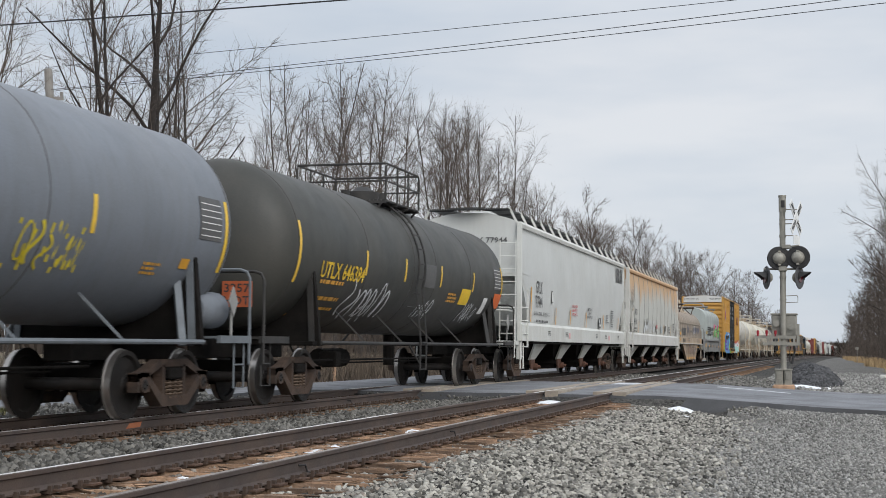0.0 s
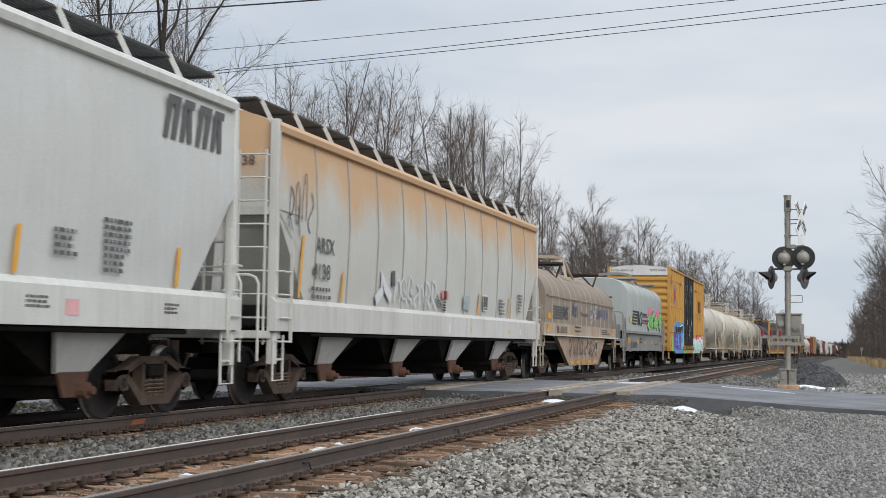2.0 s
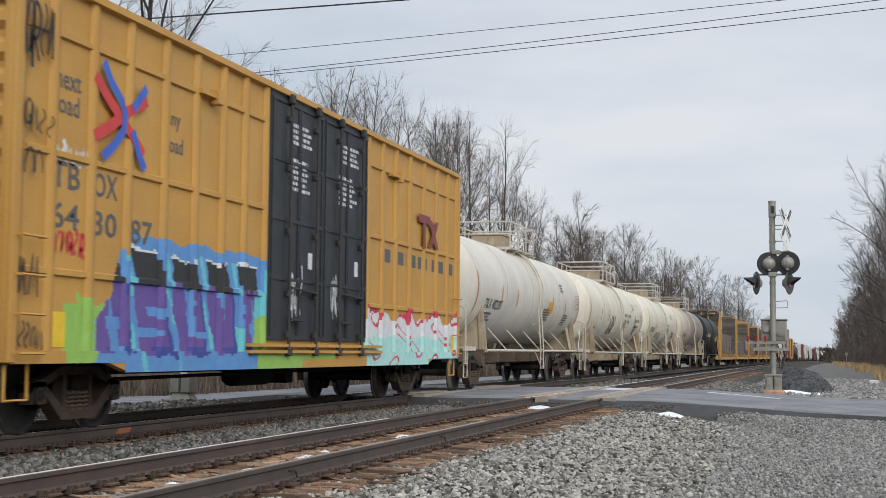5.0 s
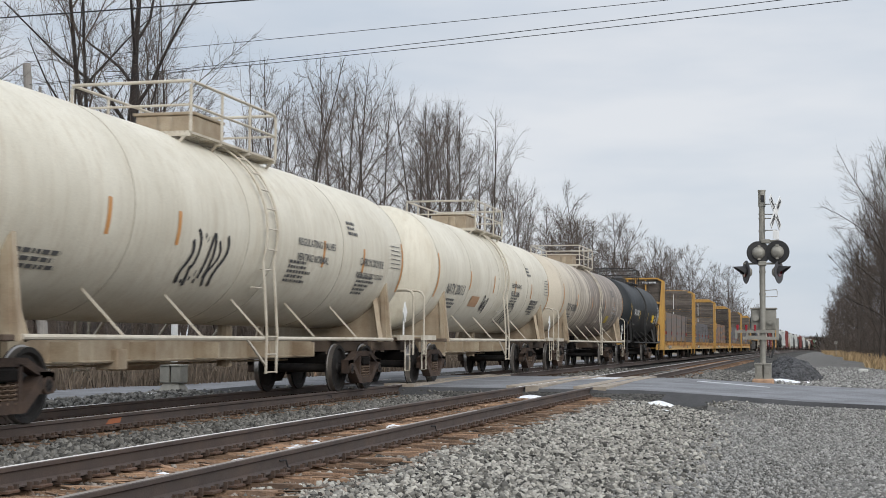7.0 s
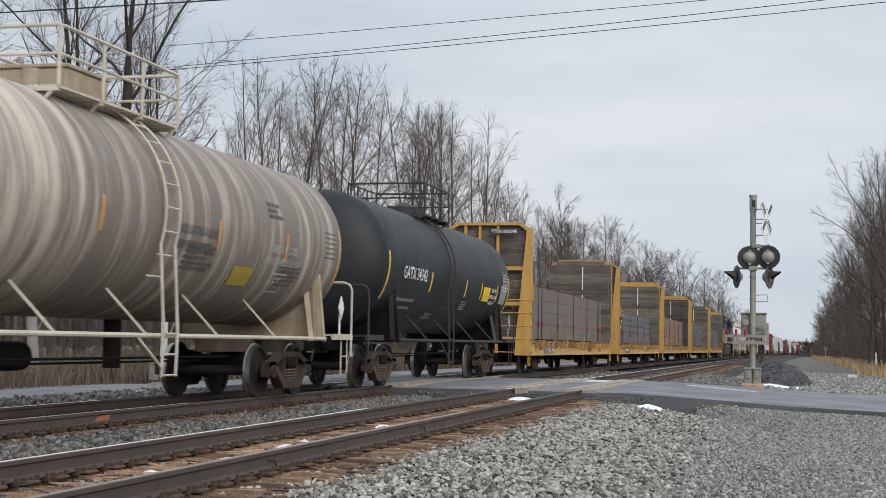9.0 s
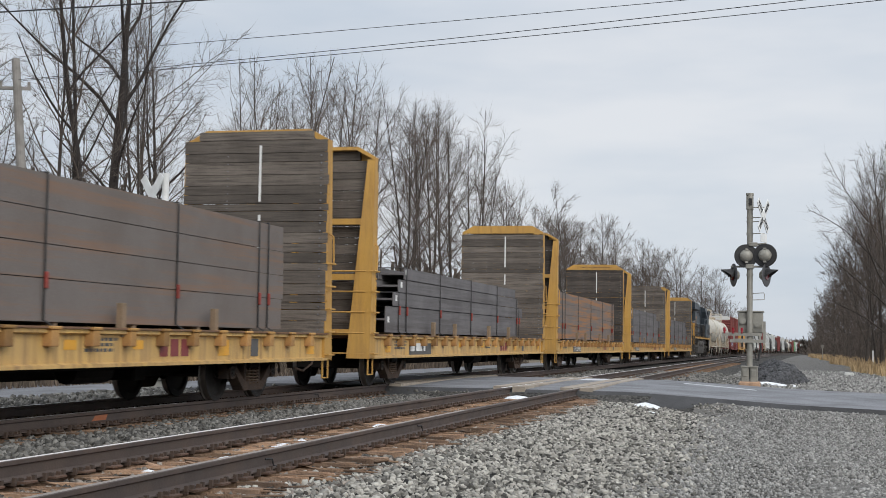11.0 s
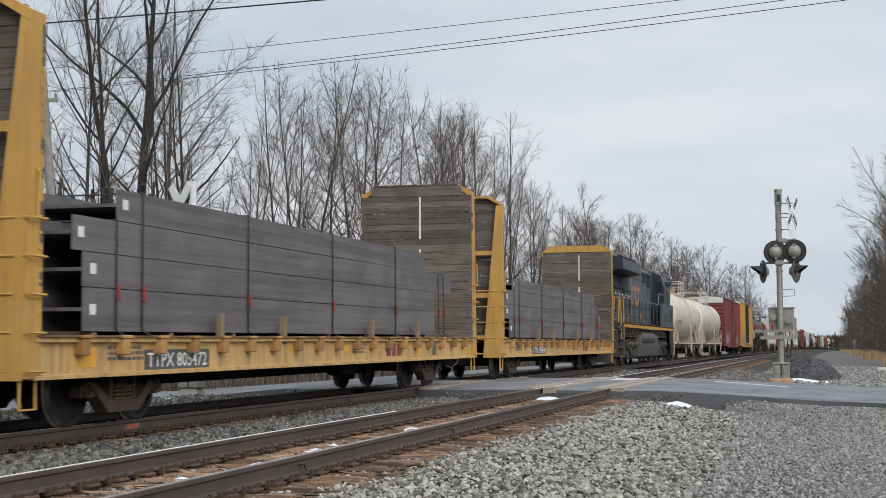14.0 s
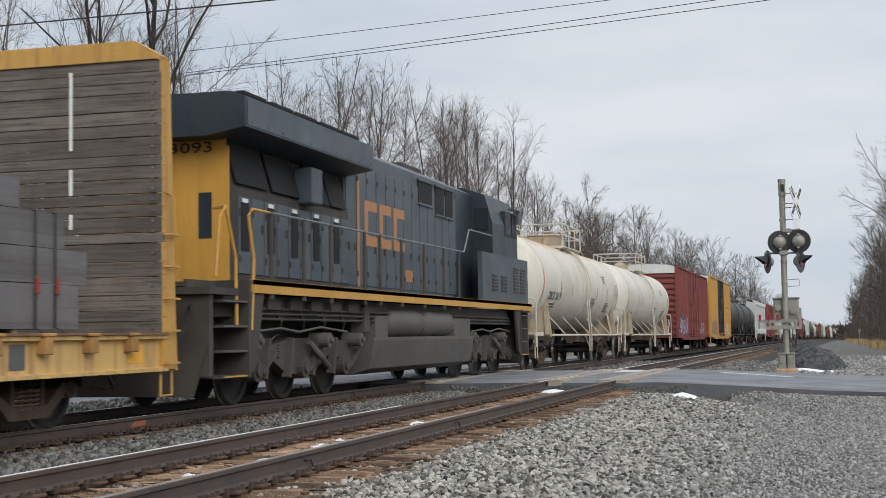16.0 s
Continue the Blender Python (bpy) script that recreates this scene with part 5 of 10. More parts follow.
rect(bm, -4.0, -3.8, 2.1, 2.4, SB)
decal("small_print", bm, P_DARK, c)
bm = B()
scribble(bm, -9.4, 2.75, 1.1, 0.9, 4, SB, rng, 0.03)
decal("sprayed_tag", bm, P_DARK, c, "dark looping scrawl")
bm = B()
rect(bm, 3.32, 3.80, 1.82, 2.20, SB)
decal("data_sheet", bm, P_WHITE, c, "white-edged data plate")
bm = B()
rect(bm, 3.35, 3.55, 1.90, 2.17, flat_side(1.541))
rect(bm, 3.57, 3.77, 1.90, 2.17, flat_side(1.541))
rect(bm, 3.35, 3.77, 1.845, 1.88, flat_side(1.541))
decal("data_field", bm, P_DARK, c)
bm = B()
rect(bm, -0.42, 0.12, 1.98, 2.16, SB)
decal("pink_label", bm, flat_paint("salmon_pink_label", (0.62, 0.20, 0.20)), c, "pink label with a black middle")
bm = B()
rect(bm, -0.24, -0.04, 1.985, 2.155, flat_side(1.541))
for k in range(3):
    rect(bm, -0.38, -0.08, 1.72 + k * 0.055, 1.75 + k * 0.055, flat_side(1.541))
rect(bm, -0.40, -0.06, 1.90, 1.92, flat_side(1.541))
for k in range(7):
    ribbon(bm, [(-0.86 + k * 0.06, 1.92 - 0.02 * k), (-0.80 + k * 0.06, 2.08 - 0.03 * k), (-0.82 + k * 0.065, 1.80 - 0.01 * k)], 0.025, flat_side(1.5412 + 0.0004 * k))
decal("black_scrawl", bm, P_SPRAY_BLACK, c, "black scrawl and printed lines")
bm = B()
for k in range(6):
    rect(bm, 1.42 + 0.03 * (k % 2), 2.08 - 0.02 * (k % 3), 1.80 + k * 0.055, 1.845 + k * 0.055, SB)
decal("faded_patch", bm, flat_paint("faded_blue_print", (0.36, 0.42, 0.44)), c, "faded pale blue print")
for q, mat, w, hh in ((0.03, P_WHITE, 0.15, 0.16), (1.95, P_YELLOW, 0.08, 0.10), (5.9, P_YELLOW, 0.08, 0.10), (7.3, P_WHITE, 0.1, 0.16)):
    bm = B()
    rect(bm, q, q + w, 1.34 - hh / 2, 1.34 + hh / 2, flat_side(1.584))
    decal("sill_label", bm, mat, c)
bm = B()
scribble(bm, -3.9, 1.72, 3.1, 0.6, 7, SB, rng, 0.05)
ribbon(bm, [(-5.0, 1.78), (-4.6, 2.0), (-4.65, 2.3), (-4.4, 2.05), (-4.05, 1.85)], 0.2, SB)
decal("sprayed_tag", bm, P_SPRAY_WHITE, c, "white sprayed tag")


# ---- coil cars with long hoods ----
M_COIL_BROWN = surf("brown_weathered_hood", (0.250, 0.205, 0.160), (0.185, 0.150, 0.118), 0.7, 50, 0.8, 0.65, bump=0.05, streak=(0.30, 0.25, 0.20), streak_fac=0.5, dust=(0.27, 0.23, 0.19), dust_fac=0.4)
M_COIL_BODY = surf("stained_coil_car_side", (0.45, 0.40, 0.315), (0.35, 0.285, 0.205), 0.8, 50, 0.8, 0.7, bump=0.05, streak=(0.21, 0.095, 0.045), streak_fac=0.8, dust=(0.30, 0.16, 0.09), dust_fac=0.7)
M_COIL_GREY = surf("pale_grey_green_hood", (0.37, 0.405, 0.39), (0.315, 0.345, 0.33), 0.6, 50, 0.7, 0.5, bump=0.03, streak=(0.25, 0.26, 0.25), streak_fac=0.3, dust=(0.28, 0.29, 0.275), dust_fac=0.3)
M_COIL_GREY_BODY = surf("grey_coil_car_side", (0.245, 0.245, 0.238), (0.195, 0.195, 0.188), 0.8, 50, 0.7, 0.6, bump=0.04, streak=(0.13, 0.12, 0.11), streak_fac=0.3)
M_COIL_END = surf("greyed_coil_car_ironwork", (0.34, 0.315, 0.27), (0.20, 0.165, 0.13), 2.0, 50, 0.8, 0.7, bump=0.15, streak=(0.19, 0.11, 0.06), streak_fac=0.5)
M_RIB_PALE = surf("pale_rubbed_seam", (0.40, 0.355, 0.30), (0.30, 0.26, 0.22), 3, 50, 0.7, 0.7, bump=0.1)


def hood_profile(x, z0, zs, zt, square=1.0):
    """Half a hood from the bottom up and over: straight sides, round shoulders."""
    pts = [(x, z0), (x, z0 + (zs - z0) * 0.5), (x, zs)]
    for k in range(1, 10):
        a = k / 10 * math.pi / 2
        pts.append((x * math.cos(a) ** square, zs + (zt - zs) * math.sin(a)))
    pts.append((0, zt))
    return pts + [(-p[0], p[1]) for p in reversed(pts[:-1])]


def coil_car(u, label, L, hood_half, zs, zt, hood_paint, body_paint, ribs, fishbelly):
    c = start(thing("coil_car", label, "coil car", "freight cars"), u)
    h = L / 2
    X = 1.46
    square = 1.0 if fishbelly else 0.6
    prof = hood_profile(X, 1.70, zs, zt, square)
    iron = M_IRON if fishbelly else body_paint
    end_paint = M_COIL_END if fishbelly else body_paint
    frame_paint = M_CREAMY if fishbelly else body_paint

    def crown(x):
        """Height of the hood at x from its middle."""
        return zs + (zt - zs) * math.sqrt(1 - (abs(x) / X) ** (2 / square))

    bm = B()
    n = len(prof)
    secs = [[(x * 0.985, -hood_half, 1.70 + (z - 1.70) * 0.985) for x, z in prof]]
    secs += [[(x, y, z) for x, z in prof] for y in (-hood_half + 0.06, 0, hood_half - 0.06)]
    secs += [[(x * 0.985, hood_half, 1.70 + (z - 1.70) * 0.985) for x, z in prof]]
    loft(bm, secs)
    hood = part("hood", bm, hood_paint, c, smooth=40)
    for k in range(1, ribs):
        y = -hood_half + 2 * hood_half * k / ribs
        bm = B()
        w = 0.025
        ring = [[(x * q + (0.0), y + dy, 1.70 + (z - 1.70) * q) for x, z in prof] for dy, q in ((-w, 1.0005), (-w * 0.6, 1.008), (w * 0.6, 1.008), (w, 1.0005))]
        loft(bm, ring, closed=False)
        part("hood_rib", bm, M_RIB_PALE if fishbelly else hood_paint, hood)
    # lifting brackets on the hood
    for y in ((-3.1, 4.0) if fishbelly else (-2.1, 4.2)):
        bm = B()
        box(bm, (0, y, zt + 0.12), (2.6, 0.16, 0.05))
        box(bm, (0, y + 0.07, zt + 0.08), (2.6, 0.015, 0.09))
        bracket = part("lifting_bracket", bm, iron, c)
        for sx in (-1, 1):
            for top in (1.24, 0.62):
                bm = B()
                bar(bm, (sx * top, y, zt + 0.11), (sx * 1.08, y, crown(1.08) - 0.01), 0.06, 0.03)
                part("bracket_leg", bm, iron, bracket)
    # the lifting frame: a cross beam on four splayed legs over two long foot plates
    high = zt + (0.52 if fishbelly else 0.44)
    my = -0.28
    bm = B()
    secs = []
    for x in (-0.80, -0.70, -0.45, 0.0, 0.45, 0.70, 0.80):
        drop = 0.10 * (abs(x) / 0.8) ** 3
        wy, wz = 0.20, 0.055
        secs.append([(x, my - wy, high - drop - wz), (x, my + wy, high - drop - wz), (x, my + wy, high - drop + wz), (x, my - wy, high - drop + wz)])
    loft(bm, secs)
    lift = part("lifting_frame", bm, frame_paint, hood)
    for sx in (-1, 1):
        for s in (-1, 1):
            bm = B()
            secs = []
            for k in range(6):
                q = k / 5
                x = 0.76 + 0.26 * q
                y = my + s * (0.12 + 0.56 * q ** 1.15)
                z = high - 0.08 + (crown(1.02) - high + 0.08) * q
                w = 0.085 - 0.035 * q
                secs.append([(sx * (x - 0.035), y - w, z), (sx * (x + 0.035), y - w, z), (sx * (x + 0.035), y + w, z), (sx * (x - 0.035), y + w, z)])
            loft(bm, secs)
            part("frame_leg", bm, frame_paint, lift)
        bm = B()
        box(bm, (0, 0, 0), (0.16, 3.2, 0.03), 0.006, pose(sx * 1.02, -0.1, crown(1.02) + 0.012, 0, sx * 40, 0))
        for k in range(9):
            box(bm, (0, -1.5 + k * 0.375, 0.02), (0.04, 0.04, 0.02), 0, pose(sx * 1.02, -0.1, crown(1.02) + 0.012, 0, sx * 40, 0))
        part("foot_plate", bm, frame_paint, lift)
    # body
    if fishbelly:
        for sx in (-1, 1):
            bm = B()
            prism(bm, [(-h + 0.35, 1.33), (h - 0.35, 1.33), (h - 0.35, 1.70), (-h + 0.35, 1.70)], "x", sx * 1.40, sx * 1.50)
            part("side_sill", bm, body_paint, c)
            bm = B()
            prism(bm, [(-4.95, 1.30), (-2.75, 0.36), (3.0, 0.36), (4.6, 1.30)], "x", sx * 1.36, sx * 1.475)
            part("side_plate", bm, body_paint, c)
            bm = B()
            box(bm, (sx * 1.52, 0, 1.325), (0.16, L - 0.9, 0.035))
            part("ledge", bm, M_HOPPER_SILL, c)
    else:
        for sx in (-1, 1):
            bm = B()
            prism(bm, [(-h + 1.5, 0.85), (h - 0.8, 0.85), (h - 0.8, 1.58), (-h + 1.5, 1.58)], "x", sx * 1.30, sx * 1.42)
            for y in (-h + 2.1, h - 1.2):
                box(bm, (sx * 1.44, y, 1.2), (0.08, 0.14, 0.76))
            part("side_plate", bm, body_paint, c)
            bm = B()
            prism(bm, [(sx * 1.36, 1.56), (sx * 1.54, 1.60), (sx * 1.54, 1.70), (sx * 1.36, 1.72)], "y", -hood_half - 0.05, hood_half + 0.05)
            part("ledge", bm, body_paint, c)
    bm = B()
    box(bm, (0, 0, 0.98), (2.7, L - 0.8, 0.20))
    box(bm, (0, 0, 0.85), (0.5, L - 0.4, 0.36))
    box(bm, (0, 0, 1.45), (2.6, 2 * hood_half, 0.5))
    rod(bm, (0.6, -1.0, 0.62), (0.6, 0.4, 0.62), 0.18, 12)
    box(bm, (0.5, 1.6, 0.62), (0.35, 0.4, 0.3), 0.02)
    rod(bm, (0.8, -h + 2, 0.62), (0.8, h - 2, 0.62), 0.02, 6)
    part("underframe", bm, M_UNDER, c)
    for s in (-1, 1):
        bm = B()
        box(bm, (0, s * (h - 0.42), 1.30), (2.85, 0.85, 0.10), 0.01)
        box(bm, (0, s * (h - 0.85), 1.95 if fishbelly else 1.6), (2.4, 0.06, 0.7))
        box(bm, (1.38, s * (h - 0.15), 1.15), (0.16, 0.26, 0.36), 0.02)
        part("end_platform", bm, end_paint, c)
        for x, y, z in ((1.42, 0.10, 0.95), (1.42, 0.62, 1.2)):
            bm = B()
            bar(bm, (x, s * (h - y), z), (x, s * (h - y), 2.25 if y < 0.5 else 2.05), 0.05, 0.11)
            part("corner_post", bm, end_paint, c)
        bm = B()
        pipe(bm, [(1.47, s * (h - 0.16), 1.0), (1.47, s * (h - 0.16), 2.2), (1.47, s * (h - 0.58), 2.2), (1.47, s * (h - 0.58), 1.0)], 0.018, 5)
        part("grab_rail", bm, end_paint, c)
        y1 = s * (h - 0.12)
        for x in (1.44, -1.44):
            bm = B()
            pipe(bm, [(x, y1, 1.1), (x, y1, 0.40), (x, y1 - s * 0.4, 0.40), (x, y1 - s * 0.4, 1.1)], 0.022, 5)
            pipe(bm, [(x, y1, 0.75), (x, y1 - s * 0.4, 0.75)], 0.018, 5)
            part("corner_step", bm, end_paint, c)
        bm = B()
        hand_rail_end(bm, s * (h - 0.08), s, top=2.45, z0=1.3)
        part("end_railing", bm, end_paint, c)
        coupler(c, s * (h - 0.12), s)
        truck(c, s * (h - 2.25))
    return c, hood


rng = random.Random(12)
c, hood = coil_car(87.75, "brown weathered coil car with ribbed hood and faded tags", 14.8, 6.55, 2.50, 3.56, M_COIL_BROWN, M_COIL_BODY, 13, True)
# the chain along the hood
bm = B()
pts = []
for k in range(0, 53):
    y = -6.5 + k * 0.25
    pts.append((1.50, y, 2.52 - (0.012 if k % 2 == 1 else 0.0)))
pipe(bm, pts, 0.012, 5)
for k in range(0, 27):
    rod(bm, (1.46, -6.5 + k * 0.5, 2.54), (1.53, -6.5 + k * 0.5, 2.54), 0.022, 8)
part("hood_chain", bm, M_COIL_END, hood)
SH = flat_side(1.474)
SB2 = flat_side(1.508)
SP = flat_side(1.482)
# the railway's mark: plain slanted bars and blocks
bm = B()
for k in range(5):
    z = 1.84 + k * 0.086
    shape(bm, [(-5.50, z), (-4.00 + k * 0.10, z), (-3.93 + k * 0.10, z + 0.062), (-5.50, z + 0.062)], SH)
shape(bm, [(-3.92, 1.84), (-3.76, 1.84), (-3.60, 2.10), (-3.62, 2.26), (-3.72, 2.26)], SH)
shape(bm, [(-3.70, 2.26), (-3.56, 2.26), (-3.42, 1.84), (-3.56, 1.84)], flat_side(1.4745))
shape(bm, [(-3.46, 1.84), (-3.36, 1.84), (-3.28, 2.26), (-3.38, 2.26)], flat_side(1.4748))
ribbon(bm, [(-3.30, 1.88), (-3.10, 1.88), (-3.04, 1.95), (-3.08, 2.03), (-3.20, 2.07), (-3.22, 2.16), (-3.15, 2.22), (-2.98, 2.22)], 0.09, flat_side(1.4751))
decal("mark_bar", bm, P_DARK, c, "faded dark railway mark")
letters(c, "Thoroughbred", -0.71, 1.98, 1.5, 0.18, SH, P_DARK)
letters(c, "165623", -4.58, 1.40, 1.2, 0.22, SB2, P_DARK)
bm = B()
for k in range(2):
    rect(bm, -5.05 + k * 0.22, -4.90 + k * 0.22, 1.40, 1.62, SB2)
decal("mark_bar", bm, P_DARK, c)
bm = B()
dashes(bm, -1.9, 1.60, 1.4, 2, 0.06, SB2, rng, 2.2)
dashes(bm, 3.6, 1.58, 2.0, 3, 0.04, SB2, rng)
decal("small_print", bm, P_DARK, c)
for y in (-6.55, 6.2):
    bm = B()
    rect(bm, y, y + 0.33, 1.42, 1.66, SB2)
    decal("reflective_strip", bm, P_AMBER, c)
for k in range(5):
    bm = B()
    rect(bm, -2.6 + k * 1.12, -2.05 + k * 1.12, 0.40, 0.52, SP)
    decal("reflective_strip", bm, P_AMBER, c)
bm = B()
rect(bm, -6.30, -5.78, 1.82, 2.0, SH)
decal("warning_panel", bm, P_AMBER, c)
bm = B()
scribble(bm, 1.3, 1.80, 1.5, 0.66, 4, SH, rng, 0.045)
decal("sprayed_tag", bm, P_SPRAY_WHITE, c, "white sprayed tag")
bm = B()
for k in range(8):
    rect(bm, 1.3 + k * 0.5, 1.52 + k * 0.5 + 0.12 * (k % 2), 2.0 + 0.05 * (k % 3), 2.36, flat_side(1.4712 + 0.0003 * k), 1, 0.04)
scribble(bm, -2.2, 1.9, 0.9, 0.55, 3, SH, rng, 0.07)
decal("sprayed_tag", bm, flat_paint("faded_slate_blue_spray", (0.135, 0.145, 0.20), 0.8), c, "faded slate-blue sprayed tag")
bm = B()
scribble(bm, -2.9, 0.62, 5.6, 0.62, 11, SP, rng, 0.075)
decal("sprayed_tag", bm, flat_paint("faded_brown_black_paint", (0.10, 0.085, 0.075)), c, "faded dark tags")
bm = B()
scribble(bm, -1.0, 0.68, 2.8, 0.52, 5, flat_side(1.480), rng, 0.13)
decal("sprayed_tag", bm, flat_paint("faded_rose_paint", (0.42, 0.27, 0.21)), c)
bm = B()
rect(bm, 2.35, 2.75, 0.85, 1.2, SP)
decal("data_sheet", bm, P_WHITE, c)
bm = B()
for k in range(2):
    rect(bm, 2.385 + k * 0.18, 2.545 + k * 0.18, 0.96 - 0.07 * k, 1.17, flat_side(1.485))
rect(bm, 2.385, 2.545, 0.88, 0.93, flat_side(1.485))
decal("data_field", bm, P_BLACK, c, "black fields of the data plate")

c, hood = coil_car(104.3, "pale grey coil car with rounded hood and green tag", 14.2, 5.86, 3.20, 3.93, M_COIL_GREY, M_COIL_GREY_BODY, 6, False)
SG = flat_side(1.476)
SGP = flat_side(1.426)
bm = B()
for k in range(5):
    shape(bm, [(-4.75 + k * 0.06, 1.98 + k * 0.13), (-3.42 + k * 0.14, 1.98 + k * 0.13), (-3.34 + k * 0.14, 2.06 + k * 0.13), (-4.70 + k * 0.06, 2.06 + k * 0.13)], SG)
shape(bm, [(-3.0, 1.98), (-2.72, 1.98), (-2.60, 2.25), (-2.66, 2.58), (-2.9, 2.58)], SG)
shape(bm, [(-2.62, 1.98), (-2.36, 1.98), (-2.56, 2.58), (-2.80, 2.58)], flat_side(1.477))
shape(bm, [(-2.38, 1.98), (-2.22, 1.98), (-2.05, 2.58), (-2.22, 2.58)], SG)
ribbon(bm, [(-2.05, 2.02), (-1.75, 2.02), (-1.64, 2.12), (-1.70, 2.25), (-1.92, 2.31), (-1.96, 2.44), (-1.85, 2.53), (-1.52, 2.53)], 0.13, flat_side(1.478))
for row, v in ((7, 2.34), (8, 2.06)):
    for k in range(row):
        q = -1.37 + k * 0.235
        rect(bm, q, q + 0.07, v, v + 0.19, SG, 1, 0.02)
        rect(bm, q + 0.05, q + 0.17, v + (0.13 if k % 3 else 0.0), v + (0.19 if k % 3 else 0.06), flat_side(1.477), 1, 0.0)
        if k % 2:
            rect(bm, q + 0.11, q + 0.17, v, v + 0.19, flat_side(1.478), 1, 0.02)
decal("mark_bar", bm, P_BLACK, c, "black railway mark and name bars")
EG = lambda q, w: (q, -5.876, w)
letters(c, "CS31A", -0.3, 2.55, 0.5, 0.15, EG, P_BLACK)
bm = B()
for k in range(5):
    z = 2.84 + k * 0.055
    shape(bm, [(-0.80, z), (-0.06 + 0.05 * k, z), (-0.03 + 0.05 * k, z + 0.036), (-0.80, z + 0.036)], EG)
shape(bm, [(0.14, 2.84), (0.26, 2.84), (0.34, 3.0), (0.33, 3.11), (0.25, 3.11)], EG)
shape(bm, [(0.26, 3.11), (0.35, 3.11), (0.44, 2.84), (0.35, 2.84)], lambda q, w: (q, -5.8775, w))
shape(bm, [(0.42, 2.84), (0.49, 2.84), (0.55, 3.11), (0.48, 3.11)], lambda q, w: (q, -5.879, w))
ribbon(bm, [(0.56, 2.865), (0.70, 2.865), (0.74, 2.91), (0.71, 2.96), (0.62, 2.99), (0.61, 3.05), (0.66, 3.085), (0.80, 3.085)], 0.06, lambda q, w: (q, -5.8805, w))
decal("mark_bar", bm, P_BLACK, c)
letters(c, "162830", -4.15, 0.98, 1.35, 0.26, SGP, P_BLACK)
bm = B()
rect(bm, -4.55, -4.3, 0.98, 1.24, SGP)
dashes(bm, -1.9, 1.35, 1.0, 2, 0.07, SGP, rng, 2.2)
dashes(bm, -0.6, 1.4, 0.4, 4, 0.03, SGP, rng)
dashes(bm, 3.4, 1.15, 1.4, 1, 0.04, SGP, rng)
decal("small_print", bm, P_BLACK, c)
for y in (-5.6, -2.7, -0.42, 2.18, 5.4):
    bm = B()
    rect(bm, y, y + (0.55 if y < -5 else 0.42), 1.16, 1.30 if y > -5 else 1.42, flat_side(1.43))
    decal("reflective_strip", bm, P_AMBER, c)
bm = B()
rect(bm, -5.4, -4.75, 2.08, 2.28, SG)
decal("warning_panel", bm, P_YELLOW, c)
# green sprayed letters without words: fat lobes with a dark edge and pink cloud behind
bm = B()
for k in range(9):
    a = rng.uniform(0, 6.3)
    y, z = 0.3 + k * 0.6 + rng.uniform(-0.1, 0.1), rng.uniform(2.0, 2.65)
    shape(bm, [(y + rng.uniform(0.22, 0.42) * math.cos(q), z + rng.uniform(0.18, 0.34) * math.sin(q)) for q in np.linspace(0, math.tau, 12, endpoint=False)], flat_side(1.475))
decal("sprayed_cloud", bm, P_PINK, c, "pink sprayed cloud")
bk, gr, lt = B(), B(), B()
for bm, wide, x, seed in ((bk, 0.36, 1.480, 4), (gr, 0.25, 1.484, 4)):
    rr = random.Random(seed)
    for k in range(3):
        scribble(bm, 0.45 + k * 1.65, 1.86, 1.55, 0.72, 2, flat_side(x + 0.001 * k), rr, wide)
rr = random.Random(9)
for k in range(7):
    q = 0.7 + k * 0.68
    ribbon(lt, [(q, 2.0 + rr.uniform(0, 0.1)), (q + 0.06, 2.3), (q + 0.16, 2.42)], 0.03, flat_side(1.4885))
decal("sprayed_letters", bk, P_SPRAY_BLACK, c)
decal("sprayed_letters", gr, P_GREEN, c, "bright green sprayed letter shapes")
decal("sprayed_letters", lt, P_SPRAY_WHITE, c)


# ---- box cars ----
M_YELLOW = surf("yellow_boxcar_paint", (0.50, 0.27, 0.055), (0.42, 0.22, 0.048), 0.8, 50, 0.7, 0.55, bump=0.03, streak=(0.40, 0.21, 0.06), streak_fac=0.35, dust=(0.42, 0.26, 0.09), dust_fac=0.3)
M_DOOR_BLACK = surf("dark_door_paint", (0.016, 0.020, 0.026), (0.026, 0.029, 0.034), 1, 50, 0.7, 0.55, bump=0.04, dust=(0.05, 0.05, 0.05), dust_fac=0.3)
M_RED = surf("red_oxide_boxcar_paint", (0.19, 0.045, 0.038), (0.14, 0.036, 0.032), 0.8, 50, 0.7, 0.6, bump=0.03, streak=(0.10, 0.035, 0.03), streak_fac=0.35)
M_END_WHITE = surf("white_end_band", (0.62, 0.62, 0.60), (0.5, 0.5, 0.48), 1, 50, 0.6, 0.55, bump=0.03, streak=(0.42, 0.38, 0.32), streak_fac=0.3)
MURAL = {"purple": flat_paint("purple_spray", (0.135, 0.085, 0.30), 0.75), "blue": flat_paint("sky_blue_spray", (0.11, 0.27, 0.55), 0.75), "navy": flat_paint("navy_spray", (0.05, 0.07, 0.30), 0.75),
         "black": P_SPRAY_BLACK, "green": flat_paint("lime_spray", (0.27, 0.47, 0.10), 0.75), "teal": flat_paint("turquoise_spray", (0.14, 0.50, 0.55), 0.75), "white": P_SPRAY_WHITE,
         "red": flat_paint("crimson_spray", (0.55, 0.05, 0.09), 0.75), "mint": flat_paint("pale_mint_spray", (0.38, 0.66, 0.63), 0.75)}
MURAL_KEYS = list(MURAL)


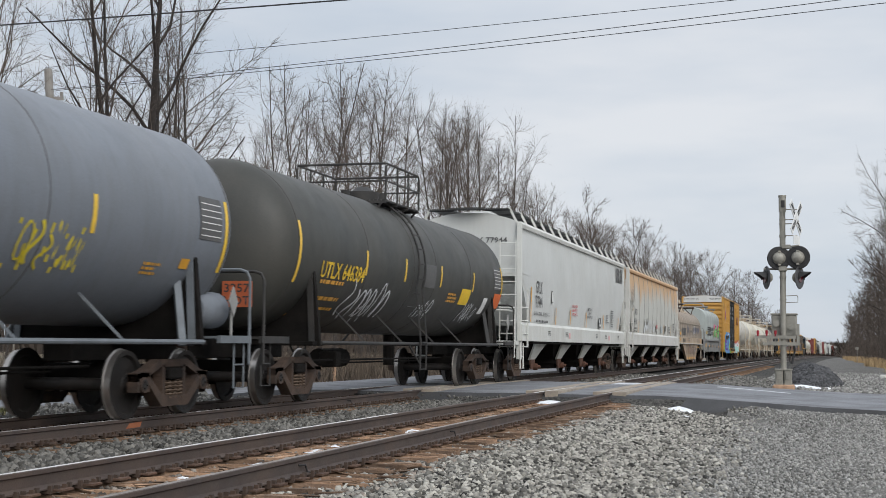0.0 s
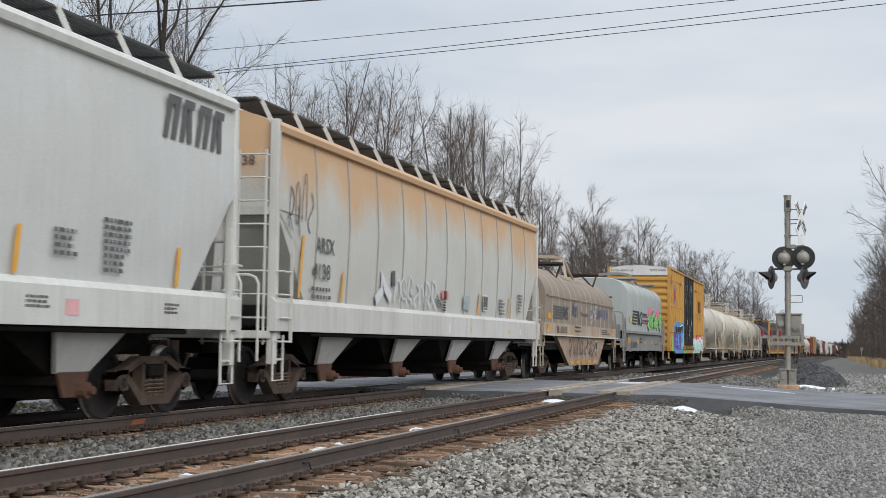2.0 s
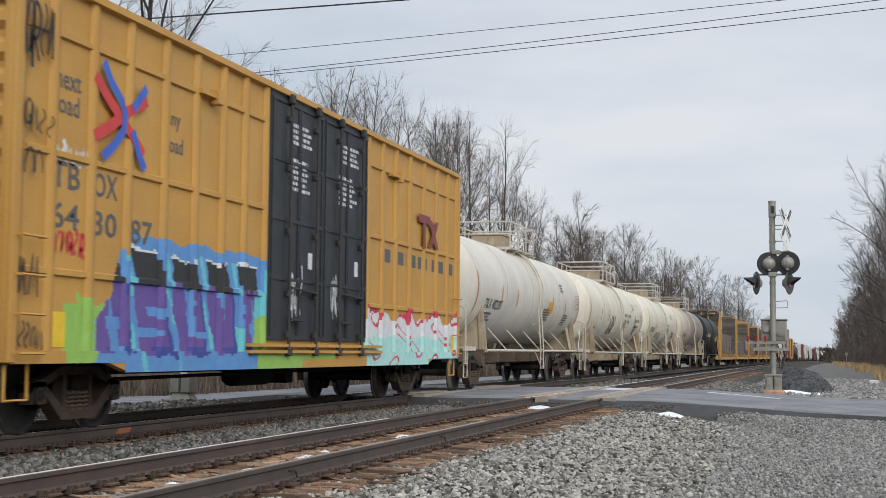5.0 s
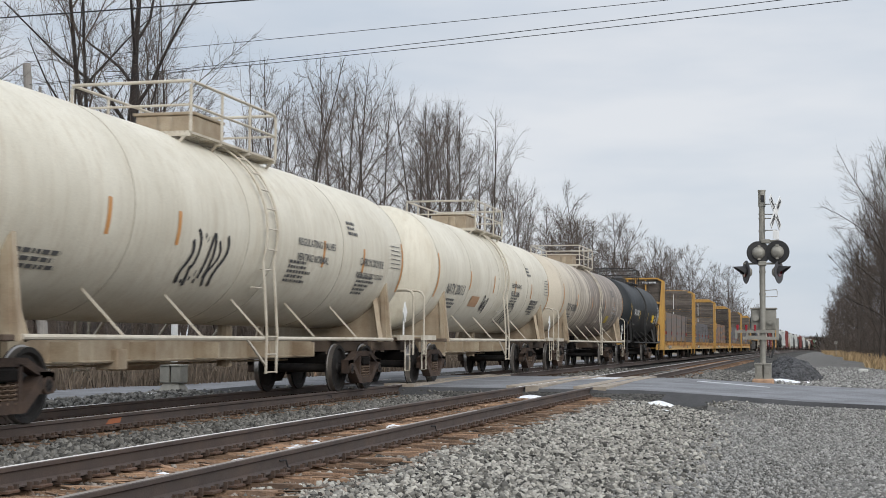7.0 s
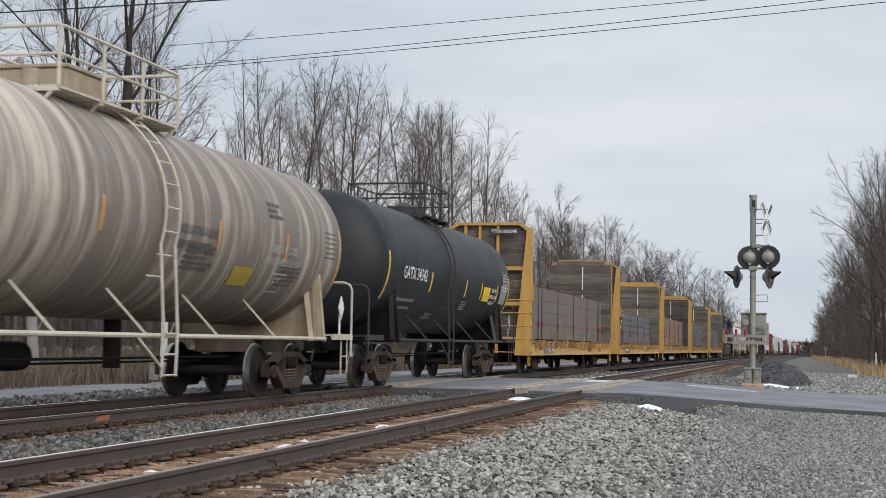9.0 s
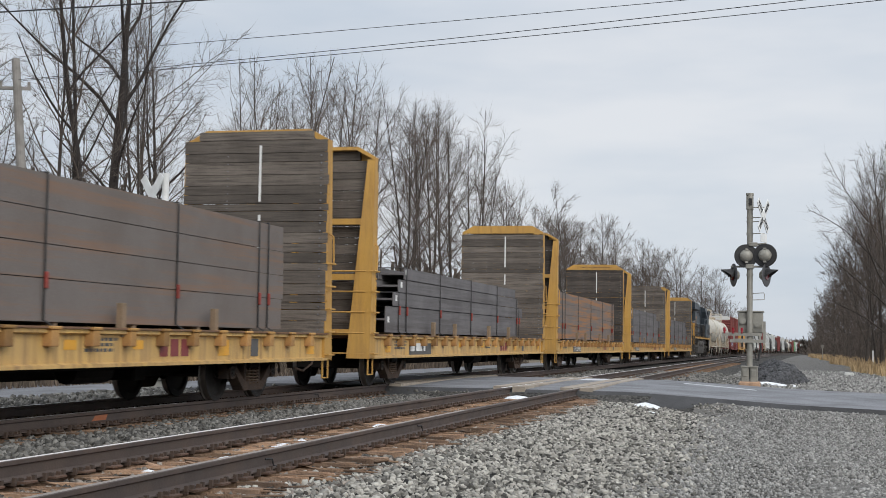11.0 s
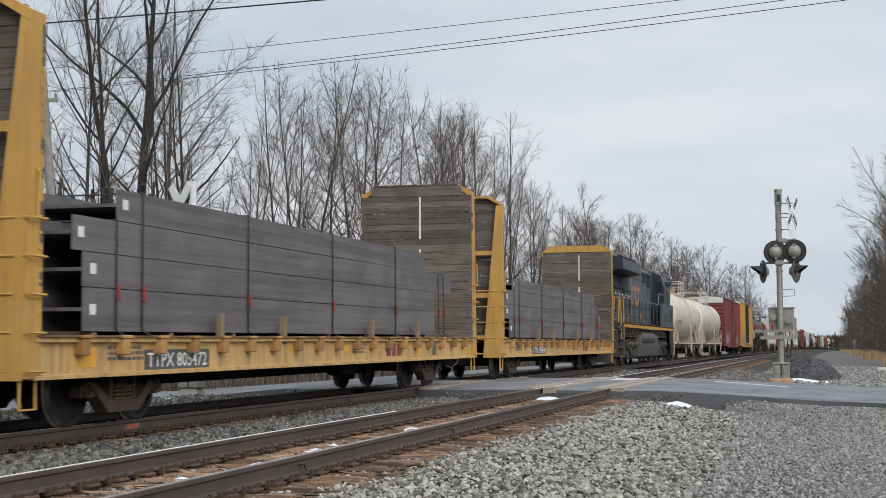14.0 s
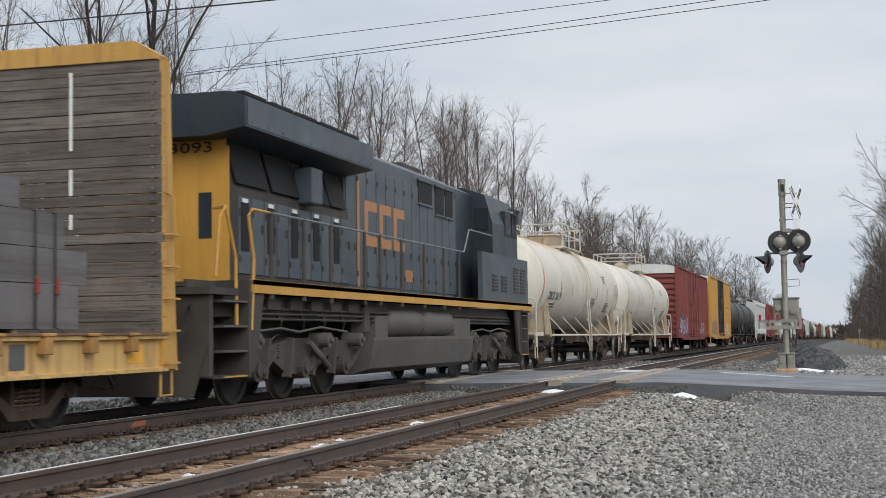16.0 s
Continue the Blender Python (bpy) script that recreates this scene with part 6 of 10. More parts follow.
def mural_at(y, z):
    """Which sprayed colour covers the yellow side at (y, z); 0 is bare paint."""
    y -= 0.62
    j = 0.09 * noise.noise((y * 2.1, z * 2.1, 1.7)) + 0.04 * noise.noise((y * 7, z * 7, 4.2))
    name = None
    if -8.9 < y < -2.85 and z < 2.42 + j:
        top = 2.32 + 1.2 * j
        slant = y + 8.35 + 0.30 * (z - 1.5)
        cell = (slant + 1.2 * j) % 1.10
        k = int(slant // 1.10) % 4
        if y < -8.2 + 0.5 * (z - 1.0) + 2 * j:
            name = "green" if z < 1.55 + 2 * j else None
        elif z > top - 0.09:
            name = "blue"
        elif z > top - 0.13 and 0.2 < cell < 0.95:
            name = "white"
        elif z > top - 0.48:
            name = "black" if 0.22 < cell < 0.92 else "blue" if cell > 0.14 else "teal"
        else:
            # fat letters without words: each a purple block cut by its own strokes
            q, v = (cell - 0.08) / 0.98, (z - 0.92) / 0.9
            stroke = ((abs(q - 0.5) < 0.16 * (1 - v) or (abs(v - 0.45) < 0.07 and 0.3 < q < 0.7)),
                      (abs(v - 0.62) < 0.06 and q > 0.35) or (abs(v - 0.33) < 0.06 and q < 0.65),
                      (0.38 < q < 0.52 and v > 0.28) or (abs(v - 0.30) < 0.05 and q > 0.4),
                      abs(q - 0.5) < 0.05 + 0.22 * abs(v - 0.5) and v > 0.55)[k]
            edge = cell < 0.10 or cell > 1.02
            name = "teal" if edge and (k + int(z * 3)) % 3 == 0 else "blue" if edge or stroke or z < 0.93 + j else "navy" if cell > 0.92 or (v < 0.12 and q > 0.3) else "purple"
            if y > -3.35 + j:
                name = "green" if z < 1.5 else "teal"
    elif -2.9 < y < 0.2 and z < 1.02 + j:
        name = "green" if z > 0.86 or y < -1.4 else None
    elif 1.95 < y < 9.3 and z < 1.72 + 2.5 * j + 0.10 * math.sin(y * 3):
        q = math.sin(y * 4.3 + 3 * math.sin(z * 5)) + 0.6 * math.sin(z * 9 + y * 2)
        name = "red" if abs(q - 0.95) < 0.16 or z > 1.69 + 2.5 * j else "white" if z > 1.28 + j else "mint"
    return 0 if name is None else 1 + MURAL_KEYS.index(name)


def painted_sheet(bm_rows, y0, y1, z0, z1, x, step):
    """A flat sheet in small squares, to carry the mural: vertices and faces."""
    ny, nz = max(1, round((y1 - y0) / step)), max(1, round((z1 - z0) / step))
    base = len(bm_rows[0])
    for j in range(nz + 1):
        for i in range(ny + 1):
            bm_rows[0].append((x, y0 + (y1 - y0) * i / ny, z0 + (z1 - z0) * j / nz))
    for j in range(nz):
        for i in range(ny):
            a = base + j * (ny + 1) + i
            bm_rows[1].append((a, a + 1, a + ny + 2, a + ny + 1))


def box_car(u, label, L, ztop, paint, door, posts, levels, mural, group="freight cars", end_band=True):
    c = start(thing("box_car", label, "box car", group), u)
    h = L / 2
    d0, d1 = door
    # the shell: roof, far side, ends; the near side is panelled
    bm = B()
    prism(bm, [(-1.60, 0.86), (1.545, 0.86), (1.545, ztop - 0.14), (1.1, ztop - 0.02), (0, ztop + 0.06), (-1.1, ztop - 0.02), (-1.60, ztop - 0.14)], "y", -h + 0.08, h - 0.08)
    shell = part("body", bm, paint, c)
    step = 0.03 if mural else 1.0
    zm = 2.5
    for a, b in ((-h + 0.1, d0), (d1, h - 0.1)):
        verts, faces = [], []
        rows = (verts, faces)
        if mural:
            painted_sheet(rows, a, b, 0.86, zm, 1.55, step)
            painted_sheet(rows, a, b, zm, ztop - 0.12, 1.55, 0.8)
        else:
            painted_sheet(rows, a, b, 0.86, ztop - 0.12, 1.55, step)
        me = soup("side_panel", verts, faces, paint)
        if mural:
            for k in MURAL_KEYS:
                me.materials.append(MURAL[k])
            for p in me.polygons:
                p.material_index = mural_at(p.center.y, p.center.z) if p.center.z < zm else 0
        ob = new("side_panel", me)
        ob.parent = c
    # posts stand proud of the panels
    for y in posts:
        verts, faces = [], []
        w = 0.055 if abs(abs(y) - h) > 0.4 else 0.10
        nz = 60 if mural else 2
        for k in range(nz + 1):
            z = 0.9 + (ztop - 1.02) * k / nz
            for dx, dy in ((0.0, -w - 0.03), (0.055, -w), (0.055, w), (0.0, w + 0.03)):
                verts.append((1.552 + dx, y + dy, z))
        for k in range(nz):
            for i in range(3):
                a = k * 4 + i
                faces.append((a, a + 1, a + 5, a + 4))
        me = soup("post", verts, faces, paint)
        if mural:
            for q in MURAL_KEYS:
                me.materials.append(MURAL[q])
            for p in me.polygons:
                p.material_index = mural_at(p.center.y, p.center.z)
        ob = new("post", me)
        ob.parent = c
    for z in levels:
        bm = B()
        for a, b in ((-h + 0.3, d0 - 0.02), (d1 + 0.02, h - 0.3)):
            prism(bm, [(1.551, z - 0.05), (1.59, z - 0.03), (1.59, z + 0.03), (1.551, z + 0.05)], "y", a, b)
        rib = part("side_rib", bm, paint, c)
        if mural and z < 2.3:
            bmesh_rib = B()
            bmesh_rib.from_mesh(rib.data)
            for k in range(180):
                q = -h + 0.3 + k * 0.105
                bmesh.ops.bisect_plane(bmesh_rib, geom=bmesh_rib.verts[:] + bmesh_rib.edges[:] + bmesh_rib.faces[:], plane_co=(0, q, 0), plane_no=(0, 1, 0))
            bmesh_rib.to_mesh(rib.data)
            bmesh_rib.free()
            for q in MURAL_KEYS:
                rib.data.materials.append(MURAL[q])
            for p in rib.data.polygons:
                p.material_index = mural_at(p.center.y, p.center.z)
    bm = B()
    for x in (1, -1):
        prism(bm, [(x * 1.50, ztop - 0.17), (x * 1.64, ztop - 0.15), (x * 1.64, ztop - 0.06), (x * 1.50, ztop + 0.0)], "y", -h + 0.05, h - 0.05)
    part("roof_edge", bm, paint, c)
    verts, faces = [], []
    painted_sheet((verts, faces), -h + 2.6, h - 2.6, 0.72, 0.98, 1.612, 0.03 if mural else 1)
    painted_sheet((verts, faces), -h + 0.06, -h + 2.6, 0.84, 0.98, 1.612, 0.03 if mural else 1)
    painted_sheet((verts, faces), h - 2.6, h - 0.06, 0.84, 0.98, 1.612, 0.03 if mural else 1)
    me = soup("side_sill", verts, faces, paint)
    if mural:
        for q in MURAL_KEYS:
            me.materials.append(MURAL[q])
        for p in me.polygons:
            p.material_index = mural_at(p.center.y, p.center.z)
    ob = new("side_sill", me)
    ob.parent = c
    bm = B()
    prism(bm, [(-h + 0.06, 0.84), (-h + 2.2, 0.84), (-h + 2.7, 0.72), (h - 2.7, 0.72), (h - 2.2, 0.84), (h - 0.06, 0.84), (h - 0.06, 0.98), (-h + 0.06, 0.98)], "x", 1.50, 1.608)
    part("sill_web", bm, paint, c)
    # doors: two leaves with lock rods, hinges and panels
    dm = (d0 + d1) / 2
    for a, b in ((d0 + 0.03, dm - 0.02), (dm + 0.02, d1 - 0.03)):
        w = b - a
        bm = B()
        box(bm, (1.565, (a + b) / 2, (1.16 + ztop - 0.15) / 2), (0.06, w, ztop - 0.15 - 1.16), 0.008)
        leaf = part("door", bm, M_DOOR_BLACK if mural or paint is M_YELLOW else paint, c)
        bm = B()
        for k in range(4):
            z0 = 1.24 + k * (ztop - 1.45) / 4
            z1 = z0 + (ztop - 1.45) / 4 - 0.08
            m2 = a + w * 0.52
            for ya, yb in ((a + 0.08, m2 - 0.05), (m2 + 0.05, b - 0.08)):
                box(bm, (1.60, (ya + yb) / 2, z1 + 0.03), (0.03, yb - ya + 0.1, 0.05))
                box(bm, (1.60, ya - 0.01, (z0 + z1) / 2), (0.03, 0.05, z1 - z0))
                box(bm, (1.60, yb + 0.01, (z0 + z1) / 2), (0.03, 0.05, z1 - z0))
        part("door_frame", bm, leaf.data.materials[0], leaf)
        bm = B()
        for q in (0.30, 0.82):
            y = a + w * q
            rod(bm, (1.66, y, 0.98), (1.66, y, ztop - 0.12), 0.028, 8)
            for z in (1.25, 1.9, 2.9, 3.9, 4.7):
                box(bm, (1.635, y, z), (0.06, 0.13, 0.10), 0.01)
            box(bm, (1.66, y, 0.98), (0.10, 0.13, 0.14), 0.02)
            box(bm, (1.66, y, ztop - 0.20), (0.10, 0.12, 0.16), 0.02)
        bar(bm, (1.68, a + w * 0.30, 2.0), (1.68, a + w * 0.82, 1.95), 0.03, 0.05)
        bar(bm, (1.68, a + w * 0.30, 1.5), (1.68, a + w * 0.55, 1.48), 0.03, 0.05)
        part("lock_rod", bm, M_DARK_RAIL if paint is M_YELLOW else paint, leaf)
    bm = B()
    for z in (1.08, 0.98):
        box(bm, (1.63, dm, z), (0.09, d1 - d0 + 1.6, 0.05))
    part("door_track", bm, paint, c)
    # corrugated ends with a pale band on top
    for s in (-1, 1):
        bm = B()
        n = 11
        zt = ztop - (0.5 if end_band else 0.15)
        prof = [(0.0, 0.95)]
        for k in range(n):
            z = 0.95 + (zt - 0.95) * k / n
            dz = (zt - 0.95) / n
            prof += [(0.02, z + dz * 0.1), (0.09, z + dz * 0.35), (0.09, z + dz * 0.65), (0.02, z + dz * 0.9)]
        prof += [(0.0, zt)]
        prism(bm, [(s * (h - 0.09 + a), z) for a, z in prof], "x", -1.48, 1.48)
        part("end_wall", bm, paint, c)
        for x in (-1.55, 1.55):
            bm = B()
            box(bm, (x, s * (h - 0.06), (0.8 + ztop) / 2), (0.16, 0.14, ztop - 0.9), 0.01)
            part("corner_post", bm, paint, c)
        if end_band:
            bm = B()
            prism(bm, [(-1.48, ztop - 0.48), (1.48, ztop - 0.48), (1.48, ztop - 0.12), (1.1, ztop - 0.02), (0, ztop + 0.05), (-1.1, ztop - 0.02), (-1.48, ztop - 0.12)], "y", s * (h - 0.08), s * (h + 0.01))
            part("end_band", bm, M_END_WHITE, c, "white top of the end wall")
        bm = B()
        y1 = s * (h + 0.01)
        for k in range(6):
            z = 0.95 + k * 0.42
            if z < 2.6:
                pipe(bm, [(1.60, y1 - s * 0.1, z), (1.70, y1 - s * 0.1, z), (1.70, y1 - s * 0.58, z), (1.60, y1 - s * 0.58, z)], 0.016, 5)
            pipe(bm, [(1.38, y1, z), (1.38, y1 + s * 0.12, z), (0.9, y1 + s * 0.12, z), (0.9, y1, z)], 0.016, 5)
        pipe(bm, [(1.52, y1 - s * 0.1, 0.9), (1.52, y1 - s * 0.1, 0.45), (1.52, y1 - s * 0.55, 0.45), (1.52, y1 - s * 0.55, 0.9)], 0.022, 5)
        bar(bm, (1.35, y1 + s * 0.12, 0.9), (1.35, y1 + s * 0.12, 2.4), 0.05, 0.02)
        bar(bm, (0.92, y1 + s * 0.12, 0.9), (0.92, y1 + s * 0.12, 2.4), 0.05, 0.02)
        pipe(bm, [(0.8, y1 + s * 0.05, 2.9), (0.8, y1 + s * 0.16, 2.95), (-1.2, y1 + s * 0.16, 2.95)], 0.018, 5)
        part("ladder", bm, paint, c)
        coupler(c, s * (h + 0.15), s)
        truck(c, s * (h - 2.45))
    bm = B()
    box(bm, (0, 0, 0.85), (0.5, L - 0.2, 0.4))
    for k in range(9):
        box(bm, (0, -h + 3.2 + k * (L - 6.4) / 8, 0.88), (2.7, 0.08, 0.2))
    rod(bm, (0.7, -1.6, 0.6), (0.7, -0.2, 0.6), 0.18, 12)
    box(bm, (0.6, 0.8, 0.58), (0.35, 0.35, 0.3), 0.02)
    for x in (0.9, 0.55):
        rod(bm, (x, -h + 3, 0.6), (x, h - 3, 0.66), 0.02, 6)
    part("underframe", bm, M_UNDER, c)
    return c


rng = random.Random(21)
POSTS = (-9.36, -8.46, -7.52, -6.56, -5.64, -4.74, -3.84, -3.03, 2.06, 2.97, 3.85, 4.86, 5.91, 6.97, 7.95, 9.36)
BOX_POSTS = (-9.36, -8.64, -7.75, -6.85, -5.86, -4.92, -4.02, -3.22, -2.42, 2.68, 3.59, 4.47, 5.48, 6.53, 7.59, 8.5, 9.36)


def sign_side(x):
    """The side of the yellow box car, its lettering set out from a point 0.62 m before the car's middle."""
    return lambda u, v: (x, u + 0.62, v)


c = box_car(122.0, "tall yellow box car with black doors and purple graffiti", 18.95, 5.22, M_YELLOW, (-2.30, 2.57), BOX_POSTS, (4.55, 3.19, 1.86), True)
S = sign_side(1.556)
letters(c, "next", -9.18, 3.95, 0.55, 0.20, S, P_DARK)
letters(c, "load", -9.18, 3.66, 0.52, 0.24, S, P_DARK)
letters(c, "any", -6.42, 3.90, 0.42, 0.20, S, P_DARK)
letters(c, "road", -6.42, 3.60, 0.50, 0.22, S, P_DARK)
letters(c, "TB", -9.22, 2.82, 0.62, 0.30, S, P_DARK)
letters(c, "OX", -8.28, 2.80, 0.58, 0.30, S, P_DARK)
letters(c, "64", -9.22, 2.36, 0.62, 0.30, S, P_DARK)
letters(c, "30", -8.28, 2.34, 0.58, 0.30, S, P_DARK)
letters(c, "87", -7.34, 2.32, 0.58, 0.30, S, P_DARK)
letters(c, "EXCESS HEIGHT CAR", -1.42, 4.94, 1.15, 0.10, lambda q, w: (q, -9.489, w), P_BLACK)
letters(c, "TBOX 643087", 0.55, 4.94, 0.88, 0.12, lambda q, w: (q, -9.489, w), P_BLACK)
# the leasing pool's crossed arrows, as plain slanted bars, over the posts
SX = sign_side(1.612)
bm = B()
for pts in ([(-8.22, 4.42), (-8.02, 4.20), (-7.76, 4.02), (-7.66, 3.86), (-7.70, 3.66), (-7.92, 3.46), (-8.20, 3.28)], [(-7.12, 4.30), (-7.30, 4.12), (-7.46, 3.98)], [(-7.46, 3.70), (-7.30, 3.44), (-7.12, 3.26)]):
    ribbon(bm, pts, 0.13, sign_side(1.618))
decal("arrow_mark", bm, P_BLUE, c, "blue crossed bars")
bm = B()
for pts in ([(-8.40, 4.22), (-8.05, 3.98), (-7.62, 3.74), (-7.15, 3.44)], [(-8.40, 3.50), (-8.05, 3.66), (-7.62, 3.90), (-7.08, 4.14)]):
    ribbon(bm, pts, 0.15, SX)
decal("arrow_mark", bm, P_RED, c, "red crossed bars")
bm = B()
rect(bm, 5.4, 6.3, 3.74, 3.92, SX)
rect(bm, 5.75, 5.95, 3.2, 3.74, SX)
shape(bm, [(6.2, 3.25), (6.45, 3.25), (7.0, 3.85), (6.75, 3.85)], SX)
shape(bm, [(6.75, 3.25), (7.0, 3.25), (6.45, 3.85), (6.2, 3.85)], sign_side(1.615))
decal("mark_bar", bm, P_MAROON, c, "faded maroon mark")
bm = B()
for a, b in ((3.1, 3.8), (4.0, 4.8), (5.0, 5.4), (5.55, 5.85), (6.05, 6.5), (6.65, 6.9), (7.1, 7.9), (8.1, 8.8)):
    dashes(bm, a, 2.75, b - a, 1, 0.26, S, rng)
decal("name_bars", bm, P_DARK, c)
bm = B()
scribble(bm, -9.98, 4.10, 0.62, 0.70, 4, sign_side(1.634), rng, 0.05)
scribble(bm, -9.95, 3.32, 0.60, 0.34, 4, sign_side(1.634), rng, 0.03)
scribble(bm, -9.92, 2.86, 0.42, 0.36, 2, sign_side(1.634), rng, 0.03)
scribble(bm, -9.95, 1.50, 0.36, 0.55, 2, sign_side(1.634), rng, 0.04)
scribble(bm, -9.95, 0.98, 0.50, 0.28, 4, sign_side(1.634), rng, 0.03)
scribble(bm, -1.9, 1.3, 0.4, 0.7, 3, sign_side(1.612), rng, 0.03)
decal("sprayed_tag", bm, P_SPRAY_BLACK, c, "black marker scrawls")
bm = B()
scribble(bm, -9.25, 3.05, 0.8, 0.3, 5, S, rng, 0.06)
scribble(bm, -2.0, 1.5, 0.5, 0.8, 4, sign_side(1.612), rng, 0.03)
scribble(bm, -0.1, 1.6, 0.5, 0.7, 4, sign_side(1.612), rng, 0.03)
for a in (-2.3, 0.1):
    dashes(bm, a + 0.3, 4.62, 1.0, 4, 0.055, sign_side(1.60), rng)
    dashes(bm, a + 0.2, 4.05, 1.1, 6, 0.055, sign_side(1.60), rng)
    rect(bm, a + 1.1, a + 1.3, 2.35, 2.62, sign_side(1.60))
decal("door_print", bm, P_SPRAY_WHITE, c)
bm = B()
scribble(bm, -9.25, 2.05, 0.8, 0.3, 6, S, rng, 0.05)
decal("sprayed_tag", bm, P_RED, c, "red sprayed scrawl")
bm = B()
rect(bm, -9.22, -8.85, 1.02, 1.42, sign_side(1.558))
rect(bm, 8.35, 8.85, 1.02, 1.35, sign_side(1.558))
decal("warning_panel", bm, P_YELLOW, c)
bm = B()
for y, z in ((-4.7, 4.55), (4.2, 4.5)):
    box(bm, (1.62, y, z), (0.10, 0.5, 0.06))
    box(bm, (1.64, y + 0.3, z), (0.14, 0.16, 0.22), 0.01)
part("side_bracket", bm, M_YELLOW, c)


# ---- bulkhead flat cars with steel beams ----
M_FLAT = surf("yellow_flatcar_paint", (0.60, 0.385, 0.125), (0.49, 0.30, 0.095), 0.9, 50, 0.8, 0.6, bump=0.05, streak=(0.15, 0.075, 0.038), streak_fac=0.9, dust=(0.46, 0.32, 0.17), dust_fac=0.6)
M_FLAT_FRAME = surf("amber_bulkhead_paint", (0.52, 0.295, 0.062), (0.43, 0.235, 0.052), 0.9, 50, 0.8, 0.6, bump=0.05, streak=(0.17, 0.085, 0.04), streak_fac=0.6, dust=(0.40, 0.25, 0.10), dust_fac=0.4)
def board_wood(name, a, b, dark, stretch=(0.9, 4.0, 26.0), vary=0.32, span=(0.46, 0.66)):
    """Weathered boards or rusting steel: grain, cracks or rust that run along the piece."""
    m = surf(name, a, b, 1.2, 45, 0.9, 0.95, bump=0.4 if vary else 0.06, per_object=vary)
    n, l = m.node_tree.nodes, m.node_tree.links
    p = n["Principled BSDF"]
    old = p.inputs["Base Color"].links[0].from_socket
    tc = n.new("ShaderNodeTexCoord")
    mp = n.new("ShaderNodeMapping")
    mp.inputs["Scale"].default_value = stretch
    t = n.new("ShaderNodeTexNoise")
    t.inputs["Scale"].default_value = 1.6
    t.inputs["Detail"].default_value = 8
    t.inputs["Roughness"].default_value = 0.7
    mr = n.new("ShaderNodeMapRange")
    mr.inputs["From Min"].default_value, mr.inputs["From Max"].default_value = span
    mr.inputs["To Max"].default_value = 0.8
    mx = n.new("ShaderNodeMix")
    mx.data_type = "RGBA"
    mx.inputs["B"].default_value = (*dark, 1)
    l.new(tc.outputs["Object"], mp.inputs["Vector"])
    l.new(mp.outputs["Vector"], t.inputs["Vector"])
    l.new(t.outputs["Fac"], mr.inputs["Value"])
    l.new(mr.outputs["Result"], mx.inputs["Factor"])
    l.new(old, mx.inputs["A"])
    l.new(mx.outputs["Result"], p.inputs["Base Color"])
    return m


M_BULK = board_wood("weathered_bulkhead_board", (0.15, 0.128, 0.108), (0.092, 0.078, 0.066), (0.035, 0.029, 0.025))
M_BULK_DARK = board_wood("dark_bulkhead_board", (0.08, 0.067, 0.057), (0.045, 0.039, 0.034), (0.02, 0.017, 0.015))
M_DECK = surf("rusty_deck", (0.20, 0.11, 0.06), (0.12, 0.07, 0.045), 2, 50, 0.8, 0.9, bump=0.4)
M_BEAM = board_wood("mill_scale_steel", (0.150, 0.143, 0.146), (0.112, 0.106, 0.108), (0.078, 0.071, 0.070), (2.0, 0.13, 5.0), 0.0, (0.44, 0.64))
M_BEAM_RUST = board_wood("rust_bloomed_steel", (0.15, 0.132, 0.122), (0.185, 0.14, 0.115), (0.34, 0.155, 0.055), (2.0, 0.16, 5.0), 0.0, (0.46, 0.60))
M_BEAM_WARM = board_wood("lightly_rusted_steel", (0.158, 0.140, 0.130), (0.135, 0.115, 0.103), (0.215, 0.128, 0.082), (2.0, 0.16, 5.0), 0.0, (0.48, 0.66))
M_BLOCK = surf("timber_blocking", (0.24, 0.17, 0.11), (0.16, 0.12, 0.08), 4, 50, 0.8, 0.9, bump=0.3)

P_FIELD = flat_paint("dark_grey_number_field", (0.085, 0.085, 0.082))
M_CHAIN = surf("black_tie_down", (0.03, 0.03, 0.032), (0.05, 0.042, 0.036), 5, 60, 0.7, 0.6, bump=0.1)
M_BINDER = surf("dark_red_binder", (0.26, 0.045, 0.035), (0.15, 0.04, 0.03), 6, 60, 0.7, 0.6, bump=0.1)

M_POCKET = surf("rust_stained_pocket", (0.42, 0.235, 0.075), (0.22, 0.11, 0.05), 2, 50, 0.8, 0.75, bump=0.2, per_object=0.35)


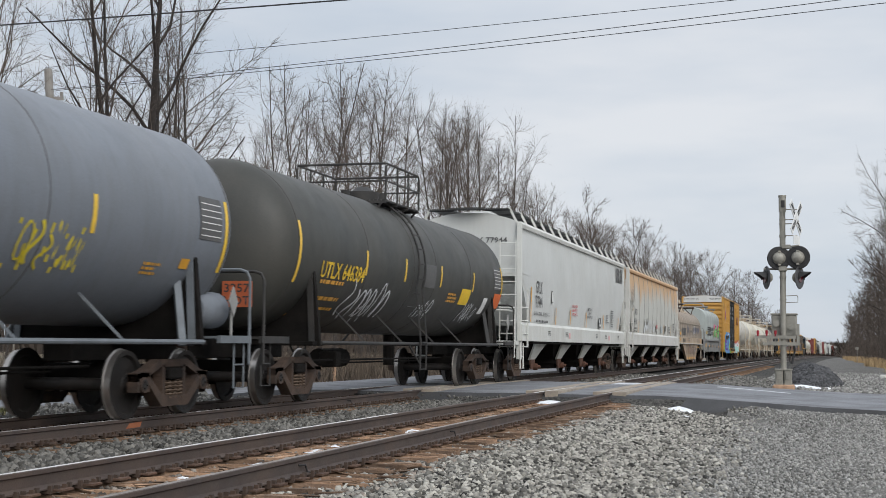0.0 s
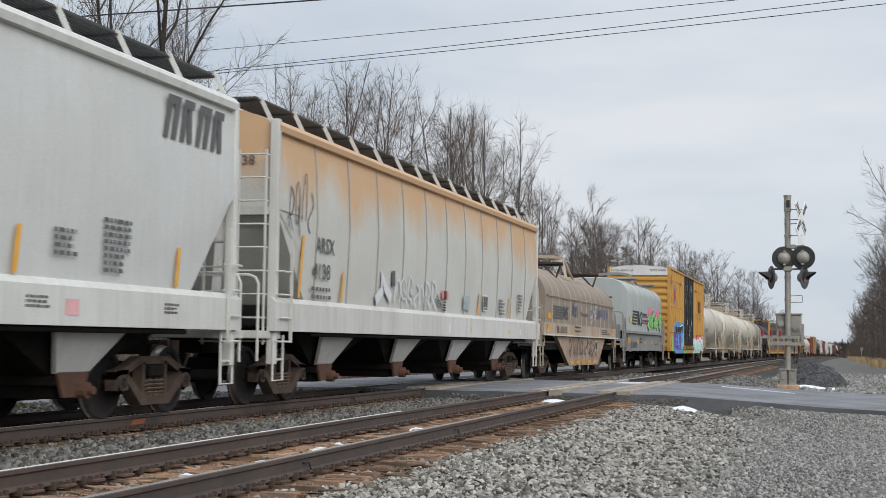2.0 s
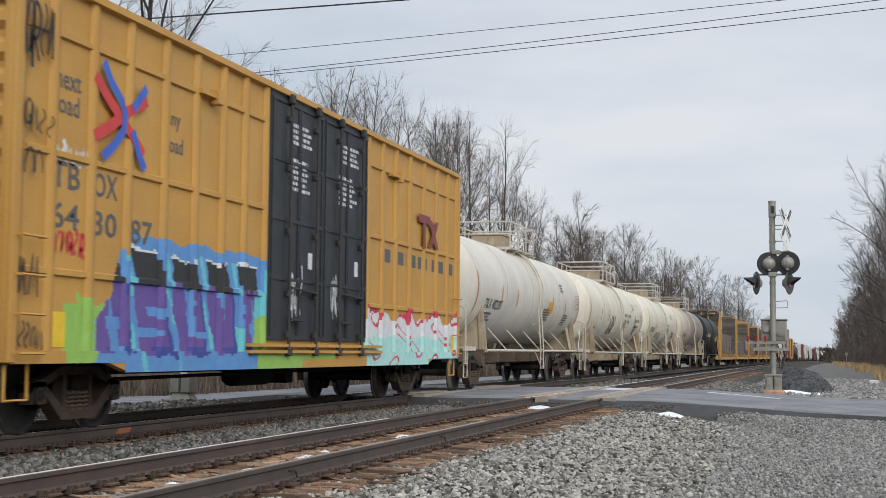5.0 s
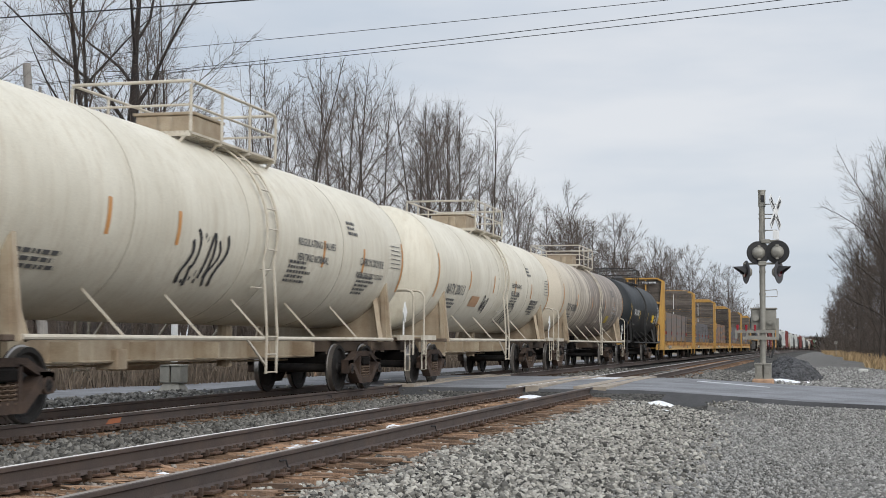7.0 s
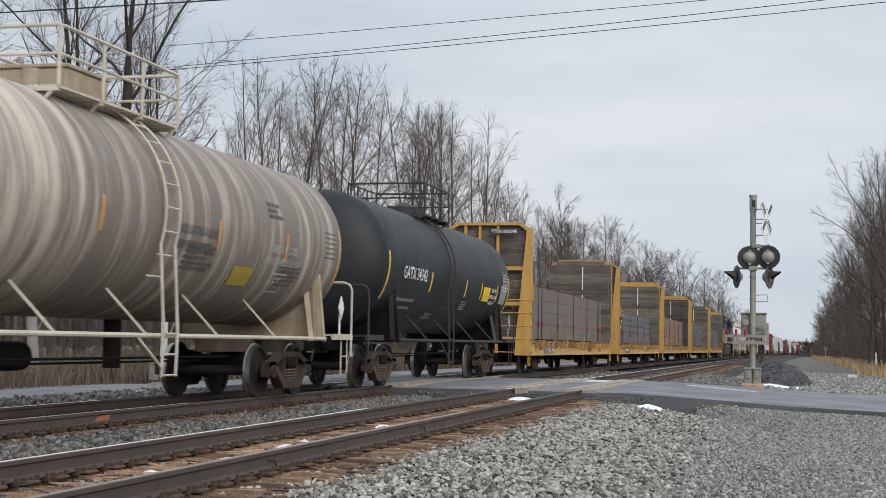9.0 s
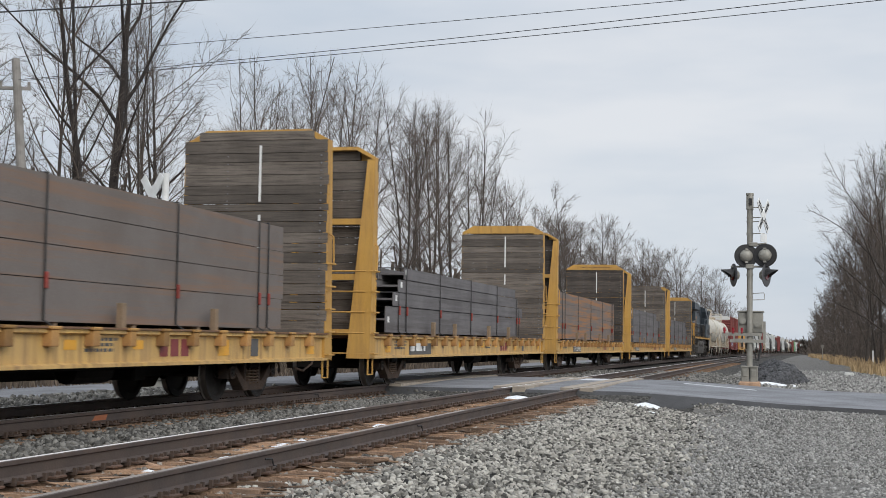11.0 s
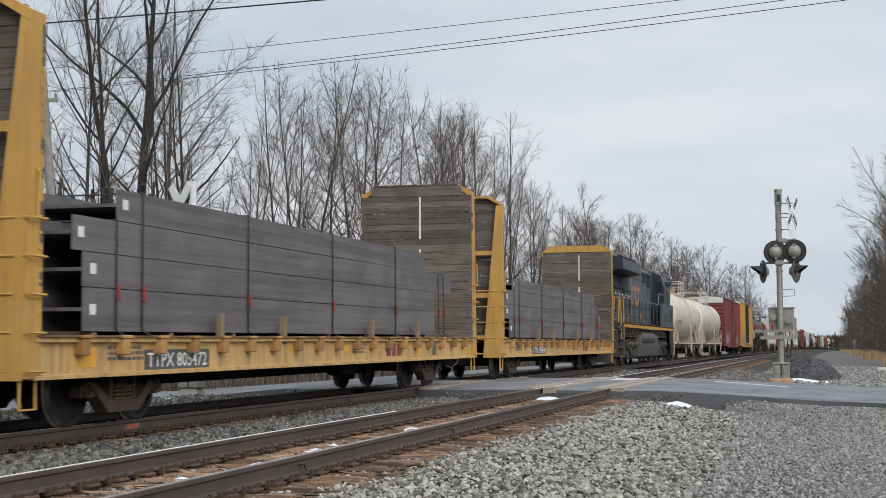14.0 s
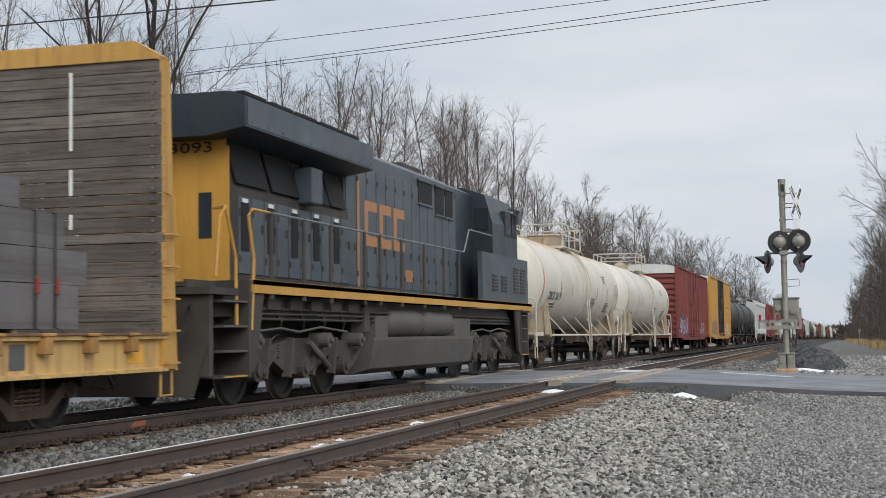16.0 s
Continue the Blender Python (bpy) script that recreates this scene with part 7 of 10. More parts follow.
def flat_car(u, label, number, field, cap_text, yellow_cap, layers, beam, rng, tones=M_BULK):
    """field: where the number stands on the side; layers: (height, depth, from, to, beams abreast)."""
    c = start(thing("bulkhead_flat_car", label, "flat car", "freight cars"), u)
    h = 10.2
    # deck, side sills and centre sill
    bm = B()
    box(bm, (0, 0, 1.07), (2.86, 2 * h - 0.9, 0.07))
    part("deck", bm, M_DECK, c)
    for sx in (-1, 1):
        bm = B()
        box(bm, (sx * 1.455, 0, 1.105), (0.05, 2 * h - 0.7, 0.025))
        part("deck_edge", bm, M_DECK, c)
    for sx in (-1, 1):
        bm = B()
        prism(bm, [(sx * 1.30, 0.62), (sx * 1.45, 0.62), (sx * 1.45, 0.66), (sx * 1.38, 0.68), (sx * 1.38, 1.02), (sx * 1.45, 1.04), (sx * 1.45, 1.09), (sx * 1.30, 1.09)], "y", -h + 0.3, h - 0.3)
        part("side_sill", bm, M_FLAT, c)
    n = 19
    pocket = None
    for k in range(n):
        y = -h + 1.3 + k * (2 * h - 2.6) / (n - 1)
        if pocket is None:
            bm = B()
            box(bm, (1.44, 0, 0.98), (0.13, 0.17, 0.20), 0.01)
            box(bm, (1.44, 0, 1.10), (0.16, 0.24, 0.04), 0.008)
            pocket = part("stake_pocket", bm, M_POCKET, c)
            pocket.matrix_basis = pose(0, y, 0)
        else:
            twin(pocket, pose(0, y, 0))
    bm = B()
    box(bm, (0, 0, 0.715), (0.6, 2 * h - 1.0, 0.59))
    for k in range(13):
        box(bm, (0, -h + 2 + k * (2 * h - 4) / 12, 0.85), (2.6, 0.08, 0.3))
    for x in (0.95, 0.6):
        rod(bm, (x, -h + 3.5, 0.56), (x, h - 3.5, 0.60), 0.022, 6)
    rod(bm, (0.75, 1.6, 0.55), (0.75, 2.6, 0.55), 0.17, 12)
    box(bm, (0.7, 3.4, 0.52), (0.4, 0.35, 0.25), 0.02)
    part("underframe", bm, M_UNDER, c)
    # bulkheads
    for s in (-1, 1):
        bulk_y = s * 9.75
        zt = 4.92
        # the boards, each with its own width and small gaps
        z = 1.10
        while z < zt - 0.06:
            hgt = min(rng.choice((0.14, 0.17, 0.20, 0.24)), zt - z)
            w = 1.425
            if z + hgt > zt - 0.22:
                w = 1.425 - max(0.0, (z + hgt - (zt - 0.22))) * 1.7
            bm = B()
            box(bm, (rng.uniform(-0.012, 0.012), bulk_y + s * 0.05 + rng.uniform(-0.006, 0.006), z + hgt / 2), (2 * w, 0.075, hgt - rng.choice((0.004, 0.006, 0.008, 0.016))), 0.004)
            part("board", bm, tones, c)
            z += hgt
        # tapered steel frame behind the boards
        for x in (-1, 1):
            bm = B()
            prism(bm, [(s * 9.77, 0.64), (s * 10.19, 0.64), (s * 10.12, 1.4), (s * 9.98, zt - 0.22), (s * 9.77, zt - 0.22)], "x", x * 1.36, x * 1.43)
            loft(bm, [[(x * 0.94, s * 10.20, 0.62), (x * 1.43, s * 10.20, 0.62), (x * 1.43, s * 10.14, 0.62), (x * 0.94, s * 10.14, 0.62)], [(x * 1.00, s * 10.14, 1.5), (x * 1.43, s * 10.14, 1.5), (x * 1.43, s * 10.08, 1.5), (x * 1.00, s * 10.08, 1.5)], [(x * 1.26, s * 10.0, zt - 0.22), (x * 1.43, s * 10.0, zt - 0.22), (x * 1.43, s * 9.94, zt - 0.22), (x * 1.26, s * 9.94, zt - 0.22)]])
            for k in range(17):
                z = 1.35 + k * 0.18
                rod(bm, (x * 1.43, s * 9.83, z), (x * 1.445, s * 9.83, z), 0.022, 6)
            part("corner_column", bm, M_FLAT_FRAME, c)
        for x in (-0.78, -0.30, 0.30):
            bm = B()
            prism(bm, [(s * 9.83, 1.1), (s * 10.10, 1.1), (s * 9.97, zt - 0.08), (s * 9.83, zt - 0.08)], "x", x - 0.04, x + 0.04)
            part("upright", bm, M_FLAT_FRAME, c)
        for z, y in ((1.15, 10.08), (2.28, 10.04), (3.42, 10.0)):
            bm = B()
            box(bm, (0, s * y, z), (2.5, 0.10, 0.12))
            part("cross_beam", bm, M_FLAT_FRAME, c)
        bm = B()
        if yellow_cap:
            prism(bm, [(-1.40, zt - 0.23), (-1.02, zt - 0.02), (1.02, zt - 0.02), (1.40, zt - 0.23), (1.42, zt - 0.17), (1.04, zt + 0.05), (-1.04, zt + 0.05), (-1.42, zt - 0.17)], "y", bulk_y - s * 0.012, bulk_y + s * 0.26)
            prism(bm, [(-1.38, zt - 0.21), (-1.02, zt + 0.02), (1.02, zt + 0.02), (1.38, zt - 0.21)], "y", bulk_y - s * 0.022, bulk_y - s * 0.004)
        else:
            prism(bm, [(-1.40, zt - 0.34), (-1.00, zt - 0.10), (1.00, zt - 0.10), (1.40, zt - 0.34), (1.42, zt - 0.22), (1.03, zt - 0.01), (-1.03, zt - 0.01), (-1.42, zt - 0.22)], "y", bulk_y + s * 0.10, bulk_y + s * 0.26)
        cap = part("bulkhead_cap", bm, M_FLAT_FRAME, c)
        bm = B()
        for k in range(24):
            rod(bm, (1.30, bulk_y + s * 0.012, 1.18 + k * 0.14), (1.30, bulk_y - s * 0.006, 1.18 + k * 0.14), 0.018, 6)
            rod(bm, (-0.55, bulk_y + s * 0.012, 1.18 + k * 0.14), (-0.55, bulk_y - s * 0.004, 1.18 + k * 0.14), 0.012, 6)
        tagged(part("bolt_heads", bm, M_STEEL_STRAP, c), kind="stuff")
        # white centre line on the boards
        if s > 0:
            for a, b in ((3.55, 4.6), (2.95, 3.3), (2.5, 2.7)):
                bm = B()
                box(bm, (0.1, bulk_y + 0.004, (a + b) / 2), (0.045, 0.012, b - a))
                part("centre_mark", bm, P_WHITE, c)
        # ladders on the end
        bm = B()
        y0 = s * 10.18
        for k in range(5):
            z = 0.72 + k * 0.42
            rod(bm, (0.35, y0 - s * k * 0.02, z), (1.30, y0 - s * k * 0.02, z), 0.018, 6)
            pipe(bm, [(1.40, s * 10.12, z), (1.50, s * 10.12, z), (1.50, s * 9.8, z), (1.40, s * 9.8, z)], 0.017, 5)
        bar(bm, (0.35, y0, 0.68), (0.35, y0 - s * 0.09, 2.45), 0.05, 0.09)
        pipe(bm, [(1.5, s * 10.0, 2.4), (1.5, s * 9.95, 2.9), (1.44, s * 9.9, 2.95)], 0.017, 5)
        pipe(bm, [(1.38, s * 10.12, 0.66), (1.38, s * 10.12, 0.30), (1.38, s * 9.8, 0.30), (1.38, s * 9.8, 0.66)], 0.02, 5)
        part("ladder", bm, M_FLAT_FRAME, c)
        coupler(c, s * (h - 0.05), s)
        truck(c, s * 7.2)
    S = flat_side(1.385)
    bm = B()
    rect(bm, field, field + 1.95, 0.68, 0.94, S)
    plate = decal("number_field", bm, P_FIELD, c)
    if number:
        letters(c, number, field + 0.08, 0.71, 1.78, 0.19, flat_side(1.389), P_WHITE)
    else:
        bm = B()
        dashes(bm, field + 0.08, 0.76, 1.8, 1, 0.18, flat_side(1.389), rng)
        decal("number_bars", bm, P_WHITE, c)
    if number and yellow_cap:
        letters(c, number, -0.1, 4.84, 0.95, 0.10, lambda q, w: (q, -10.022, w), P_BLACK)
    elif number:
        bm = B()
        box(bm, (0.52, -10.06, 4.62), (0.98, 0.03, 0.17))
        part("number_plate", bm, P_BLACK, c)
        letters(c, number, 0.09, 4.565, 0.86, 0.11, lambda q, w: (q, -10.08, w), P_WHITE)
    if cap_text:
        letters(c, "CAR NOT TO BE LOADED ABOVE BULKHEAD", -0.80, 4.79, 1.65, 0.07, lambda q, w: (q, 9.75 - 0.026, w), P_BLACK)
    for y, w, v0, v1 in ((-8.9, 0.42, 0.74, 0.98), (5.0, 0.42, 0.74, 0.98), (8.9, 0.42, 0.74, 0.98), (-2.2, 0.3, 0.84, 0.96), (0.4, 0.3, 0.84, 0.96), (2.2, 0.3, 0.84, 0.96)):
        bm = B()
        rect(bm, y, y + w, v0, v1, S)
        decal("reflective_strip", bm, P_AMBER, c)
    bm = B()
    for k in range(3):
        rect(bm, 3.0 + k * 0.34, 3.26 + k * 0.34, 0.74, 0.98, S)
    decal("mark_bar", bm, P_MAROON, c)
    bm = B()
    rect(bm, 6.3, 6.62, 0.72, 1.0, S)
    dashes(bm, -8.2, 0.95, 1.2, 3, 0.04, S, rng)
    dashes(bm, 0.9, 0.95, 1.0, 3, 0.04, S, rng)
    decal("small_print", bm, P_DARK, c)
    # the load: beams in layers, chained down
    for z0, hgt, y0, y1, cols in layers:
        wid = 2.36 / cols
        for k in range(cols):
            x = -1.18 + (k + 0.5) * wid
            bm = B()
            t = 0.022
            w2 = wid / 2 - 0.006
            # wide-flange beams on their sides: the web faces up, the flanges are the smooth sides
            prism(bm, [(x - w2, z0), (x - w2 + t, z0), (x - w2 + t, z0 + hgt / 2 - t), (x + w2 - t, z0 + hgt / 2 - t), (x + w2 - t, z0), (x + w2, z0), (x + w2, z0 + hgt), (x + w2 - t, z0 + hgt), (x + w2 - t, z0 + hgt / 2 + t), (x - w2 + t, z0 + hgt / 2 + t), (x - w2 + t, z0 + hgt), (x - w2, z0 + hgt)], "y", y0 + rng.uniform(-0.04, 0.04), y1 + rng.uniform(-0.04, 0.04))
            b = part("steel_beam", bm, beam, c)
        if beam is M_BEAM:
            bm = B()
            rect(bm, y0 + 0.12, y0 + 0.27, z0 + hgt * 0.38, z0 + hgt * 0.38 + 0.13, flat_side(1.178))
            decal("paper_label", bm, P_WHITE, c)
    ya, yb = min(l[2] for l in layers), max(l[3] for l in layers)
    zb = layers[0][0]
    k = ya + 0.6
    while k < yb:
        bm = B()
        box(bm, (0, k, (1.105 + zb) / 2), (2.3, 0.10, zb - 1.105), 0.006)
        part("timber_block", bm, M_BLOCK, c)
        k += 2.1
    for q in (0.06, 0.10, 0.30, 0.52, 0.74, 0.93, 0.955):
        y = ya + (yb - ya) * q
        zz = max([l[0] + l[1] for l in layers if l[2] < y < l[3]] or [1.3])
        bm = B()
        pipe(bm, [(1.42, y, 1.06), (1.20, y, zb + 0.02), (1.20, y, zz + 0.01), (-1.2, y, zz + 0.01), (-1.2, y, 1.1)], 0.016, 5)
        chain = part("tie_down_chain", bm, M_CHAIN, c)
        if zz > 1.9:
            bm = B()
            box(bm, (1.225, y, 1.66), (0.04, 0.055, 0.20), 0.008)
            part("load_binder", bm, M_BINDER, chain, "dark red chain binder")
    for q in (0.22, 0.36, 0.62, 0.80):
        y = ya + (yb - ya) * q
        bm = B()
        box(bm, (1.36, y, 1.22), (0.09, 0.12, 0.44), 0.008)
        part("timber_stake", bm, M_BLOCK, c)
    return c


rng = random.Random(31)
LA = [(1.17, 0.51, -8.4, 8.2, 4), (1.69, 0.40, -8.4, 8.2, 4), (2.10, 0.40, -8.3, 8.2, 4), (2.51, 0.42, -8.4, 8.2, 4)]
LB = [(1.17, 0.57, -8.2, 6.4, 3), (1.76, 0.30, -7.6, 7.4, 4), (2.08, 0.28, -7.2, 6.6, 4), (2.38, 0.26, -6.8, 6.2, 4)]
LC = [(1.17, 0.53, -8.4, 7.2, 3), (1.71, 0.42, -8.4, 7.2, 3), (2.14, 0.42, -8.7, 8.7, 3), (2.57, 0.40, -7.6, 6.3, 2)]
LD = [(1.17, 0.51, -8.0, 8.1, 4), (1.69, 0.40, -8.5, 8.3, 4), (2.10, 0.40, -8.5, 7.8, 4), (2.51, 0.34, -7.6, 6.8, 3)]
flat_car(233.6, "yellow bulkhead flat car loaded with chained steel beams", "TTPX 805345", -7.2, False, False, LA, M_BEAM_WARM, rng)
flat_car(256.35, "yellow bulkhead flat car with stepped stacks of steel", "", -7.0, False, True, LB, M_BEAM, rng)
flat_car(279.05, "yellow bulkhead flat car with rust-bloomed steel beams", "TTPX 804440", -5.8, True, True, LA, M_BEAM_RUST, rng, M_BULK_DARK)
flat_car(302.2, "yellow bulkhead flat car with long grey steel beams", "TTPX 805472", -7.25, False, False, LC, M_BEAM, rng)
flat_car(325.25, "yellow bulkhead flat car with low grey beam stacks", "TTPX 805464", -5.87, False, True, LD, M_BEAM, rng)


# ---- the locomotive in the middle of the train: its cab looks away from the camera ----
M_NAVY = surf("dark_blue_locomotive_paint", (0.011, 0.021, 0.032), (0.018, 0.028, 0.038), 0.8, 50, 0.7, 0.42, bump=0.02, streak=(0.05, 0.055, 0.06), streak_fac=0.3, dust=(0.05, 0.05, 0.05), dust_fac=0.3)
M_LOCO_GREY = surf("dusty_grey_blue_hood", (0.062, 0.082, 0.100), (0.032, 0.044, 0.056), 0.8, 50, 0.7, 0.5, bump=0.03, streak=(0.05, 0.055, 0.06), streak_fac=0.4, dust=(0.12, 0.12, 0.115), dust_fac=0.4)
M_LOCO_YELLOW = surf("yellow_locomotive_paint", (0.52, 0.28, 0.05), (0.38, 0.2, 0.035), 0.9, 50, 0.7, 0.5, bump=0.03, streak=(0.2, 0.11, 0.04), streak_fac=0.35)
M_LOCO_DARK = surf("grimy_locomotive_frame", (0.030, 0.027, 0.025), (0.058, 0.050, 0.043), 1.5, 50, 0.8, 0.75, bump=0.1, dust=(0.11, 0.095, 0.08), dust_fac=0.5)
M_LOCO_TANK = surf("dusty_fuel_tank", (0.095, 0.088, 0.080), (0.06, 0.056, 0.050), 0.9, 50, 0.7, 0.6, bump=0.05, dust=(0.09, 0.084, 0.078), dust_fac=0.4)
M_SCREEN = surf("black_intake_screen", (0.012, 0.012, 0.013), None, 4, 80, 0.4, 0.8, bump=0.3)
M_GLASS = surf("dark_cab_glass", (0.02, 0.025, 0.03), None, 2, 40, 0.3, 0.08, bump=0, spec=0.7)
LOCO_R = 0.5334
LOCO_WHEELS = wheel_mesh(LOCO_R, "wheelset")


def loco_truck(c, y):
    bm = B()
    box(bm, (0, y, 0.72), (1.5, 4.6, 0.25))
    t = part("truck", bm, M_LOCO_DARK, c)
    t.data.transform(Matrix.Translation((0, -y, 0)))
    t.matrix_basis = pose(0, y, 0)
    for sx in (-1, 1):
        bm = B()
        prism(bm, [(-2.75, 0.55), (-2.75, 0.80), (-2.3, 0.98), (-1.2, 0.92), (-0.5, 1.02), (0.5, 1.02), (1.2, 0.92), (2.3, 0.98), (2.75, 0.80), (2.75, 0.55), (2.4, 0.45), (1.75, 0.70), (1.3, 0.70), (0.6, 0.42), (-0.6, 0.42), (-1.3, 0.70), (-1.75, 0.70), (-2.4, 0.45)], "x", sx * 0.95, sx * 1.12)
        for k in (-2.05, 0.0, 2.05):
            rod(bm, (sx * 0.98, k, LOCO_R), (sx * 1.22, k, LOCO_R), 0.19, 14)
            rod(bm, (sx * 1.2, k, LOCO_R), (sx * 1.26, k, LOCO_R), 0.11, 12)
            bar(bm, (sx * 1.17, k + 0.2, LOCO_R - 0.05), (sx * 1.17, k + 0.75, 0.80), 0.07, 0.12)
        for k in (-1.55, -0.55, 0.55, 1.55):
            bar(bm, (sx * 1.15, k - 0.16, 0.38), (sx * 1.15, k + 0.02, 1.02), 0.09, 0.14)
        part("side_frame", bm, M_LOCO_DARK, t)
        bm = B()
        for k in (-2.35, 0.75, 2.45):
            rod(bm, (sx * 1.02, k, 0.98), (sx * 1.38, k, 0.98), 0.13, 14)
            rod(bm, (sx * 1.38, k, 0.98), (sx * 1.44, k, 0.98), 0.05, 8)
        pipe(bm, [(sx * 1.25, -2.4, 1.12), (sx * 1.25, -1.2, 1.18), (sx * 1.25, -0.4, 1.12), (sx * 1.25, 0.6, 1.2), (sx * 1.25, 2.0, 1.12)], 0.022, 5)
        pipe(bm, [(sx * 1.2, 0.2, 0.95), (sx * 1.3, 0.5, 0.7), (sx * 1.22, 1.1, 0.5)], 0.05, 6)
        part("brake_cylinder", bm, M_LOCO_TANK, t)
        bm = B()
        for k in (-1.0, 1.0):
            for j in range(5):
                lathe(bm, [(0.06, -0.02), (0.10, -0.01), (0.10, 0.01), (0.06, 0.02)], 10, "z", (sx * 1.06, k, 0.72 + j * 0.05))
        part("coil_spring", bm, M_LOCO_DARK, t)
    for k in (-2.05, 0.0, 2.05):
        w = new("wheelset", LOCO_WHEELS)
        w.parent = t
        w.matrix_basis = pose(0, k, LOCO_R)
        WHEELS.append((w, LOCO_R))


def locomotive(u):
    c = start(thing("locomotive", "dark blue and yellow diesel locomotive, cab leading away", "locomotive"), u)
    HX = 0.96
    # frame and walkway with its yellow edge
    bm = B()
    box(bm, (0, 0.3, 1.52), (2.5, 20.6, 0.36), 0.01)
    part("frame", bm, M_LOCO_DARK, c)
    bm = B()
    box(bm, (0, 0.75, 1.86), (3.06, 20.0, 0.07))
    part("walkway", bm, M_LOCO_DARK, c)
    for sx in (-1, 1):
        bm = B()
        box(bm, (sx * 1.50, 0.75, 1.80), (0.06, 20.0, 0.20))
        part("walkway_edge", bm, M_LOCO_YELLOW, c, "yellow walkway edge")
    # long hood in three lengths
    bm = B()
    prism(bm, [(-HX, 1.9), (HX, 1.9), (HX, 4.62), (0.7, 4.78), (-0.7, 4.78), (-HX, 4.62)], "y", -3.6, 4.3)
    part("engine_hood", bm, M_LOCO_GREY, c)
    bm = B()
    prism(bm, [(-1.05, 1.9), (1.05, 1.9), (1.05, 3.35), (-1.05, 3.35)], "y", -9.02, -3.6)
    prism(bm, [(-1.05, 3.35), (1.05, 3.35), (0.82, 4.15), (-0.82, 4.15)], "y", -9.02, -3.6)
    part("radiator_hood", bm, M_LOCO_DARK, c)
    bm = B()
    box(bm, (0, -9.03, 2.9), (2.1, 0.02, 2.1))
    box(bm, (0, -9.03, 4.0), (2.0, 0.02, 0.28))
    part("hood_end", bm, M_LOCO_YELLOW, c, "yellow end of the hood")
    # radiator wings: a flared slab on top
    bm = B()
    prism(bm, [(-1.53, 4.16), (-0.9, 4.05), (0.9, 4.05), (1.53, 4.16), (1.53, 4.62), (1.30, 4.70), (-1.30, 4.70), (-1.53, 4.62)], "y", -9.52, -3.5)
    part("radiator_wing", bm, M_NAVY, c)
    bm = B()
    prism(bm, [(1.534, 4.19), (1.534, 4.60), (1.54, 4.60), (1.54, 4.19)], "y", -9.44, -3.58)
    for k in range(10):
        rod(bm, (1.53, -9.3 + k * 0.62, 4.24), (1.552, -9.3 + k * 0.62, 4.24), 0.014, 6)
    part("wing_panel", bm, M_LOCO_GREY, c)
    bm = B()
    for k in range(5):
        box(bm, (1.32, -8.8 + k * 1.1, 4.72), (0.14, 0.9, 0.05))
    part("radiator_grille", bm, M_SCREEN, c)
    # sloped intake screens under the wing
    for y0, y1 in ((-8.85, -7.55), (-7.40, -6.20), (-5.6, -4.75), (-4.65, -3.8)):
        bm = B()
        loft(bm, [[(1.07, y0, 3.40), (1.07, y1, 3.40), (0.86, y1, 4.12), (0.86, y0, 4.12)], [(1.10, y0, 3.40), (1.10, y1, 3.40), (0.89, y1, 4.12), (0.89, y0, 4.12)]])
        part("intake_screen", bm, M_SCREEN, c)
    bm = B()
    box(bm, (1.15, -5.95, 3.62), (0.35, 0.5, 0.62), 0.02)
    part("electrical_box", bm, M_LOCO_GREY, c)
    # doors along the hood
    y = -8.75
    k = 0
    while y < 4.0:
        w = 0.52 if y < -3.7 else 0.62
        z1 = 3.22 if y < -3.8 else 4.35
        x = 1.055 if y < -3.7 else HX + 0.006
        bm = B()
        box(bm, (x, y + w / 2, (2.02 + z1) / 2), (0.03, w - 0.05, z1 - 2.02), 0.006)
        d = part("hood_door", bm, M_LOCO_GREY, c)
        bm = B()
        box(bm, (x + 0.025, y + w * 0.82, 2.75), (0.03, 0.05, 0.14))
        box(bm, (x + 0.02, y + 0.05, z1 - 0.25), (0.03, 0.04, 0.10))
        box(bm, (x + 0.02, y + 0.05, 2.25), (0.03, 0.04, 0.10))
        part("latch", bm, M_LOCO_DARK, d)
        if y < -3.8 and k % 2 == 0:
            bm = B()
            box(bm, (x + 0.02, y + w / 2, 2.75), (0.02, w * 0.55, 0.75))
            part("vent", bm, M_SCREEN, d)
            bm = B()
            box(bm, (x + 0.022, y + w / 2, 3.14), (0.01, w * 0.4, 0.10))
            part("label", bm, P_WHITE, d)
        y += w
        k += 1
    # vents high on the hood, horn, exhaust
    for y0, y1, z0, z1 in ((1.3, 2.4, 4.0, 4.5), (2.7, 3.4, 3.85, 4.5), (3.55, 4.2, 3.85, 4.5)):
        bm = B()
        box(bm, (HX + 0.02, (y0 + y1) / 2, (z0 + z1) / 2), (0.03, y1 - y0, z1 - z0))
        v = part("side_vent", bm, M_SCREEN, c)
        bm = B()
        box(bm, (HX + 0.03, (y0 + y1) / 2, z1 + 0.02), (0.06, y1 - y0 + 0.06, 0.05))
        box(bm, (HX + 0.03, (y0 + y1) / 2, z0 - 0.02), (0.06, y1 - y0 + 0.06, 0.05))
        part("vent_frame", bm, M_LOCO_GREY, v)
    bm = B()
    box(bm, (0, -1.2, 4.83), (0.8, 1.2, 0.14), 0.02)
    box(bm, (0.3, 2.0, 4.84), (0.7, 1.5, 0.16), 0.03)
    part("roof_hatch", bm, M_LOCO_DARK, c)
    # cab
    bm = B()
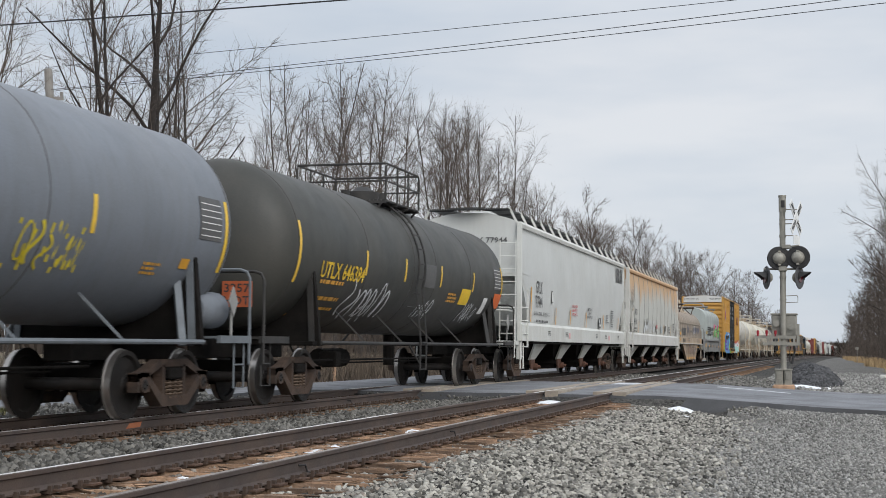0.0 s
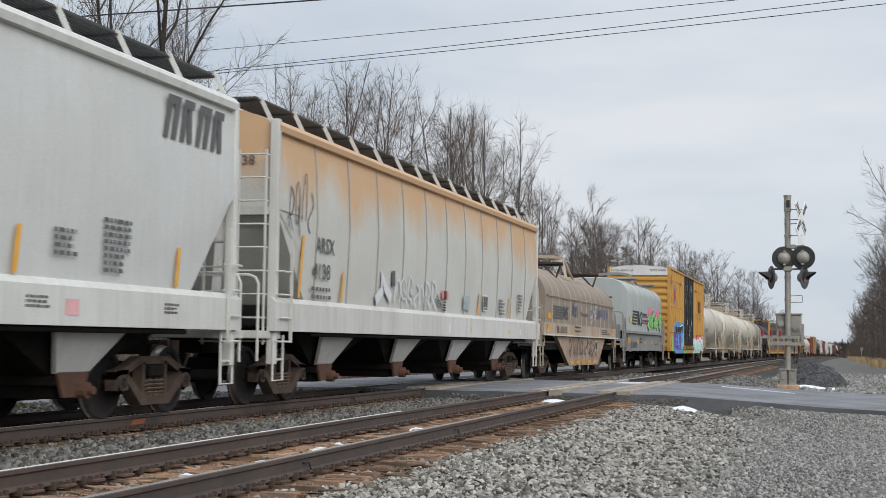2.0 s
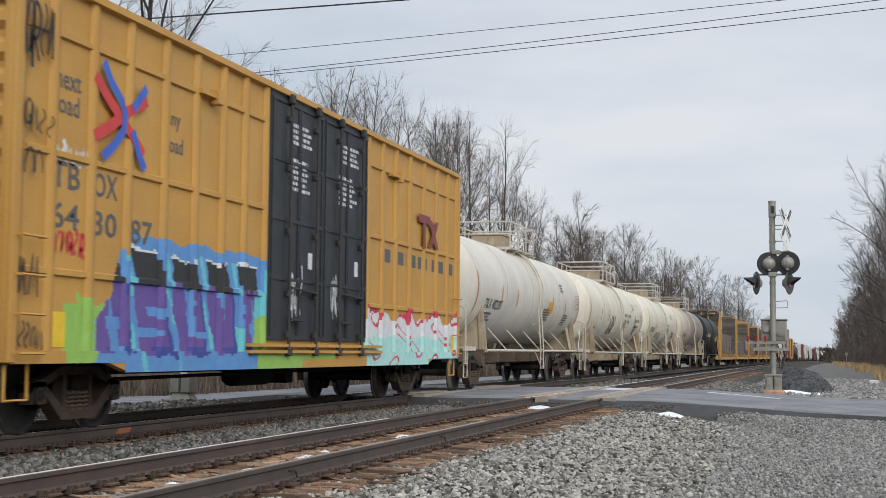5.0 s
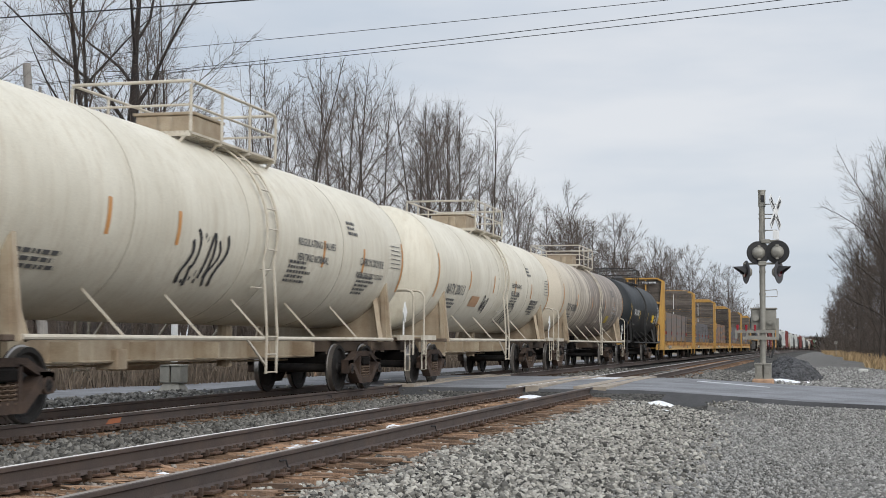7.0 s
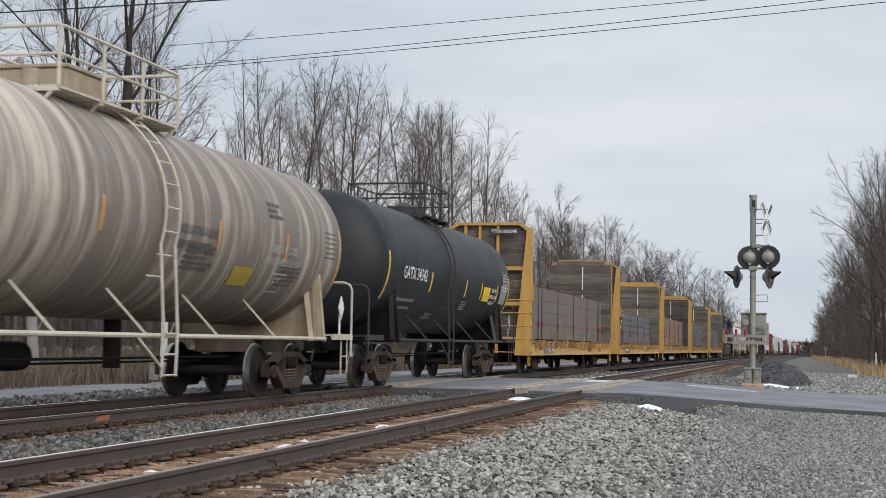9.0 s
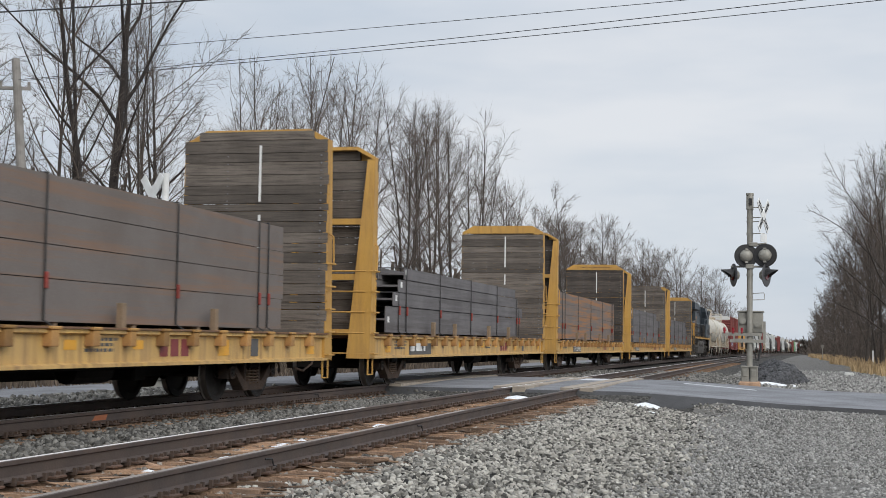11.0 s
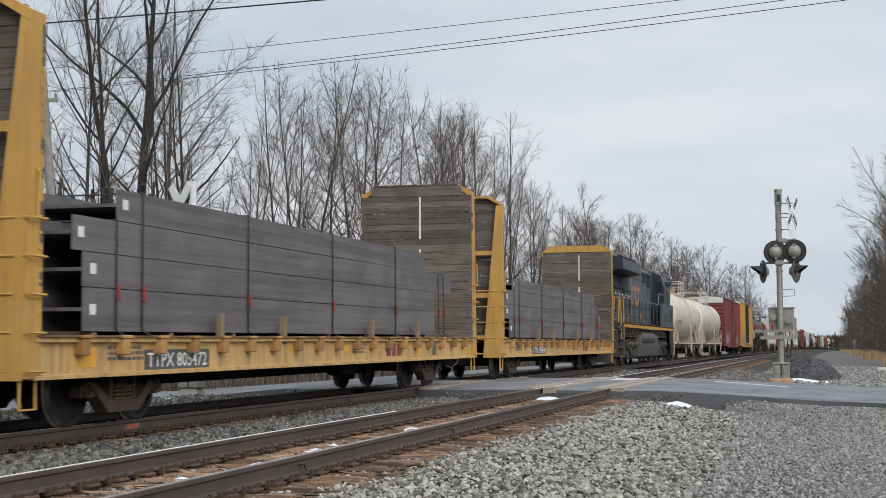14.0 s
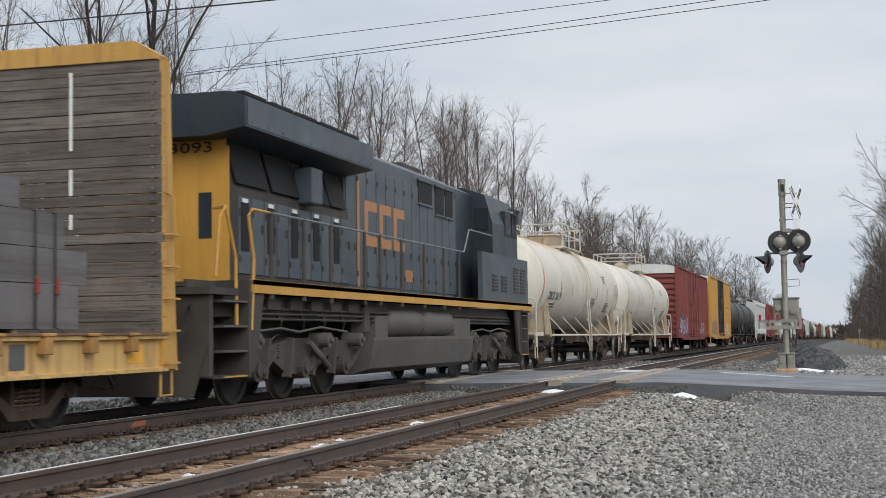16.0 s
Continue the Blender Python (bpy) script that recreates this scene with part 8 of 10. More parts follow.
    prism(bm, [(-1.50, 1.9), (1.50, 1.9), (1.50, 3.9), (1.30, 4.62), (0.7, 4.82), (-0.7, 4.82), (-1.30, 4.62), (-1.50, 3.9)], "y", 6.2, 9.1)
    prism(bm, [(-0.96, 1.9), (0.96, 1.9), (0.96, 4.62), (0.6, 4.8), (-0.6, 4.8), (-0.96, 4.62)], "y", 4.3, 6.2)
    prism(bm, [(-1.2, 1.9), (1.2, 1.9), (1.1, 3.2), (-1.1, 3.2)], "y", 9.1, 10.75)
    part("cab", bm, M_NAVY, c)
    bm = B()
    prism(bm, [(1.40, 1.9), (1.52, 1.9), (1.52, 3.1), (1.40, 3.1)], "y", 5.0, 10.3)
    part("cab_side_box", bm, M_LOCO_GREY, c)
    for y0, y1, z0, z1 in ((7.6, 8.25, 3.65, 4.3), (8.4, 8.95, 3.65, 4.3)):
        bm = B()
        box(bm, (1.44, (y0 + y1) / 2, (z0 + z1) / 2), (0.16, y1 - y0, z1 - z0))
        part("cab_window", bm, M_GLASS, c, "dark cab side window")
    bm = B()
    box(bm, (1.22, 6.185, 4.0), (0.34, 0.02, 0.55))
    part("cab_window", bm, M_GLASS, c, "dark rear cab window")
    bm = B()
    box(bm, (1.56, 8.6, 4.40), (0.16, 0.9, 0.04))
    box(bm, (1.58, 9.0, 4.2), (0.05, 0.4, 0.34))
    part("window_awning", bm, M_LOCO_GREY, c)
    for y0 in (6.0, 7.0, 8.45, 9.3):
        bm = B()
        for k in range(8 if y0 > 8 else 5):
            box(bm, (1.53, y0 + 0.3, 2.18 + k * 0.09), (0.03, 0.55, 0.05))
        part("louver", bm, M_LOCO_DARK, c)
    # handrails with their stanchions
    for sx in (-1, 1):
        bm = B()
        x = sx * 1.50
        pipe(bm, [(x, -9.25, 1.15), (x, -9.15, 2.2), (x, -9.35, 2.85), (x, -9.2, 2.95), (x, -8.6, 2.95)], 0.026)
        pipe(bm, [(x * 0.98, -10.45, 1.9), (x * 0.98, -10.30, 2.75), (x * 0.98, -10.1, 2.92), (x * 0.8, -9.9, 2.92)], 0.026)
        pipe(bm, [(x * 0.98, -10.1, 2.92), (x * 0.98, -9.75, 2.2), (x * 0.98, -9.72, 1.2)], 0.026)
        part("grab_rail", bm, M_LOCO_YELLOW, c, "yellow corner grab rails")
        bm = B()
        pipe(bm, [(x, -8.6, 2.95), (x, 3.25, 2.98), (x, 3.35, 3.05), (x, 3.8, 3.55), (x, 6.1, 3.55)], 0.022)
        part("handrail", bm, M_GREY_RAIL, c)
        for y in (-8.47, -7.1, -5.81, -3.99, -3.08, -1.69, -0.08, 1.49, 2.81):
            bm = B()
            prism(bm, [(y - 0.06, 1.62), (y + 0.06, 1.62), (y + 0.035, 2.98), (y - 0.035, 2.98)], "x", x - 0.02, x + 0.02)
            part("stanchion", bm, M_LOCO_DARK, c)
    # end platforms with steps and pilots
    for s in (-1, 1):
        bm = B()
        box(bm, (0, s * 10.2, 1.70), (3.0, 1.0, 0.1))
        part("end_platform", bm, M_LOCO_DARK, c)
        bm = B()
        box(bm, (0, s * 10.55, 1.1), (2.9, 0.12, 1.2))
        part("end_plate", bm, M_LOCO_DARK, c)
        bm = B()
        prism(bm, [(-1.45, 0.95), (1.45, 0.95), (1.2, 0.22), (-1.2, 0.22)], "y", s * 10.58, s * 10.68)
        part("pilot", bm, M_LOCO_DARK, c)
        for sx in (-1, 1):
            bm = B()
            yb = s * 9.35
            prism(bm, [(yb - 0.04, 1.88), (yb + 0.04, 1.88), (yb + 0.04, 0.45), (yb - 0.04, 0.45)], "x", sx * 0.95, sx * 1.52)
            prism(bm, [(yb, 0.45), (yb + s * 1.0, 0.45), (yb + s * 1.0, 1.88), (yb, 1.88)], "x", sx * 0.93, sx * 0.99)
            prism(bm, [(yb - s * 0.6, 1.72), (yb, 1.72), (yb, 0.45), (yb - s * 0.25, 0.6)], "x", sx * 1.44, sx * 1.50)
            part("step_well", bm, M_LOCO_DARK, c)
            for k in range(4):
                bm = B()
                box(bm, (sx * 1.26, yb + s * 0.5, 0.48 + k * 0.36), (0.5, 0.86, 0.04))
                st = part("step", bm, M_LOCO_DARK, c)
                bm = B()
                box(bm, (sx * 1.515, yb + s * 0.5, 0.48 + k * 0.36), (0.012, 0.80, 0.022))
                part("step_edge", bm, M_LOCO_YELLOW if k == 0 else M_LOCO_TANK, st)
        coupler(c, s * 10.7, s)
        bm = B()
        pipe(bm, [(0.9, s * 10.62, 1.3), (0.95, s * 10.9, 0.95), (0.8, s * 11.0, 0.9)], 0.028)
        pipe(bm, [(1.15, s * 10.62, 1.45), (1.3, s * 10.85, 1.5), (1.2, s * 10.9, 1.1)], 0.028)
        part("air_hose", bm, M_BLACK, c)
    # fuel tank with the air reservoirs above it
    bm = B()
    prism(bm, [(-1.40, 0.95), (-1.30, 0.42), (-0.9, 0.30), (0.9, 0.30), (1.30, 0.42), (1.40, 0.95), (1.40, 1.02), (-1.40, 1.02)], "y", -3.2, 4.5)
    for a, b in ((-2.9, -2.2), (2.9, 4.3)):
        box(bm, (0, (a + b) / 2, 1.2), (2.74, b - a, 0.46), 0.03)
    part("fuel_tank", bm, M_LOCO_TANK, c)
    for y0, y1 in ((-2.0, 0.2), (0.4, 2.6)):
        bm = B()
        lathe(bm, [(0.0, y0 - 0.05), (0.2, y0), (0.29, y0 + 0.12), (0.29, y1 - 0.12), (0.2, y1), (0.0, y1 + 0.05)], 18, "y", (1.18, 0, 1.30))
        for q in (0.2, 0.8):
            y = y0 + (y1 - y0) * q
            lathe(bm, [(0.29, y - 0.03), (0.302, y - 0.02), (0.302, y + 0.02), (0.29, y + 0.03)], 18, "y", (1.18, 0, 1.30))
        part("air_reservoir", bm, M_LOCO_TANK, c, smooth=40)
    bm = B()
    for k in range(6):
        box(bm, (1.25, -8.0 + k * 0.95, 1.55), (0.2, 0.5, 0.16))
    for z in (1.32, 1.40, 1.48):
        rod(bm, (1.3, -8.6, z), (1.3, 8.8, z), 0.02, 6)
    for k in range(4):
        pipe(bm, [(1.2, -7.8 + k * 1.0, 1.6), (1.3, -7.6 + k * 1.0, 1.3), (1.15, -7.3 + k * 1.0, 1.15)], 0.03, 6)
    box(bm, (1.2, -3.4, 1.35), (0.3, 0.3, 0.5), 0.02)
    part("piping", bm, M_LOCO_DARK, c)
    loco_truck(c, -6.3)
    loco_truck(c, 7.15)
    # number on the end and the road's mark on the hood as plain blocks
    letters(c, "3093", 0.06, 3.86, 0.72, 0.17, lambda q, w: (q, -9.046, w), P_BLACK)
    letters(c, "1", 0.55, 2.55, 0.22, 0.7, lambda q, w: (q, -9.046, w), M_NAVY)
    S = flat_side(HX + 0.026)
    bm = B()
    for k in range(3):
        y = -2.45 + k * 0.95
        rect(bm, y, y + 0.78, 2.82, 3.02, S)
        rect(bm, y, y + 0.78, 3.52, 3.72, S)
        rect(bm, y, y + 0.22, 3.02, 3.52, S)
    rect(bm, 0.25, 0.8, 2.2, 2.45, S)
    rect(bm, -2.9, -2.75, 2.0, 4.1, S)
    decal("mark_bar", bm, flat_paint("faded_orange_mark", (0.38, 0.18, 0.075)), c, "faded orange mark on the hood")
    return c


locomotive(347.0)


# ---- the rest of the train, farther back ----
rng = random.Random(77)
M_TANK_RUSTY = stained("rust_topped_white_tank", (0.60, 0.57, 0.50), (0.50, 0.47, 0.40), (0.46, 0.22, 0.07), 3.55, 4.25, 0.8, scale=0.7, grain=50, var=0.7, rough=0.55, bump=0.03, streak=(0.38, 0.28, 0.18), streak_fac=0.4)
c, S, h = pale(367.4, "white tank car with orange rust along its top", 17.2, 7.5, "DBCX 20119", 0.2, M_TANK_RUSTY)
c, S, h = pale(385.7, "white tank car with a domed manway cover", 17.4, 7.6, "", 0.4, M_TANK_WHITE2, plat="cage")
R_POSTS = tuple(-9.3 + k * 0.98 for k in range(7)) + tuple(3.42 + k * 0.98 for k in range(7))
c = box_car(405.6, "red-brown box car with white top band and tags", 18.9, 4.9, M_RED, (-3.0, 3.0), R_POSTS, (), False)
bm = B()
scribble(bm, -9.0, 0.95, 5.0, 1.2, 9, flat_side(1.614), rng, 0.08)
decal("sprayed_tag", bm, P_SPRAY_BLUE, c, "blue and white sprayed tags")
bm = B()
scribble(bm, -8.8, 1.0, 4.8, 1.0, 8, flat_side(1.616), rng, 0.06)
scribble(bm, 3.6, 1.0, 3.0, 0.8, 4, flat_side(1.616), rng, 0.06)
decal("sprayed_tag", bm, P_SPRAY_WHITE, c)
c = box_car(427.0, "tall yellow box car with black doors", 18.95, 5.2, M_YELLOW, (-2.92, 1.95), POSTS, (4.5, 3.19, 1.86), False)
bm = B()
scribble(bm, -9.0, 0.95, 5.5, 1.3, 8, flat_side(1.614), rng, 0.09)
decal("sprayed_tag", bm, P_SPRAY_BLUE, c)
bm = B()
scribble(bm, 3.0, 0.95, 5.5, 0.9, 8, flat_side(1.614), rng, 0.09)
decal("sprayed_tag", bm, P_SPRAY_WHITE, c)
tank_car(446.6, "black tank car far back in the train", 17.6, 7.5, 1.5, 2.74, M_TANK_BLACK, M_DARK_RAIL, 6.4, seams=(-3.5, 0.5, 3.6))
tank_car(465.0, "black tank car far back in the train", 17.6, 7.5, 1.5, 2.74, M_TANK_BLACK, M_DARK_RAIL, 6.4, seams=(-3.5, 0.5, 3.6))
hopper(485.0, "pale grey covered hopper far back in the train", 19.9, M_HOPPER, M_HOPPER_SILL, 4.4, 10, {"strips": ()})
box_car(506.2, "red-brown box car far back in the train", 18.9, 4.9, M_RED, (-3.0, 3.0), R_POSTS, (), False)
tank_car(526.4, "white tank car far back in the train", 17.4, 7.5, 1.5, 2.74, M_TANK_WHITE2, M_CREAMY, 6.3, seams=(-3.5, 0.5, 3.6), plat="box")
hopper(546.2, "pale grey covered hopper far back in the train", 19.9, M_HOPPER, M_HOPPER_SILL, 4.4, 10, {"strips": ()})
NEAR_CARS = len(WHEELS)
by_name = {o.get("label"): o for o, q in CARS}
far = [by_name["black tank car far back in the train"], by_name["pale grey covered hopper far back in the train"], by_name["red-brown box car far back in the train"], by_name["white tank car far back in the train"]]
M_GREEN = surf("green_hopper_paint", (0.06, 0.30, 0.10), (0.05, 0.22, 0.08), 0.8, 50, 0.7, 0.6, bump=0.05)
place = 567.0
for k in range(22):
    if k == 11:
        hopper(place, "green covered hopper far back in the train", 19.9, M_GREEN, M_GREEN, 4.4, 10, {"strips": ()})
        place += 20.4
        continue
    src = far[(0, 1, 0, 2, 0, 1, 0, 0, 3, 0, 2)[k % 11]]
    CARS.append((copy_thing(src, pose(0, 0, 0)), place))
    place += 20.4
WHEELS_SEEN = 100        # wheelsets of the cars that pass close by


# ---- the crossing signal ----
M_DISC = surf("faded_black_disc", (0.055, 0.055, 0.058), (0.085, 0.085, 0.088), 4, 60, 0.6, 0.6, bump=0.1)


def crossing_signal(x, y, z):
    c = thing("crossing_signal", "grey crossing signal mast with black lamps and white crossbuck", "railway signal")
    c.matrix_basis = pose(x, y, z)
    bm = B()
    rod(bm, (0, 0, 0.02), (0, 0, 5.0), 0.085, 16)
    rod(bm, (0, 0, 4.95), (0, 0, 5.38), 0.105, 16)
    rod(bm, (0, 0, 5.38), (0, 0, 5.44), 0.115, 16)
    for k in (0.8, 2.35, 3.0, 4.2):
        rod(bm, (0, 0, k), (0, 0, k + 0.05), 0.10, 16)
    part("mast", bm, M_ALU, c, smooth=40)
    bm = B()
    box(bm, (0.02, -0.10, 5.18), (0.10, 0.06, 0.20))
    part("bell_slot", bm, M_BLACK, c)
    for sx in (-1, 1):
        bm = B()
        box(bm, (sx * 0.125, 0, 0.10), (0.22, 0.42, 0.44), 0.02)
        box(bm, (sx * 0.125, -0.02, 0.33), (0.245, 0.45, 0.05), 0.01)
        box(bm, (sx * 0.125, -0.22, 0.14), (0.13, 0.03, 0.20), 0.01)
        part("base_half", bm, M_ALU, c)
    bm = B()
    box(bm, (0, 0, -0.33), (0.62, 0.6, 0.46), 0.04)
    part("foundation", bm, M_TIE, c, "dark sunken foundation block")
    # upper pair, seen from the back; lower pair, seen from the side
    for px, pz, ang in ((-0.10, 3.58, 10), (0.44, 3.60, -6)):
        m = pose(px, -0.12, pz, 0, 0, ang)
        bm = B()
        lathe(bm, [(0.0, 0.0), (0.33, 0.0), (0.345, 0.02), (0.33, 0.035), (0.0, 0.035)], 32, "y")
        bmesh.ops.transform(bm, matrix=m, verts=bm.verts)
        lamp = part("background_disc", bm, M_BLACK, c, smooth=40)
        bm = B()
        lathe(bm, [(0.0, -0.17), (0.09, -0.155), (0.16, -0.10), (0.19, -0.02), (0.19, 0.0)], 24, "y")
        box(bm, (0, -0.06, 0.19), (0.08, 0.10, 0.05))
        box(bm, (0, -0.06, -0.19), (0.08, 0.10, 0.05))
        bmesh.ops.transform(bm, matrix=m, verts=bm.verts)
        part("lamp_housing", bm, M_ALU, lamp, "grey domed lamp housing", smooth=40)
        bm = B()
        for k in range(9):
            a = math.pi * k / 8
            box(bm, (0.17 * math.cos(a), 0.15, 0.17 * math.sin(a)), (0.075, 0.28, 0.012))
        bmesh.ops.transform(bm, matrix=m, verts=bm.verts)
        part("visor", bm, M_BLACK, lamp)
    for px, s in ((-0.48, -1), (0.46, 1)):
        bm = B()
        lathe(bm, [(0.0, 0.0), (0.33, 0.0), (0.345, 0.015), (0.33, 0.03), (0.0, 0.03)], 28, "x")
        m = pose(px, 0.0, 3.02, 0, 0, -s * 20)
        bmesh.ops.transform(bm, matrix=m, verts=bm.verts)
        lamp = part("background_disc", bm, M_DISC, c, smooth=40)
        bm = B()
        lathe(bm, [(0.0, -s * 0.20), (0.10, -s * 0.17), (0.17, -s * 0.09), (0.185, 0.0)], 20, "x")
        bmesh.ops.transform(bm, matrix=m, verts=bm.verts)
        part("lamp_housing", bm, M_ALU, lamp, smooth=40)
        bm = B()
        n = 12
        inner, outer = [], []
        for k in range(n + 1):
            a = -0.25 + (math.pi + 0.5) * k / n
            ln = 0.10 + 0.27 * max(0.0, math.sin(a))
            for row, rr in ((inner, 0.165), (outer, 0.18)):
                row.append(((s * 0.02, rr * math.cos(a), rr * math.sin(a)), (s * ln, rr * math.cos(a), rr * math.sin(a) - 0.02)))
        loft(bm, [[o[0], o[1], i[1], i[0]] for o, i in zip(outer, inner)])
        bmesh.ops.transform(bm, matrix=m, verts=bm.verts)
        part("visor", bm, M_BLACK, lamp, smooth=40)
        bm = B()
        rod(bm, (s * 0.025, 0, 0), (s * 0.05, 0, 0), 0.15, 20)
        bmesh.ops.transform(bm, matrix=m, verts=bm.verts)
        part("lens", bm, surf("red_lens", (0.10, 0.006, 0.01), None, 3, 40, 0.3, 0.15, bump=0), lamp, "dark red lens")
    bm = B()
    rod(bm, (-0.55, 0, 3.27), (0.55, 0, 3.27), 0.03, 8)
    rod(bm, (-0.12, -0.05, 3.88), (0.48, -0.05, 3.95), 0.03, 8)
    box(bm, (0, -0.02, 3.27), (0.24, 0.24, 0.14), 0.02)
    box(bm, (0.1, -0.04, 3.92), (0.26, 0.2, 0.12), 0.02)
    part("cross_arm", bm, M_ALU, c)
    # the crossbuck, turned almost edge-on, and the small plate under it
    mx = pose(0.40, 0.0, 4.78, 0, 0, 72)
    for a in (-45, 45):
        bm = B()
        box(bm, (0, 0, 0), (1.22, 0.02, 0.23))
        bmesh.ops.transform(bm, matrix=mx @ pose(0, 0.02 * (a > 0), 0, 0, a, 0), verts=bm.verts)
        bl = part("crossbuck_blade", bm, M_WHITE, c, "white crossbuck blade")
        bm = B()
        for s in (-1, 1):
            for k in range(5):
                box(bm, (s * (0.18 + k * 0.082), -0.014, 0.0), (0.05, 0.006, 0.13))
        bmesh.ops.transform(bm, matrix=mx @ pose(0, 0.02 * (a > 0), 0, 0, a, 0), verts=bm.verts)
        part("word_bars", bm, P_BLACK, bl)
    bm = B()
    box(bm, (0, 0, -0.66), (0.5, 0.02, 0.26))
    bmesh.ops.transform(bm, matrix=mx, verts=bm.verts)
    pl = part("track_plate", bm, M_WHITE, c)
    for z in (4.25, 4.60, 4.72, 5.02):
        bm = B()
        rod(bm, (0, 0, z), (0.42, 0, z), 0.016, 6)
        rod(bm, (0, 0, z - 0.02), (0, 0, z + 0.02), 0.10, 14)
        part("bracket", bm, M_ALU, c)
    bm = B()
    pipe(bm, [(0.08, 0, 2.48), (0.40, 0, 2.50), (0.42, 0, 2.46), (0.42, 0, 2.30), (0.08, 0, 2.29)], 0.012, 5)
    part("bracket", bm, M_ALU, c)
    # gate machine on the mast, with its frame and small red lamps
    bm = B()
    box(bm, (0.02, 0.30, 1.62), (0.72, 0.42, 0.62), 0.03)
    box(bm, (0.02, 0.30, 1.95), (0.78, 0.48, 0.05), 0.015)
    rod(bm, (-0.20, 0.06, 1.68), (-0.20, -0.02, 1.68), 0.10, 12)
    rod(bm, (0.22, 0.06, 1.55), (0.22, 0.0, 1.55), 0.07, 12)
    part("gate_machine", bm, M_ALU, c)
    bm = B()
    for yy in (-0.12, 0.18):
        box(bm, (-0.22, yy, 1.28), (1.15, 0.04, 0.09))
        box(bm, (-0.08, yy, 1.08), (0.98, 0.04, 0.09))
        for px in (-0.76, -0.45, -0.1, 0.3):
            box(bm, (px, yy, 1.18), (0.05, 0.035, 0.24))
    for yy in (-0.12, 0.18):
        box(bm, (0.42, yy, 1.35), (0.07, 0.05, 0.62))
    box(bm, (-0.16, 0.03, 1.13), (0.5, 0.3, 0.04))
    part("gate_frame", bm, M_ALU, c)
    for px in (-0.72, -0.47, -0.22):
        bm = B()
        rod(bm, (px, -0.15, 1.36), (px, -0.15, 1.47), 0.038, 12)
        rod(bm, (px, -0.15, 1.30), (px, -0.15, 1.36), 0.025, 8)
        part("red_lamp", bm, surf("red_lamp_plastic", (0.30, 0.018, 0.03), None, 3, 40, 0.3, 0.3, bump=0), c, "small red gate lamp")
    bm = B()
    pipe(bm, [(0.1, 0.1, 1.3), (0.2, 0.08, 1.0), (0.16, 0.04, 0.7), (0.19, 0.05, 0.5)], 0.014, 5)
    pipe(bm, [(0.25, 0.2, 1.3), (0.32, 0.15, 0.9), (0.24, 0.1, 0.5)], 0.03, 6)
    part("cable", bm, M_BLACK, c)
    return c


crossing_signal(-1.35, 42.3, 0.01)


def far_mast(x, y, z):
    """The mast on the other side of the line: its base, its tube and its crossbuck."""
    c = thing("crossing_signal", "pale grey crossing mast with crossbuck behind the train", "railway signal")
    c.matrix_basis = pose(x, y, z)
    bm = B()
    rod(bm, (0, 0, 0.1), (0, 0, 4.90), 0.08, 16)
    rod(bm, (0, 0, 4.86), (0, 0, 4.94), 0.09, 16)
    for k in (0.75, 4.05, 4.45):
        rod(bm, (0, 0, k), (0, 0, k + 0.04), 0.088, 16)
    part("mast", bm, M_WHITE, c, smooth=40)
    for sx in (-1, 1):
        bm = B()
        box(bm, (sx * 0.14, 0, 0.26), (0.25, 0.42, 0.40), 0.02)
        box(bm, (sx * 0.14, -0.01, 0.47), (0.27, 0.45, 0.04), 0.01)
        part("base_half", bm, M_ALU, c)
    bm = B()
    loft(bm, [[(-0.28, -0.24, -0.12), (0.28, -0.24, -0.12), (0.28, 0.24, -0.12), (-0.28, 0.24, -0.12)], [(-0.16, -0.12, 0.12), (0.16, -0.12, 0.12), (0.16, 0.12, 0.12), (-0.16, 0.12, 0.12)]])
    part("foot", bm, M_ALU, c)
    for k, a in enumerate((-52, 52)):
        bm = B()
        box(bm, (0, 0, 0), (1.22, 0.02, 0.23), 0.004)
        bmesh.ops.transform(bm, matrix=pose(-0.34, -0.02 + 0.03 * k, 4.40, 0, 0, -27) @ pose(0, 0, 0, 0, a, 0), verts=bm.verts)
        part("crossbuck_blade", bm, M_WHITE, c, "back of a white crossbuck blade")
    return c


far_mast(-14.5, 30.5, -0.11)


